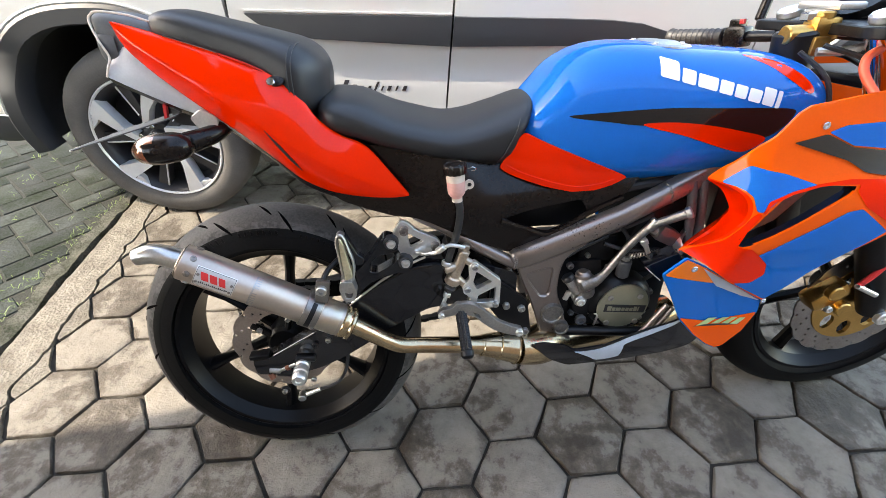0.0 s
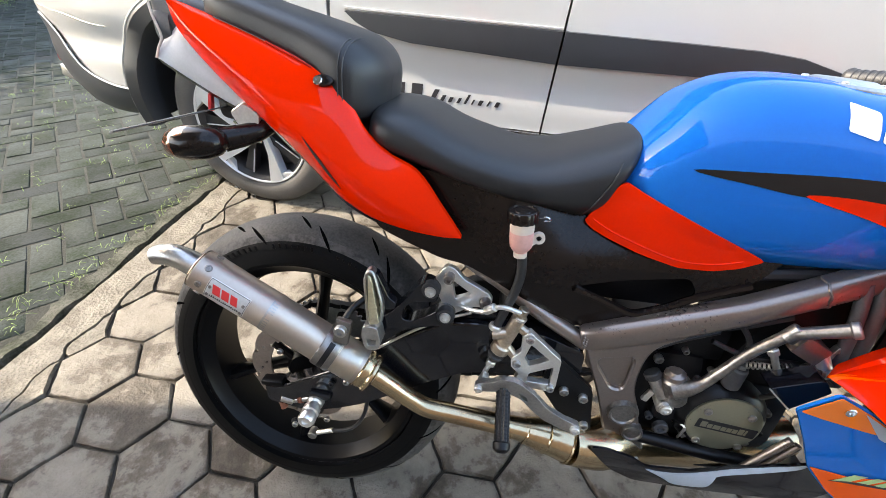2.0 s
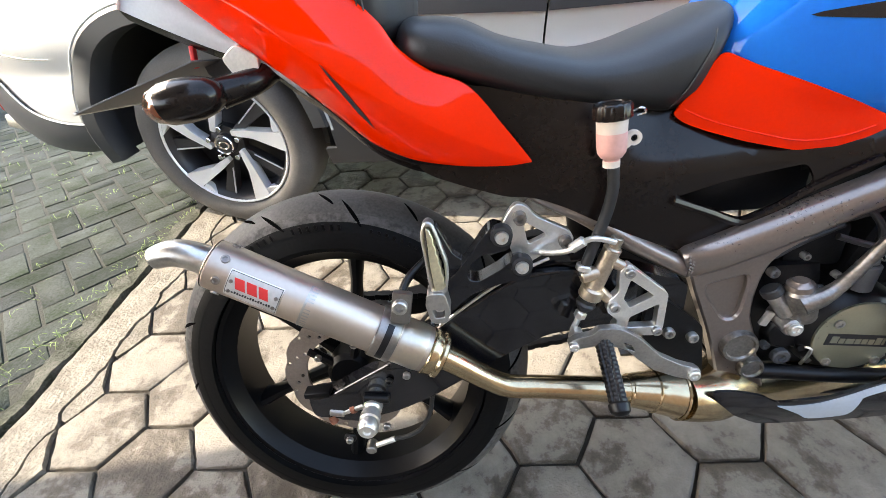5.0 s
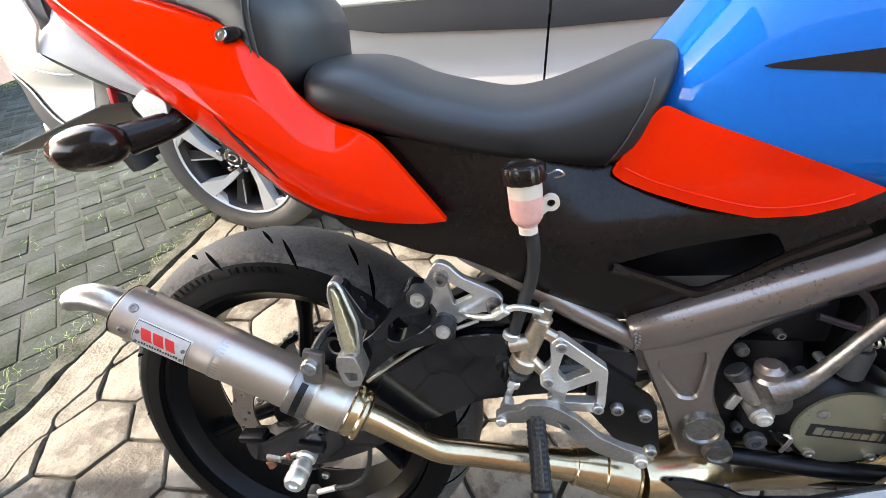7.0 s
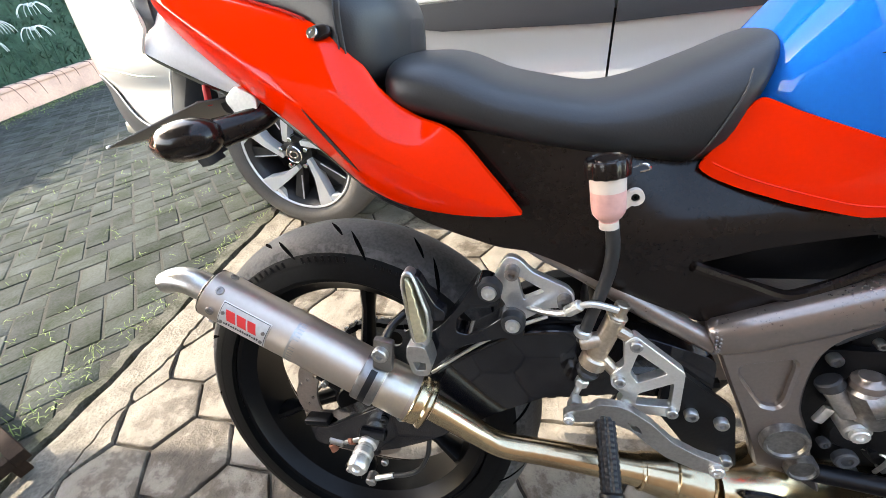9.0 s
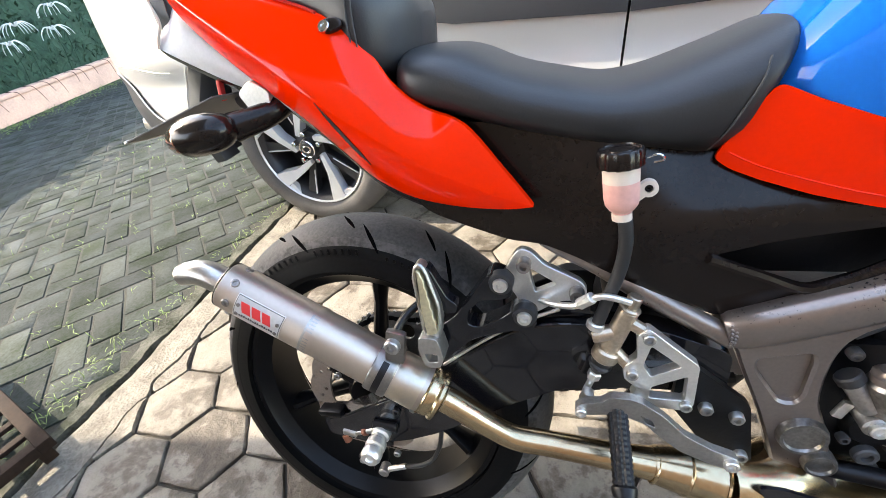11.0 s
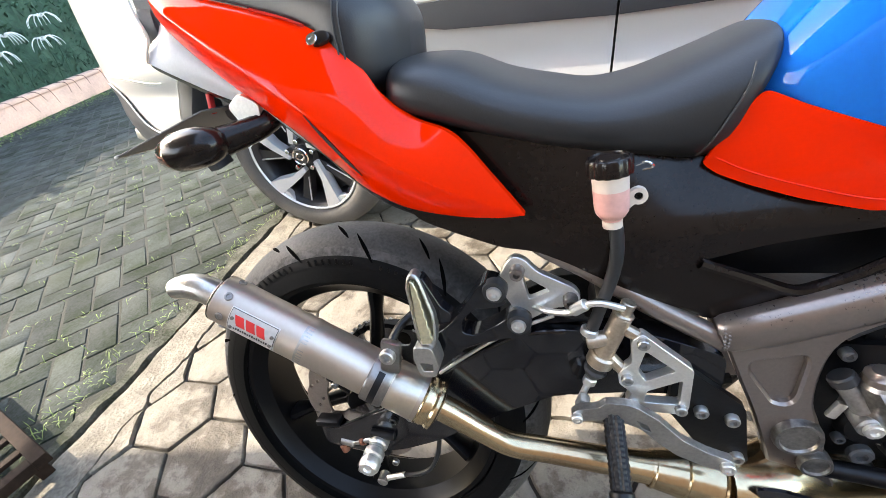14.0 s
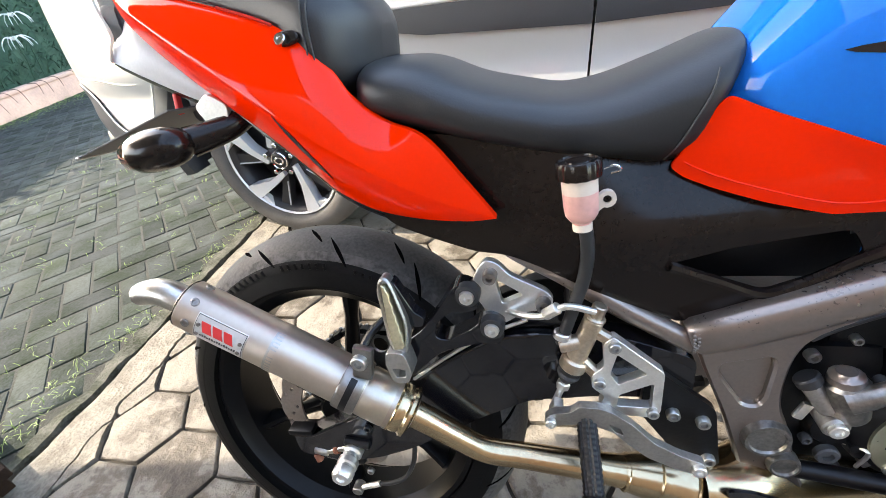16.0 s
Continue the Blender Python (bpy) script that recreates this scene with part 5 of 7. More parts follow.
# name on the tank as plain white shapes, one for each sign, on a falling line
mark = bmesh.new()
pos = 0.675
for wd, tall in ((0.030, 1.0), (0.022, 0.74), (0.032, 0.70), (0.022, 0.70), (0.020, 0.70), (0.022, 0.70), (0.021, 0.98), (0.008, 0.98)):
    s = (pos - 0.675) / 0.204
    w0, h, fall = 0.818 - 0.054 * s, 0.026, 0.0080 * wd / 0.03
    sheet(rounded([(pos, w0), (pos + wd, w0 - fall), (pos + wd + 0.004, w0 - fall + h * tall), (pos + 0.004, w0 + h * tall)], 0.003), on_tank, 0.0006, 0.008, 0.0012, mark)
    pos += wd + 0.0038
part("tank_mark", mark, M["decal_white"], tank, "white brand mark drawn as plain blocks")
capm = Matrix.Translation((0.715, 0.0, 0.846)) @ Matrix.Rotation(radians(3.5), 4, "Y")
cap = part("fuel_cap", lathe([(0.0, 0.014), (0.03, 0.014), (0.036, 0.012), (0.040, 0.010), (0.052, 0.010), (0.056, 0.007), (0.057, 0.0)], 40, m=capm), M["alu_dull"], bike, "round dull metal fuel cap")
for k in range(6):
    a = math.pi / 3 * k
    part("cap_screw", hexbolt(capm @ Vector((0.046 * math.cos(a), 0.046 * math.sin(a), 0.0095)), (0, 0, 1), 0.004, 0.003), M["alu"], cap)

# black side panel below the seat
panel = [(0.150, 0.735), (0.240, 0.722), (0.34, 0.698), (0.43, 0.684), (0.49, 0.676), (0.56, 0.655), (0.64, 0.672), (0.70, 0.655), (0.66, 0.615), (0.60, 0.577), (0.545, 0.550), (0.500, 0.530), (0.463, 0.515), (0.452, 0.513), (0.434, 0.524), (0.403, 0.540), (0.359, 0.563), (0.318, 0.585), (0.284, 0.598), (0.249, 0.600), (0.201, 0.615), (0.165, 0.629), (0.150, 0.640)]
slot = [(0.436, 0.588), (0.490, 0.600), (0.585, 0.612), (0.600, 0.588), (0.575, 0.570), (0.525, 0.550)]
p_surf = lambda u, w: -0.090 - 0.024 * math.exp(-((u - 0.38) / 0.14) ** 2) * (1 - ((w - 0.60) / 0.12) ** 2) - 0.02 * max(0, (u - 0.5)) + 0.45 * max(0.0, w - 0.625) * min(1.0, max(0.0, (u - 0.34) / 0.08))
def holed_sheet(outline, holes, surf, thick):
    t = plate(outline, 0, thick, holes)
    for axis in (0, 2):
        lo, hi = min(v.co[axis] for v in t.verts), max(v.co[axis] for v in t.verts)
        no = Vector((1, 0, 0)) if axis == 0 else Vector((0, 0, 1))
        k = int((hi - lo) / 0.011)
        for i in range(1, k + 1):
            bmesh.ops.bisect_plane(t, geom=list(t.verts) + list(t.edges) + list(t.faces), plane_co=no * (lo + (hi - lo) * i / (k + 1)), plane_no=no, dist=1e-6)
    for v in t.verts:
        v.co.y += surf(v.co.x, v.co.z)
    return t


for s in (1, -1):
    o = holed_sheet(rounded(panel, 0.012), [rounded(slot, 0.008)], p_surf, 0.004)
    part("side_panel", o if s == 1 else mirrored(o), M["plastic"], bike, "scuffed gloss black side panel with a slot")
part("slot_rim", tube([(u, p_surf(u, w) - 0.001, w) for u, w in [(0.436, 0.586), (0.480, 0.566), (0.525, 0.547), (0.56, 0.560), (0.60, 0.584), (0.66, 0.612)]], 0.0055, 8), M["plastic"], bike)
part("airbox", rbox((0.24, 0.13, 0.12), Matrix.Translation((0.50, 0, 0.60)), 0.02), M["engine"], bike)

# frame
rail = bmesh.new()
rings = []
for u, v, w, hh, tt in ((0.462, -0.104, 0.497, 0.006, 0.006), (0.464, -0.104, 0.498, 0.016, 0.012), (0.470, -0.104, 0.500, 0.0195, 0.016), (0.50, -0.104, 0.510, 0.021, 0.018), (0.55, -0.104, 0.530, 0.021, 0.018), (0.60, -0.104, 0.552, 0.020, 0.018), (0.66, -0.103, 0.578, 0.018, 0.018), (0.73, -0.098, 0.612, 0.018, 0.018), (0.80, -0.088, 0.642, 0.019, 0.018), (0.90, -0.055, 0.700, 0.026, 0.018), (0.97, -0.02, 0.75, 0.036, 0.018)):
    rings.append([Vector((u - 0.35 * hh * b, v + a * tt, w + b * hh)) for a, b in ((math.copysign(abs(math.cos(q)) ** 0.8, math.cos(q)), math.copysign(abs(math.sin(q)) ** 0.8, math.sin(q))) for q in (2 * math.pi * i / 28 for i in range(28)))])
bridge(rail, rings)
o = mirrored(rail)
part("frame_rail", rail, M["frame"], bike, "bronze-grey perimeter frame rail with weld beads")
part("frame_rail", o, M["frame"], bike, "bronze-grey perimeter frame rail with weld beads")
pivot = [(0.470, 0.500), (0.475, 0.476), (0.490, 0.438), (0.508, 0.394), (0.531, 0.325), (0.545, 0.268), (0.604, 0.274), (0.589, 0.326), (0.571, 0.384), (0.559, 0.416), (0.557, 0.455), (0.562, 0.488), (0.576, 0.508), (0.605, 0.530), (0.58, 0.545), (0.52, 0.52)]
pivot = [(p.x, p.y) for p in smooth_line([Vector((*p, 0)) for p in pivot], 3, True)]
tri = rounded([(0.495, 0.468), (0.540, 0.480), (0.544, 0.470), (0.542, 0.423), (0.536, 0.413), (0.523, 0.415), (0.497, 0.454)], 0.006)
for s in (1, -1):
    o = plate(pivot, -0.112, -0.090, [tri], bevel=0.005)
    ob = part("pivot_plate", o if s == 1 else mirrored(o), M["frame"], bike, "bronze-grey cast pivot plate")
part("pivot_recess", plate(tri, -0.1035, -0.095), M["frame"], bike)
weld = bmesh.new()
for i in range(44):
    t = i / 43
    bmesh.ops.create_icosphere(weld, subdivisions=1, radius=0.0022, matrix=Matrix.Translation((0.500 + 0.10 * t, -0.1195, 0.512 + 0.043 * t + 0.0012 * math.sin(i * 2))) @ Matrix.Diagonal((1.5, 0.8, 0.8, 1)))
for i in range(30):
    a = math.pi * (0.5 + i / 29)
    bmesh.ops.create_icosphere(weld, subdivisions=1, radius=0.0019, matrix=Matrix.Translation((0.467 + 0.002 * math.sin(i * 3), -0.104 + 0.016 * math.cos(a), 0.500 + 0.0195 * math.sin(a))))
part("weld_bead", weld, M["weld"], bike)["kind"] = "stuff"
part("rail_seam", tube([(0.742 - 0.006 * math.sin(a) + 0.001 * math.sin(7 * a), -0.097 + 0.0186 * math.cos(a), 0.617 + 0.0186 * math.sin(a)) for a in (math.pi * (0.35 + i / 16) for i in range(17))], 0.0018, 8, 2), M["weld"], bike)
for s in (-1, 1):
    part("subframe", tube([(0.472, s * 0.104, 0.488), (0.397, s * 0.102, 0.532), (0.340, s * 0.099, 0.571), (0.290, s * 0.092, 0.598), (0.24, s * 0.075, 0.632), (0.10, s * 0.05, 0.72)], 0.0115, 16, 6), M["frame"], bike, "bronze-grey subframe tube")
part("subframe_tab", rbox((0.016, 0.006, 0.005), Matrix.Translation((0.391, -0.104, 0.548)) @ Matrix.Rotation(radians(32), 4, "Y"), 0.001), M["alu"], bike)
for u, w, r in ((0.551, 0.371, 0.024), (0.574, 0.332, 0.0165)):
    bos = lathe([(0, 0.006), (r * 0.72, 0.006), (r * 0.78, 0.009), (r * 0.92, 0.009), (r, 0.004), (r, -0.005)], 32, None, at(u, -0.112, w))
    part("pivot_cap", bos, M["kick"], bike, "round metal pivot cap")
lower = bmesh.new()
tube([(0.53, -0.098, 0.312), (0.60, -0.105, 0.314), (0.687, -0.115, 0.312), (0.78, -0.11, 0.30)], 0.0105, 14, 4, lower)
part("lower_frame_tube", lower, M["engine"], bike)
for u in (0.564, 0.591):
    part("frame_bolt", hexbolt((u, -0.112, 0.2735), (0, -1, 0), 0.0078, 0.010), M["alu_dull"], bike)

# rear-set: bracket, master cylinder, reservoir, pedal, peg
tri_out = rounded([(0.386, 0.522), (0.396, 0.513), (0.436, 0.478), (0.436, 0.424), (0.428, 0.416), (0.378, 0.418), (0.374, 0.430), (0.380, 0.442), (0.366, 0.455), (0.366, 0.470), (0.378, 0.484), (0.376, 0.512)], 0.004)
h1 = rounded([(0.390, 0.500), (0.420, 0.476), (0.392, 0.460), (0.384, 0.474)], 0.003)
h2 = rounded([(0.394, 0.446), (0.427, 0.464), (0.427, 0.430), (0.392, 0.430)], 0.003)
bracket = part("rearset_bracket", plate(tri_out, -0.140, -0.128, [h1, h2], bevel=0.0012), M["alu"], bike, "machined aluminium rear-set bracket")
for u, w in ((0.387, 0.511), (0.374, 0.463), (0.382, 0.426), (0.428, 0.425)):
    part("bracket_bolt", hexbolt((u, -0.140, w), (0, -1, 0), 0.0062, 0.006), M["alu_dull"], bracket)
part("mounting_plate", plate(rounded([(0.425, 0.47), (0.497, 0.41), (0.512, 0.315), (0.515, 0.275), (0.49, 0.30), (0.455, 0.35), (0.42, 0.40)], 0.008), -0.118, -0.108), M["engine"], bike)
for u, w in ((0.454, 0.403), (0.485, 0.394), (0.497, 0.335)):
    part("plate_bolt", hexbolt((u, -0.118, w), (0, -1, 0), 0.0075, 0.008), M["alu_dull"], bike)
P, Q = Vector((0.374, -0.128, 0.552)), Vector((0.330, -0.128, 0.425))
dq = (Q - P).normalized()
cyl = bmesh.new()
bar(P, P + dq * 0.014, 0.0075, 10, cyl)
bar(P + dq * 0.013, P + dq * 0.018, 0.011, 16, cyl)
bar(P + dq * 0.016, P + dq * 0.078, 0.0105, 18, cyl)
bar(P + dq * 0.070, P + dq * 0.086, 0.0145, 18, cyl)
bar(P + dq * 0.045 + Vector((0.004, 0, 0)), P + dq * 0.045 + Vector((-0.026, -0.004, -0.006)), 0.0085, 14, cyl)
bar((0.386, -0.133, 0.512), P + dq * 0.03, 0.007, 10, cyl)
bar((0.374, -0.133, 0.464), P + dq * 0.068, 0.007, 10, cyl)
mcyl = part("master_cylinder", cyl, M["cast_warm"], bike, "warm silver rear brake master cylinder")
part("dust_boot", lathe([(0.012, 0.086), (0.011, 0.092), (0.013, 0.095), (0.009, 0.102), (0.006, 0.106)], 20, m=Matrix.Translation(P) @ dq.to_track_quat("Z", "Y").to_matrix().to_4x4()), M["hose"], mcyl, "black rubber boot")
rodb = bar(P + dq * 0.1, P + dq * 0.140, 0.0038, 10)
rbox((0.012, 0.014, 0.018), Matrix.Translation((0.329, -0.141, 0.424)) @ Matrix.Rotation(radians(20), 4, "Y"), 0.003, rodb)
bar(P + dq * 0.108, P + dq * 0.118, 0.0075, 6, rodb)
part("push_rod", rodb, M["alu"], mcyl)
part("banjo_hose", tube([(0.368, -0.138, 0.551), (0.350, -0.140, 0.5575), (0.339, -0.139, 0.557), (0.326, -0.136, 0.549), (0.316, -0.132, 0.540), (0.292, -0.118, 0.532), (0.270, -0.10, 0.528)], 0.0036, 10), M["alu"], mcyl, "braided steel brake line")
part("hose_union", bar((0.333, -0.139, 0.556), (0.320, -0.133, 0.543), 0.0062, 10), M["alu"], mcyl)
part("reservoir_hose", tube([(0.358, -0.138, 0.640), (0.360, -0.137, 0.615), (0.357, -0.133, 0.585), (0.348, -0.130, 0.550), (0.338, -0.130, 0.515), (0.336, -0.131, 0.505)], 0.0064, 14, 6), M["hose"], bike, "black rubber reservoir hose")
part("hose_clip", bar((0.3375, -0.130, 0.520), (0.3355, -0.1305, 0.512), 0.0092, 16), M["alu"], bike)
RES = Matrix.Translation((0.3545, -0.140, 0.650)) @ Matrix.Rotation(radians(-4), 4, "Y") @ Matrix.Diagonal((0.84, 0.84, 0.92, 1))
res = part("fluid_reservoir", lathe([(0.0, 0.0), (0.006, -0.008), (0.0085, -0.008), (0.0095, -0.001), (0.013, 0.001), (0.0165, 0.006), (0.0175, 0.012), (0.0178, 0.029), (0.0, 0.0292)], 30, m=RES), M["fluid"], bike, "translucent reservoir with pink brake fluid")
part("clear_neck", lathe([(0.0178, 0.029), (0.0180, 0.040), (0.0172, 0.044), (0.0, 0.044)], 30, m=RES), M["milky"], res, "milky upper wall of the reservoir")
cap_bm = bmesh.new()
rings = []
for z, r in ((0.043, 0.0215), (0.044, 0.0228), (0.056, 0.0228), (0.0585, 0.0215), (0.059, 0.019), (0.0575, 0.0185), (0.0575, 0.012), (0.0585, 0.0115), (0.0585, 0.001)):
    rings.append([RES @ Vector(((r - (0.0012 if (i // 2) % 2 and r > 0.0214 else 0)) * math.cos(2 * math.pi * i / 56), (r - (0.0012 if (i // 2) % 2 and r > 0.0214 else 0)) * math.sin(2 * math.pi * i / 56), z)) for i in range(56)])
part("reservoir_cap", bridge(cap_bm, rings), M["plastic"], res, "ribbed black screw cap")
ear = plate([(p[0], p[1]) for p in arc_pts((0.3745, 0.669), 0.0075, -110, 150, 12)] + [(0.366, 0.682), (0.366, 0.657)], -0.143, -0.137, [[(0.3745 + 0.0036 * math.cos(a), 0.669 + 0.0036 * math.sin(a)) for a in (2 * math.pi * i / 12 for i in range(12))]])
part("reservoir_ear", ear, M["milky"], res, "milky mounting ear")
part("ear_bolt", hexbolt((0.3745, -0.1355, 0.669), (0, -1, 0), 0.0036, 0.006), M["engine"], res)
part("reservoir_clip", lathe([(0.0092, -0.010), (0.0102, -0.010), (0.0102, -0.003), (0.0092, -0.003)], 20, m=RES, closed=True), M["milky"], res)
part("clip_wire", tube([(0.372, -0.136, 0.694), (0.380, -0.139, 0.697), (0.385, -0.137, 0.692), (0.378, -0.134, 0.689)], 0.0011, 6), M["chrome"], res)

pedal_pts = [(0.316, 0.424), (0.324, 0.432), (0.345, 0.437), (0.352, 0.445), (0.372, 0.445), (0.385, 0.440), (0.405, 0.425), (0.428, 0.400), (0.455, 0.384), (0.478, 0.376), (0.482, 0.366), (0.474, 0.358), (0.452, 0.364), (0.424, 0.377), (0.402, 0.396), (0.388, 0.411), (0.372, 0.418), (0.352, 0.420), (0.330, 0.416), (0.320, 0.414)]
pedal = part("brake_pedal", plate(rounded(pedal_pts, 0.004), -0.160, -0.150, [rounded([(0.382, 0.424), (0.394, 0.418), (0.398, 0.408), (0.388, 0.413)], 0.002)], bevel=0.0014), M["alu_dull"], bike, "machined silver brake pedal")
for u, w, r in ((0.323, 0.422, 0.006), (0.473, 0.368, 0.0075)):
    part("pedal_bolt", hexbolt((u, -0.160, w), (0, -1, 0), r, 0.006), M["alu"], pedal)
peg = bmesh.new()
pd = Vector((0.006, -0.085, -0.062)).normalized()
p0 = Vector((0.360, -0.150, 0.424))
pm = Matrix.Translation(p0) @ pd.to_track_quat("Z", "Y").to_matrix().to_4x4()
rings = []
for i in range(57):
    z = 0.004 + 0.074 * i / 56
    r = 0.0102 + (0.0007 if i % 4 < 2 else 0)
    rings.append([pm @ Vector(((r - (0.0014 if k % 4 < 1 else 0)) * math.cos(2 * math.pi * k / 32), (r - (0.0014 if k % 4 < 1 else 0)) * math.sin(2 * math.pi * k / 32), z)) for k in range(32)])
bridge(peg, rings)
lathe([(0.0105, 0.076), (0.0125, 0.078), (0.0125, 0.082), (0.0115, 0.087), (0.007, 0.091), (0.0, 0.092)], 24, peg, pm)
part("foot_peg", peg, M["engine"], bike, "black knurled foot peg")

# passenger peg bracket and peg
bar_br = rounded([(0.252, 0.586), (0.260, 0.595), (0.272, 0.591), (0.284, 0.576), (0.322, 0.556), (0.330, 0.544), (0.322, 0.532), (0.300, 0.530), (0.272, 0.512), (0.262, 0.504), (0.250, 0.512), (0.256, 0.530), (0.246, 0.548), (0.236, 0.546), (0.230, 0.556), (0.242, 0.566)], 0.006)
pbr = part("pillion_bracket", plate(bar_br, -0.110, -0.100, [rounded([(0.268, 0.572), (0.298, 0.552), (0.274, 0.540)], 0.004)], bevel=0.0015), M["alu"], bike, "polished aluminium pillion bracket")
for u, w, r, mt in ((0.264, 0.578, 0.007, 0), (0.318, 0.543, 0.007, 0), (0.241, 0.564, 0.0075, 1), (0.264, 0.523, 0.0075, 1)):
    part("bracket_bolt", lathe([(0, 0.004), (r * 0.5, 0.004), (r * 0.55, 0.010), (r, 0.010), (r * 1.15, 0.004), (r * 1.15, -0.004)], 16, None, at(u, -0.112 - (0.016 if mt else 0), w)), M["alu"] if mt else M["weld"], pbr)
for u, w in ((0.241, 0.564), (0.264, 0.523)):
    part("rubber_washer", lathe([(0.0085, 0.006), (0.0125, 0.005), (0.0135, 0.0), (0.0135, -0.006), (0.0085, -0.006)], 20, m=at(u, -0.129, w)), M["hose"], pbr)
arm_out = rounded([(0.230, 0.576), (0.244, 0.572), (0.254, 0.560), (0.250, 0.545), (0.232, 0.541), (0.218, 0.541), (0.202, 0.527), (0.198, 0.508), (0.212, 0.503), (0.240, 0.519), (0.250, 0.528), (0.262, 0.532), (0.276, 0.524), (0.277, 0.510), (0.266, 0.499), (0.252, 0.502), (0.210, 0.489), (0.199, 0.484), (0.181, 0.468), (0.164, 0.452), (0.157, 0.470), (0.158, 0.489), (0.166, 0.505), (0.183, 0.517), (0.201, 0.537), (0.221, 0.566)], 0.006)
part("pillion_arm", plate(arm_out, -0.130, -0.104, [], lambda u, v, w: Vector((u, v - 0.10 * max(0, 0.215 - u), w)), 0.007), M["gloss_black"], pbr, "gloss black forked peg arm")
part("hanger_rod", tube([(0.157, -0.118, 0.431), (0.216, -0.120, 0.479), (0.263, -0.116, 0.506), (0.30, -0.108, 0.518)], 0.0022, 8, 4), M["alu"], bike, "thin bright linkage rod")
lean_out = lambda u, v, w: Vector((u, v + 0.125 * (w - 0.49), w))
pu = rounded([(0.1495, 0.580), (0.153, 0.593), (0.158, 0.597), (0.164, 0.595), (0.168, 0.586), (0.178, 0.548), (0.178, 0.530), (0.175, 0.510), (0.168, 0.505), (0.158, 0.507), (0.154, 0.520), (0.152, 0.548)], 0.004)
ph = rounded([(0.1535, 0.574), (0.1555, 0.590), (0.162, 0.590), (0.165, 0.580), (0.174, 0.545), (0.1735, 0.525), (0.168, 0.514), (0.160, 0.514), (0.157, 0.540)], 0.003)
pp = part("pillion_peg", plate(pu, -0.163, -0.148, [ph], lean_out, 0.0018), M["alu_dull"], bike, "folded grey metal passenger foot peg with a worn pale tread")
tread = [(0.157, 0.590), (0.161, 0.588)] + [(0.1620 + 0.011 * i / 11 + (0.0014 if i % 2 else 0), 0.584 - 0.064 * i / 11) for i in range(12)] + [(0.171, 0.516), (0.161, 0.514), (0.158, 0.545)]
part("peg_tread", plate(tread, -0.166, -0.151, place=lean_out, bevel=0.0008), M["peg_gold"], pp, "worn pale gold serrated tread")
part("peg_hinge", plate(rounded([(0.151, 0.512), (0.148, 0.497), (0.152, 0.474), (0.158, 0.469), (0.171, 0.471), (0.177, 0.484), (0.174, 0.503), (0.171, 0.512)], 0.004), -0.166, -0.142, [rounded([(0.155, 0.490), (0.158, 0.478), (0.169, 0.479), (0.170, 0.490)], 0.002)], bevel=0.0015), M["alu_dull"], pp, "bare metal hinge clevis")
part("hinge_block", rbox((0.013, 0.016, 0.016), Matrix.Translation((0.163, -0.154, 0.500)) @ Matrix.Rotation(radians(10), 4, "Y"), 0.002), M["alu"], pp)
part("peg_fork", plate(rounded([(0.164, 0.592), (0.169, 0.588), (0.184, 0.553), (0.194, 0.545), (0.192, 0.534), (0.180, 0.532), (0.174, 0.545)], 0.003), -0.146, -0.132, bevel=0.002), M["gloss_black"], pp, "gloss black inner fork of the peg")
part("hinge_pin", hexbolt((0.163, -0.150, 0.484), (0, -1, 0), 0.006, 0.005), M["alu"], pp)
part("hook", plate(rounded([(0.175, 0.615), (0.19, 0.622), (0.212, 0.612), (0.205, 0.602), (0.19, 0.608)], 0.003), 0.03, 0.036, [[(0.182 + 0.003 * math.cos(a), 0.614 + 0.003 * math.sin(a)) for a in (2 * math.pi * i / 10 for i in range(10))]]), M["alu_dull"], bike)

# engine
engine = part("crankcase", rbox((0.25, 0.17, 0.15), Matrix.Translation((0.68, 0.0, 0.365)), 0.03), M["engine"], bike, "black two-stroke engine crankcase")
part("gearbox", rbox((0.13, 0.165, 0.15), Matrix.Translation((0.60, 0.0, 0.40)), 0.03), M["engine"], engine)
part("cylinder", rbox((0.13, 0.15, 0.20), Matrix.Translation((0.765, 0.0, 0.50)) @ Matrix.Rotation(radians(18), 4, "Y"), 0.02), M["engine"], engine)
part("clutch_case", lathe([(0, 0.018), (0.054, 0.018), (0.062, 0.012), (0.068, 0.0), (0.072, -0.03)], 48, None, at(0.700, -0.090, 0.373)), M["engine"], engine, "black engine side case")
part("shaft_cover", lathe([(0, 0.012), (0.024, 0.012), (0.030, 0.004), (0.032, -0.03)], 28, None, at(0.625, -0.084, 0.372)), M["engine"], engine)
disc_c = at(0.701, -0.108, 0.373)
cover_ob = part("clutch_cover", lathe([(0, 0.0045), (0.051, 0.0045), (0.0535, 0.003), (0.054, -0.001)], 56, m=disc_c), M["olive"], bike, "round champagne clutch cover")
for u, w in ((0.670, 0.398), (0.732, 0.398), (0.671, 0.335), (0.733, 0.334)):
    part("cover_screw", hexbolt((u, -0.1125, w), (0, -1, 0), 0.0062, 0.003), M["alu_dull"], cover_ob)
label_m = disc_c @ Matrix.Translation((0.004, -0.004, 0)) @ Matrix.Rotation(radians(-6), 4, "Z")
part("cover_badge", rbox((0.088, 0.018, 0.001), label_m @ Matrix.Translation((0, 0.0, 0.0050)), 0), M["ink"], cover_ob, "black badge strip")
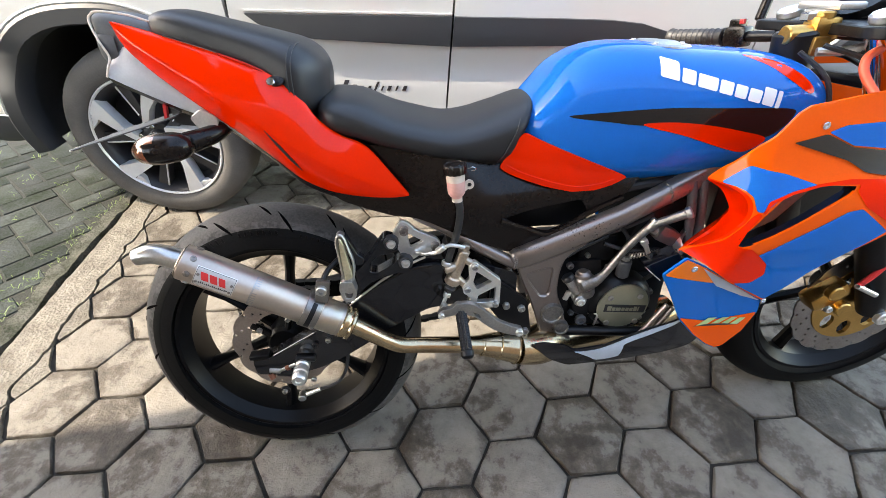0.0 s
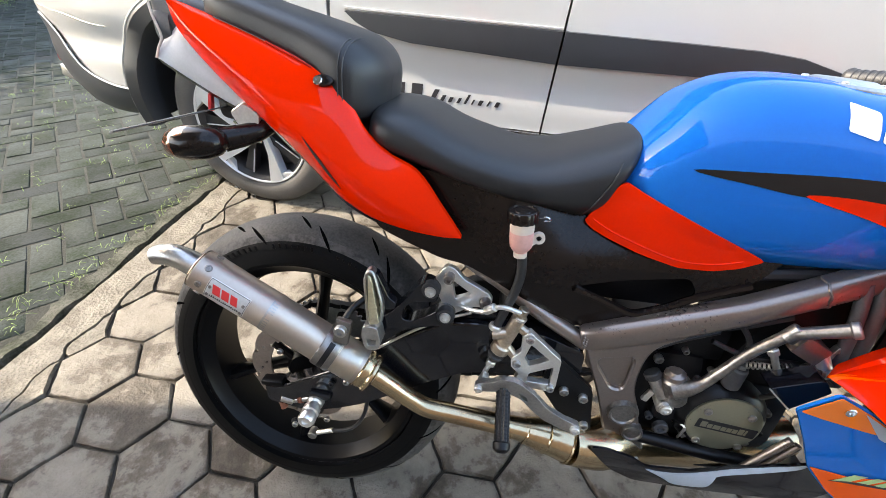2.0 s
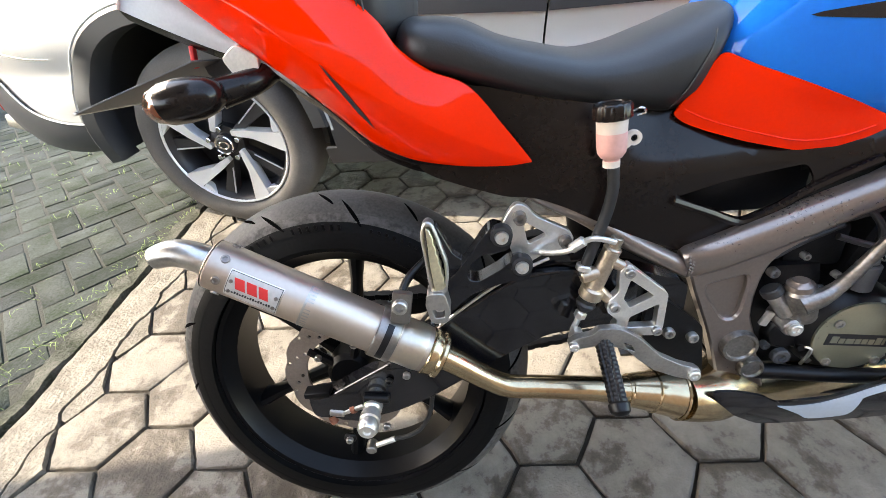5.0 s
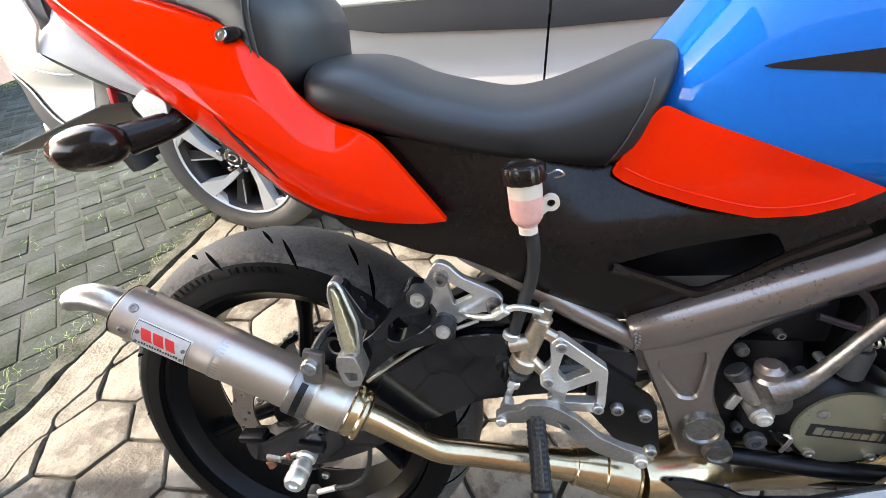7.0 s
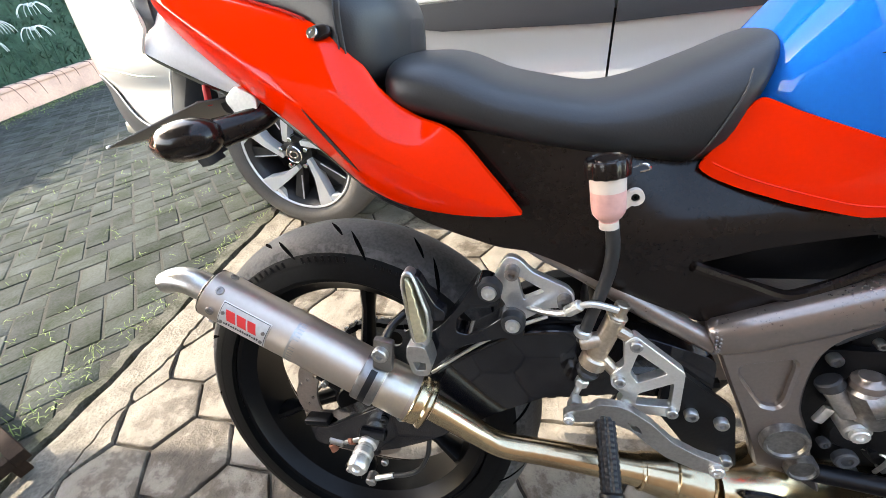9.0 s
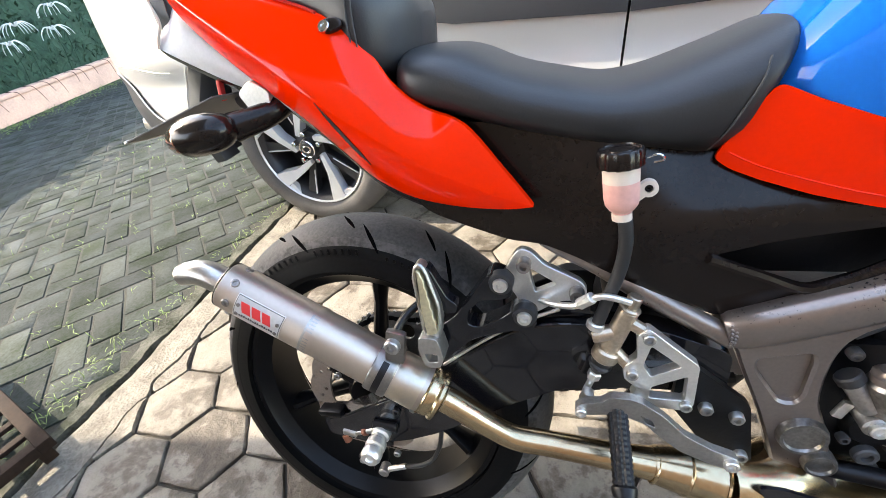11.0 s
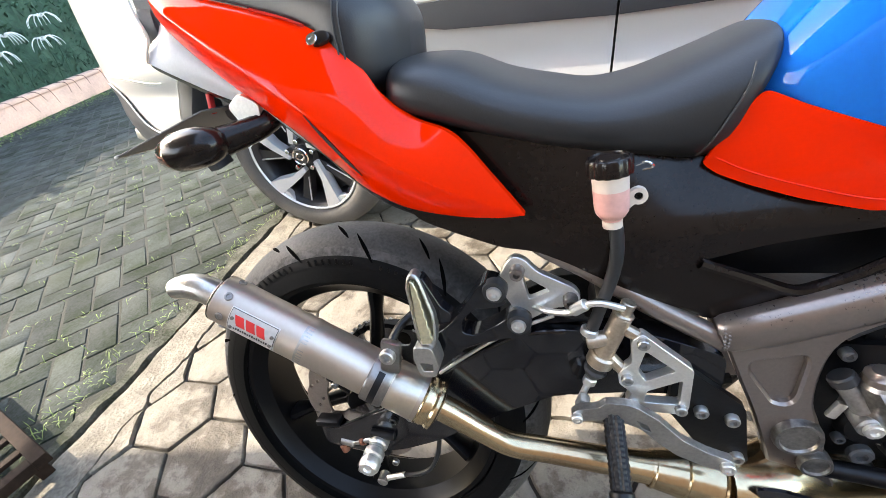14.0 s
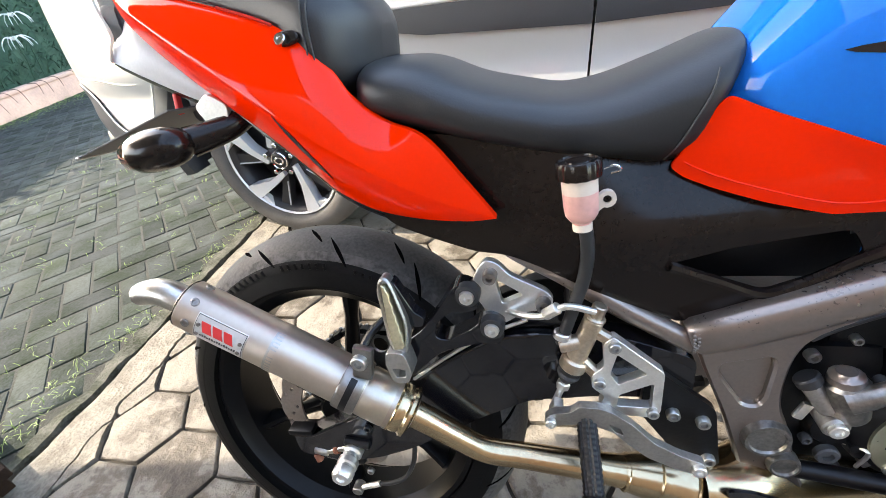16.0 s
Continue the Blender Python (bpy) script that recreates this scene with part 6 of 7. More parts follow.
for x, w, h in ((-0.038, 0.009, 0.011), (-0.0275, 0.007, 0.008), (-0.0190, 0.0105, 0.008), (-0.007, 0.007, 0.008), (0.0015, 0.007, 0.008), (0.010, 0.007, 0.008), (0.0185, 0.0075, 0.011), (0.0275, 0.003, 0.011)):
    part("badge_mark", rbox((w, h, 0.0008), label_m @ Matrix.Translation((x + w / 2, -0.0055 + h / 2, 0.0056)), 0), M["olive"], cover_ob)
for k in range(7):
    a = radians(200 + 24 * k)
    part("case_lug", rbox((0.012, 0.008, 0.010), Matrix.Translation((0.701 + 0.061 * math.cos(a), -0.101, 0.373 + 0.061 * math.sin(a))) @ Matrix.Rotation(-a, 4, "Y"), 0.002), M["alu_dull"] if k % 2 else M["engine"], engine)

# kick lever
kick = tube([(0.600, -0.130, 0.446), (0.616, -0.133, 0.456), (0.632, -0.133, 0.470), (0.650, -0.132, 0.497), (0.672, -0.132, 0.533), (0.705, -0.134, 0.573)], [0.013, 0.011, 0.0078, 0.007, 0.007, 0.0078], 14, 5)
kicker = part("kick_lever", kick, M["kick"], bike, "folding worn grey kick lever")
part("kick_joint", bar((0.700, -0.134, 0.564), (0.711, -0.136, 0.583), 0.0095, 14), M["kick"], kicker)
part("kick_pedal", tube([(0.703, -0.135, 0.573), (0.726, -0.148, 0.590), (0.749, -0.160, 0.607)], [0.008, 0.0078, 0.0088], 16, 4), M["kick"], kicker, "worn folding kick pedal")
part("pedal_end", bar((0.745, -0.158, 0.604), (0.752, -0.162, 0.609), 0.0105, 16), M["alu_dull"], kicker)
part("kick_hub", lathe([(0, 0), (0.017, 0), (0.019, 0.004), (0.019, 0.040), (0.016, 0.044), (0, 0.044)], 24, None, Matrix.Translation((0.611, -0.118, 0.418)) @ Matrix.Rotation(radians(-10), 4, "Y")), M["kick"], kicker, "cast kick lever boss")
part("hub_nut", lathe([(0, 0.012), (0.0085, 0.012), (0.0105, 0.009), (0.0145, 0.007), (0.0155, 0.0)], 14, None, Matrix.Translation((0.602, -0.118, 0.461)) @ Matrix.Rotation(radians(-10), 4, "Y")), M["frame"], kicker)
part("clevis", bar((0.598, -0.095, 0.413), (0.598, -0.134, 0.411), 0.0125, 18), M["alu_dull"], kicker)
part("hub_bolt", hexbolt((0.598, -0.134, 0.411), (0, -1, 0), 0.0085, 0.005), M["alu"], kicker)
part("clevis_arm", bar((0.575, -0.112, 0.452), (0.594, -0.122, 0.424), 0.0095, 16), M["alu_dull"], kicker)
part("clevis_collar", bar((0.572, -0.110, 0.458), (0.578, -0.113, 0.449), 0.0125, 14), M["hose"], kicker)
part("clevis_tab", rbox((0.010, 0.006, 0.022), Matrix.Translation((0.578, -0.112, 0.412)) @ Matrix.Rotation(radians(20), 4, "Y"), 0.002), M["alu"], kicker)
for u, v, w, r, mt in ((0.621, -0.096, 0.336, 0.012, "matt_plastic"), (0.583, -0.09, 0.470, 0.007, "alu_dull"), (0.600, -0.09, 0.352, 0.006, "matt_plastic"), (0.648, -0.09, 0.440, 0.006, "matt_plastic"), (0.762, -0.09, 0.395, 0.006, "alu_dull"), (0.757, -0.09, 0.345, 0.006, "alu_dull"), (0.640, -0.086, 0.305, 0.006, "alu_dull"), (0.615, -0.09, 0.492, 0.005, "alu_dull"), (0.66, -0.09, 0.462, 0.005, "alu_dull")):
    part("case_bolt", hexbolt((u, v, w), (0, -1, 0), r, 0.009), M[mt], engine)
for k in range(2):
    part("shift_rod", bar((0.733 + 0.020 * k, -0.138, 0.316 - 0.006 * k), (0.776 + 0.013 * k, -0.138, 0.392 - 0.008 * k), 0.0058, 14), M["frame"], bike)

# carburettor, hoses and cables between frame and fairing
carb = rbox((0.075, 0.05, 0.06), Matrix.Translation((0.645, -0.045, 0.490)), 0.008)
part("carburettor", carb, M["engine"], bike, "sooty dark carburettor body")
part("carburettor_top", bar((0.692, -0.095, 0.440), (0.692, -0.097, 0.478), 0.013, 18), M["matt_plastic"], bike)
part("cap_nut", bar((0.692, -0.097, 0.478), (0.692, -0.097, 0.486), 0.009, 6), M["alu_dull"], bike)
part("valve_block", rbox((0.042, 0.03, 0.030), Matrix.Translation((0.752, -0.105, 0.537)) @ Matrix.Rotation(radians(28), 4, "Y"), 0.004), M["frame"], bike, "grey valve block")
part("valve_pipe", bar((0.770, -0.11, 0.532), (0.780, -0.115, 0.512), 0.009, 14), M["alu"], bike)
part("valve_stub", bar((0.727, -0.105, 0.548), (0.742, -0.108, 0.537), 0.008, 12), M["alu_dull"], bike)
bk = rounded([(0.782, 0.498), (0.806, 0.502), (0.806, 0.542), (0.790, 0.542), (0.786, 0.530)], 0.004)
part("coil_bracket", plate(bk, -0.108, -0.098, [rounded([(0.788, 0.505), (0.800, 0.507), (0.800, 0.532), (0.791, 0.532)], 0.003)], bevel=0.001), M["alu_dull"], bike, "bare metal bracket")
part("cable_adjuster", bar((0.706, -0.112, 0.537), (0.735, -0.115, 0.480), 0.0048, 12), M["alu"], bike, "bright cable adjuster")
part("adjuster_nut", bar((0.709, -0.112, 0.530), (0.714, -0.113, 0.521), 0.0078, 6), M["alu"], bike)
union = bar((0.758, -0.112, 0.502), (0.792, -0.112, 0.500), 0.0078, 16)
part("hose_union", union, M["alu_dull"], bike)
for k in range(3):
    part("union_ring", bar((0.762 + 0.011 * k, -0.112, 0.502), (0.767 + 0.011 * k, -0.112, 0.5018), 0.0096, 16), M["alu"] if k != 1 else M["hose"], bike)
spring = bmesh.new()
for i in range(10):
    lathe([(0.0045, -0.0014), (0.0062, 0), (0.0045, 0.0014)], 12, spring, Matrix.Translation((0.694 + 0.0058 * i, -0.108, 0.493 + 0.0006 * i)) @ Matrix.Rotation(radians(90), 4, "Y"))
part("cable_spring", spring, M["alu_dull"], bike)
for u in (0.786, 0.806):
    part("radiator_pipe", tube([(u - 0.004, -0.10, 0.64), (u + 0.006, -0.105, 0.58), (u + 0.020, -0.10, 0.50)], 0.0085, 12, 4), M["matt_plastic"], bike)
for a, b, c, r in (((0.60, -0.06, 0.515), (0.66, -0.09, 0.540), (0.73, -0.09, 0.57), 0.005), ((0.64, -0.10, 0.52), (0.69, -0.105, 0.505), (0.76, -0.10, 0.50), 0.004), ((0.66, -0.09, 0.56), (0.685, -0.10, 0.53), (0.690, -0.10, 0.49), 0.004), ((0.60, -0.06, 0.60), (0.70, -0.075, 0.625), (0.80, -0.06, 0.63), 0.009), ((0.735, -0.115, 0.480), (0.742, -0.115, 0.455), (0.738, -0.10, 0.43), 0.004), ((0.792, -0.112, 0.50), (0.81, -0.11, 0.485), (0.82, -0.08, 0.46), 0.007), ((0.57, -0.105, 0.50), (0.60, -0.10, 0.515), (0.65, -0.09, 0.53), 0.004), ((0.64, -0.09, 0.345), (0.65, -0.11, 0.355), (0.652, -0.10, 0.32), 0.0022)):
    part("engine_hose", tube([a, b, c], r, 10, 5), M["hose"] if r > 0.003 else M["alu"], bike)
part("radiator", rbox((0.045, 0.26, 0.24), Matrix.Translation((0.97, 0.0, 0.56)) @ Matrix.Rotation(radians(-18), 4, "Y"), 0.008), M["engine"], bike, "black radiator core")
for k in range(22):
    part("radiator_fin", rbox((0.002, 0.012, 0.15), Matrix.Translation((0.858 + 0.0042 * k, -0.160, 0.600 + 0.0021 * k)) @ Matrix.Rotation(radians(38), 4, "Y"), 0), M["alu_dull"], bike)

# belly pan
belly = [(0.505, 0.324), (0.547, 0.276), (0.593, 0.244), (0.698, 0.255), (0.84, 0.286), (0.862, 0.310), (0.845, 0.366), (0.803, 0.366), (0.715, 0.336), (0.650, 0.306), (0.593, 0.302), (0.574, 0.316), (0.530, 0.327)]
bsurf = lambda u, w: -0.152 + 0.9 * max(0, 0.30 - w) ** 1.4 - 0.012 * max(0, (u - 0.6)) + 0.12 * max(0, u - 0.79)
pan = None
for s in (1, -1):
    o = sheet(rounded(belly, 0.010), bsurf, 0.004, 0.014)
    ob = part("belly_pan", o if s == 1 else mirrored(o), M["gloss_black"], bike, "gloss black belly pan with a silver stripe")
    pan = pan or ob
decal("silver_stripe", [(0.596, 0.297), (0.616, 0.2965), (0.648, 0.3015), (0.682, 0.316), (0.714, 0.332), (0.794, 0.362), (0.797, 0.356), (0.750, 0.333), (0.702, 0.312), (0.696, 0.300), (0.695, 0.278), (0.685, 0.268), (0.650, 0.262), (0.630, 0.276), (0.608, 0.290)], bsurf, M["silver_stripe"], pan, "pale silver stripe", 0.001, 0.012, 3)
part("pan_bottom", rbox((0.30, 0.20, 0.006), Matrix.Translation((0.73, 0, 0.262)), 0.002), M["engine"], bike)

# fairing
F_TAB = [(0.29, -0.144), (0.393, -0.168), (0.463, -0.193), (0.523, -0.208), (0.563, -0.219), (0.613, -0.225), (0.653, -0.223), (0.693, -0.209), (0.743, -0.198), (0.843, -0.173)]
ease = lambda x: (lambda c: c * c * (3 - 2 * c))(min(1.0, max(0.0, x)))


def fsurf(u, w):
    return interp(F_TAB, w) + 0.05 * ease((0.823 - u) / 0.07) * ease((w - 0.50) / 0.05) + 0.5 * max(0, u - 1.01) ** 2


upper = [(0.758, 0.671), (0.784, 0.699), (0.806, 0.730), (0.831, 0.753), (0.852, 0.775), (0.868, 0.784), (0.969, 0.799), (1.13, 0.82), (1.28, 0.79), (1.33, 0.70), (1.26, 0.62), (1.15, 0.600), (1.059, 0.578), (1.015, 0.542), (0.974, 0.496), (0.946, 0.455), (0.933, 0.421), (0.833, 0.484), (0.782, 0.521), (0.744, 0.539)]
lip_outer = [(0.744, 0.539), (0.770, 0.549), (0.791, 0.575), (0.801, 0.600), (0.808, 0.625), (0.804, 0.650), (0.788, 0.664), (0.758, 0.671)]
lip_inner = [(0.757, 0.524), (0.779, 0.546), (0.807, 0.571), (0.818, 0.588), (0.826, 0.603), (0.815, 0.624), (0.798, 0.644), (0.770, 0.661)]
smooth2 = lambda pts, n=5: [(p.x, p.y) for p in smooth_line([Vector((*p, 0)) for p in pts], n)]
scoop = [(0.805, 0.572), (0.807, 0.586), (0.814, 0.603), (0.825, 0.625), (0.849, 0.655), (0.878, 0.667), (0.921, 0.670), (0.966, 0.667), (0.960, 0.657), (0.930, 0.638), (0.894, 0.611), (0.858, 0.587), (0.827, 0.571), (0.812, 0.567)]
fair = None
for s in (1, -1):
    o = holed_sheet(upper[:-1] + smooth2(lip_outer)[:-1], [rounded(scoop, 0.004, 2)], fsurf, 0.004)
    ob = part("side_fairing", o if s == 1 else mirrored(o), M["orange"], bike, "orange-red and blue side fairing with an air scoop")
    fair = fair or ob
lower_f = [(0.704, 0.508), (0.736, 0.544), (0.782, 0.519), (0.858, 0.467), (0.943, 0.412), (0.956, 0.375), (0.948, 0.319), (0.925, 0.274), (0.909, 0.269), (0.878, 0.288), (0.837, 0.325), (0.789, 0.375), (0.748, 0.442), (0.722, 0.482)]
lsurf = lambda u, w: -0.200 + 0.19 * (0.513 - w) + 0.06 * (u - 0.70)
lf = None
for s in (1, -1):
    o = sheet(rounded(lower_f, 0.006), lsurf, 0.004, 0.014)
    ob = part("lower_fairing", o if s == 1 else mirrored(o), M["blue"], bike, "blue and red lower fairing panel")
    lf = lf or ob
poly = lambda pts: rounded(pts, 0.004)
def flat_decal(name, pts, surf, material, parent, label="", lift=0.0008):
    return part(name, sheet(poly(pts), surf, 0.0007, 0.007, lift + 0.0012), material, parent, label)


flat_decal("amber_flash", [(0.708, 0.508), (0.737, 0.541), (0.784, 0.515), (0.855, 0.468), (0.799, 0.480), (0.737, 0.498)], lsurf, M["amber"], lf, "amber orange flash")
flat_decal("silver_flash", [(0.776, 0.517), (0.859, 0.465), (0.939, 0.413), (0.889, 0.434), (0.821, 0.469)], lsurf, M["silver_stripe"], lf, "pale silver flash", 0.0018)
flat_decal("red_flash", [(0.784, 0.385), (0.849, 0.367), (0.952, 0.377), (0.947, 0.321), (0.924, 0.276), (0.908, 0.272), (0.878, 0.291), (0.836, 0.328)], lsurf, M["orange"], lf, "orange-red tip")
model = bmesh.new()
for pts in ([(0.830, 0.356), (0.848, 0.377), (0.866, 0.375), (0.853, 0.359)], [(0.862, 0.358), (0.880, 0.374), (0.894, 0.372), (0.878, 0.356)], [(0.886, 0.355), (0.901, 0.371), (0.914, 0.369), (0.901, 0.352)], [(0.908, 0.350), (0.920, 0.367), (0.934, 0.364), (0.924, 0.347)]):
    sheet(pts, lsurf, 0.0006, 0.02, 0.003, model)
part("model_mark", model, M["decal_green"], lf, "pale green model mark as plain shapes")
part("mark_shadow", sheet([(0.826, 0.3545), (0.926, 0.3445), (0.930, 0.349), (0.90, 0.3515), (0.86, 0.3565), (0.832, 0.3585)], lsurf, 0.0006, 0.03, 0.0025), M["ink"], lf)
flat_decal("blue_flash", [(0.772, 0.668), (0.799, 0.700), (0.846, 0.690), (0.903, 0.671), (0.876, 0.668), (0.846, 0.659), (0.820, 0.634), (0.811, 0.634), (0.807, 0.653), (0.793, 0.6655)], fsurf, M["blue"], fair, "blue flash above the scoop")
flat_decal("blue_upper", [(0.901, 0.747), (0.927, 0.756), (0.987, 0.759), (1.10, 0.755), (1.09, 0.715), (0.999, 0.721), (0.944, 0.727)], fsurf, M["blue"], fair, "blue upper flash")
flat_decal("black_flash", [(0.848, 0.734), (0.899, 0.745), (0.944, 0.725), (1.001, 0.718), (1.07, 0.71), (1.07, 0.67), (1.011, 0.681), (0.974, 0.687), (0.942, 0.705)], fsurf, M["gloss_black"], fair, "black angular flash", 0.0014)
flat_decal("red_wing", [(0.749, 0.5385), (0.770, 0.547), (0.791, 0.573), (0.801, 0.600), (0.808, 0.625), (0.813, 0.633), (0.819, 0.630), (0.811, 0.606), (0.804, 0.586), (0.803, 0.568), (0.829, 0.565), (0.850, 0.549), (0.876, 0.527), (0.886, 0.502), (0.870, 0.482), (0.838, 0.483), (0.782, 0.523)], fsurf, M["red"], fair, "red wing below the intake", 0.0022)
flat_decal("red_rear", [(0.905, 0.672), (0.958, 0.678), (1.02, 0.676), (1.06, 0.64), (1.05, 0.60), (0.990, 0.634), (0.966, 0.660), (0.97, 0.670)], fsurf, M["red"], fair, "red flash ahead of the scoop")
flat_decal("blue_lower", [(0.843, 0.4795), (0.843, 0.520), (0.851, 0.549), (0.891, 0.579), (0.963, 0.627), (0.985, 0.631), (1.053, 0.586), (1.012, 0.544), (0.971, 0.498), (0.931, 0.427)], fsurf, M["blue"], fair, "blue lower flash")
flat_decal("pink_line", [(0.819, 0.632), (0.823, 0.651), (0.858, 0.6645), (0.903, 0.674), (0.957, 0.679), (0.958, 0.674), (0.903, 0.670), (0.858, 0.660), (0.828, 0.647), (0.823, 0.632)], fsurf, M["red"], fair, "thin red line along the scoop edge", 0.002)
ro = [Vector((u, fsurf(u, w), w)) for u, w in smooth2(lip_outer)]
ri = [Vector((u, -0.150, w)) for u, w in smooth2(lip_inner)]
lip = bridge(bmesh.new(), [[p + Vector((0, 0.0005, 0)) for p in ro], [p.lerp(q, 0.12) + Vector((-0.004, -0.001, 0)) for p, q in zip(ro, ri)], [p.lerp(q, 0.45) + Vector((0.004, 0.004, 0)) for p, q in zip(ro, ri)], [p.lerp(q, 0.8) + Vector((0.006, 0.002, 0)) for p, q in zip(ro, ri)], ri, [q + Vector((0.03, 0.03, 0)) for q in ri]], False)
part("intake_lip", lip, M["red"], fair, "glossy red inner lip of the intake")
sc = [Vector((p[0], fsurf(p[0], p[1]), p[1])) for p in rounded(scoop, 0.004, 2)]
mid = sum(sc, Vector()) / len(sc)
lip = bridge(bmesh.new(), [[p + Vector((0, 0.001, 0)) for p in sc], [p.lerp(mid, 0.06) + Vector((0.004, 0.018, 0)) for p in sc]], True, False)
part("scoop_lip", lip, M["gloss_black"], fair)
part("inner_shell", rbox((0.30, 0.006, 0.26), Matrix.Translation((0.985, -0.10, 0.60)), 0.002), M["engine"], fair)
for u, w, sf in ((0.892, 0.757, fsurf), (0.946, 0.411, lsurf), (0.758, 0.518, lsurf)):
    part("fairing_screw", hexbolt((u, sf(u, w) - 0.001, w), (0, -1, 0), 0.006, 0.004), M["chrome"], fair)
cv = [(0.695, 0.501), (0.730, 0.471), (0.766, 0.508), (0.752, 0.526), (0.732, 0.518)]
part("engine_side_cover", plate(rounded(cv, 0.003), -0.160, -0.130, bevel=0.0012), M["gloss_black"], bike, "gloss black cover behind the fairing")
part("cover_edge", tube([(0.694, -0.161, 0.502), (0.706, -0.1615, 0.491), (0.729, -0.162, 0.471)], 0.0012, 6, 2), M["alu"], bike)

# front wheel, fork and brake
fw = bmesh.new()
lathe([(0.222, 0.046), (0.226, 0.050), (0.218, 0.050), (0.208, 0.040), (0.198, 0.028), (0.196, 0.0), (0.198, -0.028), (0.208, -0.040), (0.218, -0.050), (0.226, -0.050), (0.222, -0.046), (0.206, -0.02), (0.206, 0.02)], 64, fw, closed=True)
lathe([(0, 0.04), (0.026, 0.04), (0.03, 0.0), (0.026, -0.04), (0, -0.04)], 24, fw)
front_wheel = part("front_wheel", fw, M["rim_black"], bike, "black alloy front wheel", at(FRONT_U, 0, 0.300))
for k in range(6):
    a = radians(60 * k + 8)
    d, s = Vector((math.cos(a), math.sin(a), 0)), Vector((-math.sin(a), math.cos(a), 0))
    part("spoke", bridge(bmesh.new(), [[d * r + s * (wd * math.cos(q)) + Vector((0, 0, th * math.sin(q))) for q in (2 * math.pi * j / 8 for j in range(8))] for r, wd, th in ((0.024, 0.014, 0.016), (0.1, 0.010, 0.012), (0.2, 0.013, 0.018))]), M["rim_black"], front_wheel)
part("tyre", lathe(tyre_profile(0.300, 0.058, 0.220, 0.052), 96), M["rubber"], front_wheel, "black front tyre")
part("brake_disc", petal_disc(0.105, 0.150, 18, 0.004, 3), M["disc"], front_wheel, "drilled front brake disc", Matrix.Translation((0, 0, 0.062)))
carr_out = [(0.104 * math.cos(2 * math.pi * i / 48), 0.104 * math.sin(2 * math.pi * i / 48)) for i in range(48)]
wins = [[(0.074 * math.cos(a0) + 0.021 * math.cos(q + a0) * 0.8, 0.074 * math.sin(a0) + 0.021 * math.sin(q + a0)) for q in (2 * math.pi * i / 8 for i in range(8))] for a0 in (2 * math.pi * k / 8 for k in range(8))]
part("disc_carrier", plate(carr_out, 0.058, 0.066, wins, place=lambda u, v, w: Vector((u, w, v))), M["gold"], front_wheel, "gold disc carrier")
for s in (-1, 1):
    fork = tube([(1.30, s * 0.095, 0.30), (1.275, s * 0.095, 0.36), (1.19, s * 0.095, 0.53)], [0.024, 0.029, 0.030], 20, 4)
    part("fork_leg", fork, M["engine"], bike, "black front fork leg")
part("fork_tube", tube([(1.19, -0.095, 0.53), (1.03, -0.095, 0.87)], 0.0235, 20, 1), M["chrome"], bike)
part("fork_tube", tube([(1.19, 0.095, 0.53), (1.03, 0.095, 0.87)], 0.0235, 20, 1), M["chrome"], bike)
part("axle_nut", hexbolt((FRONT_U, -0.118, 0.300), (0, -1, 0), 0.016, 0.012), M["alu"], bike)
calf = rbox((0.085, 0.045, 0.04), Matrix.Translation((1.185, -0.078, 0.345)) @ Matrix.Rotation(radians(-35), 4, "Y"), 0.012)
bar((1.17, -0.10, 0.37), (1.17, -0.118, 0.37), 0.017, 18, calf)
bar((1.205, -0.10, 0.325), (1.205, -0.118, 0.325), 0.017, 18, calf)
calob = part("front_caliper", calf, M["gold"], bike, "gold front brake caliper")
part("caliper_pin", bar((1.20, -0.12, 0.392), (1.255, -0.12, 0.365), 0.006, 12), M["alu"], calob)
part("caliper_bolt", hexbolt((1.16, -0.118, 0.335), (0, -1, 0), 0.008, 0.008), M["alu"], calob)
part("caliper_line", tube([(1.205, -0.118, 0.392), (1.225, -0.12, 0.42), (1.245, -0.118, 0.455), (1.26, -0.11, 0.50)], 0.006, 10), M["decal_red"], calob, "dark red brake line")
part("front_mudguard", sheet([(1.18, 0.56), (1.24, 0.60), (1.34, 0.625), (1.44, 0.60), (1.50, 0.55), (1.47, 0.53), (1.40, 0.57), (1.32, 0.585), (1.24, 0.565)], lambda u, w: -0.06 + 1.2 * max(0, w - 0.58), 0.004, 0.02), M["blue"], bike)

# cockpit
tc = rounded([(0.93, -0.12), (0.96, -0.15), (1.05, -0.14), (1.09, -0.10), (1.10, 0.0), (1.09, 0.10), (1.05, 0.14), (0.96, 0.15), (0.93, 0.12), (0.955, 0.05), (0.955, -0.05)], 0.02)
tri_holes = [[(1.03 + 0.012 * math.cos(q), y + 0.022 * math.sin(q)) for q in (2 * math.pi * i / 14 for i in range(14))] for y in (-0.045, 0.045)]
clampb = plate(tc, 0.868, 0.885, tri_holes, place=lambda u, v, w: Vector((u, w, v + 0.02 * (u - 1.0))), bevel=0.003)
part("triple_clamp", clampb, M["engine"], bike, "black top triple clamp", Matrix.Translation((0.045, 0, -0.004)))
for s in (-1, 1):
    part("fork_cap", bar((1.025, s * 0.095, 0.885), (1.02, s * 0.095, 0.900), 0.022, 20), M["alu"], bike)
part("steering_nut", bar((0.985, 0, 0.884), (0.983, 0, 0.898), 0.017, 6), M["chrome"], bike)
dash = bmesh.new()
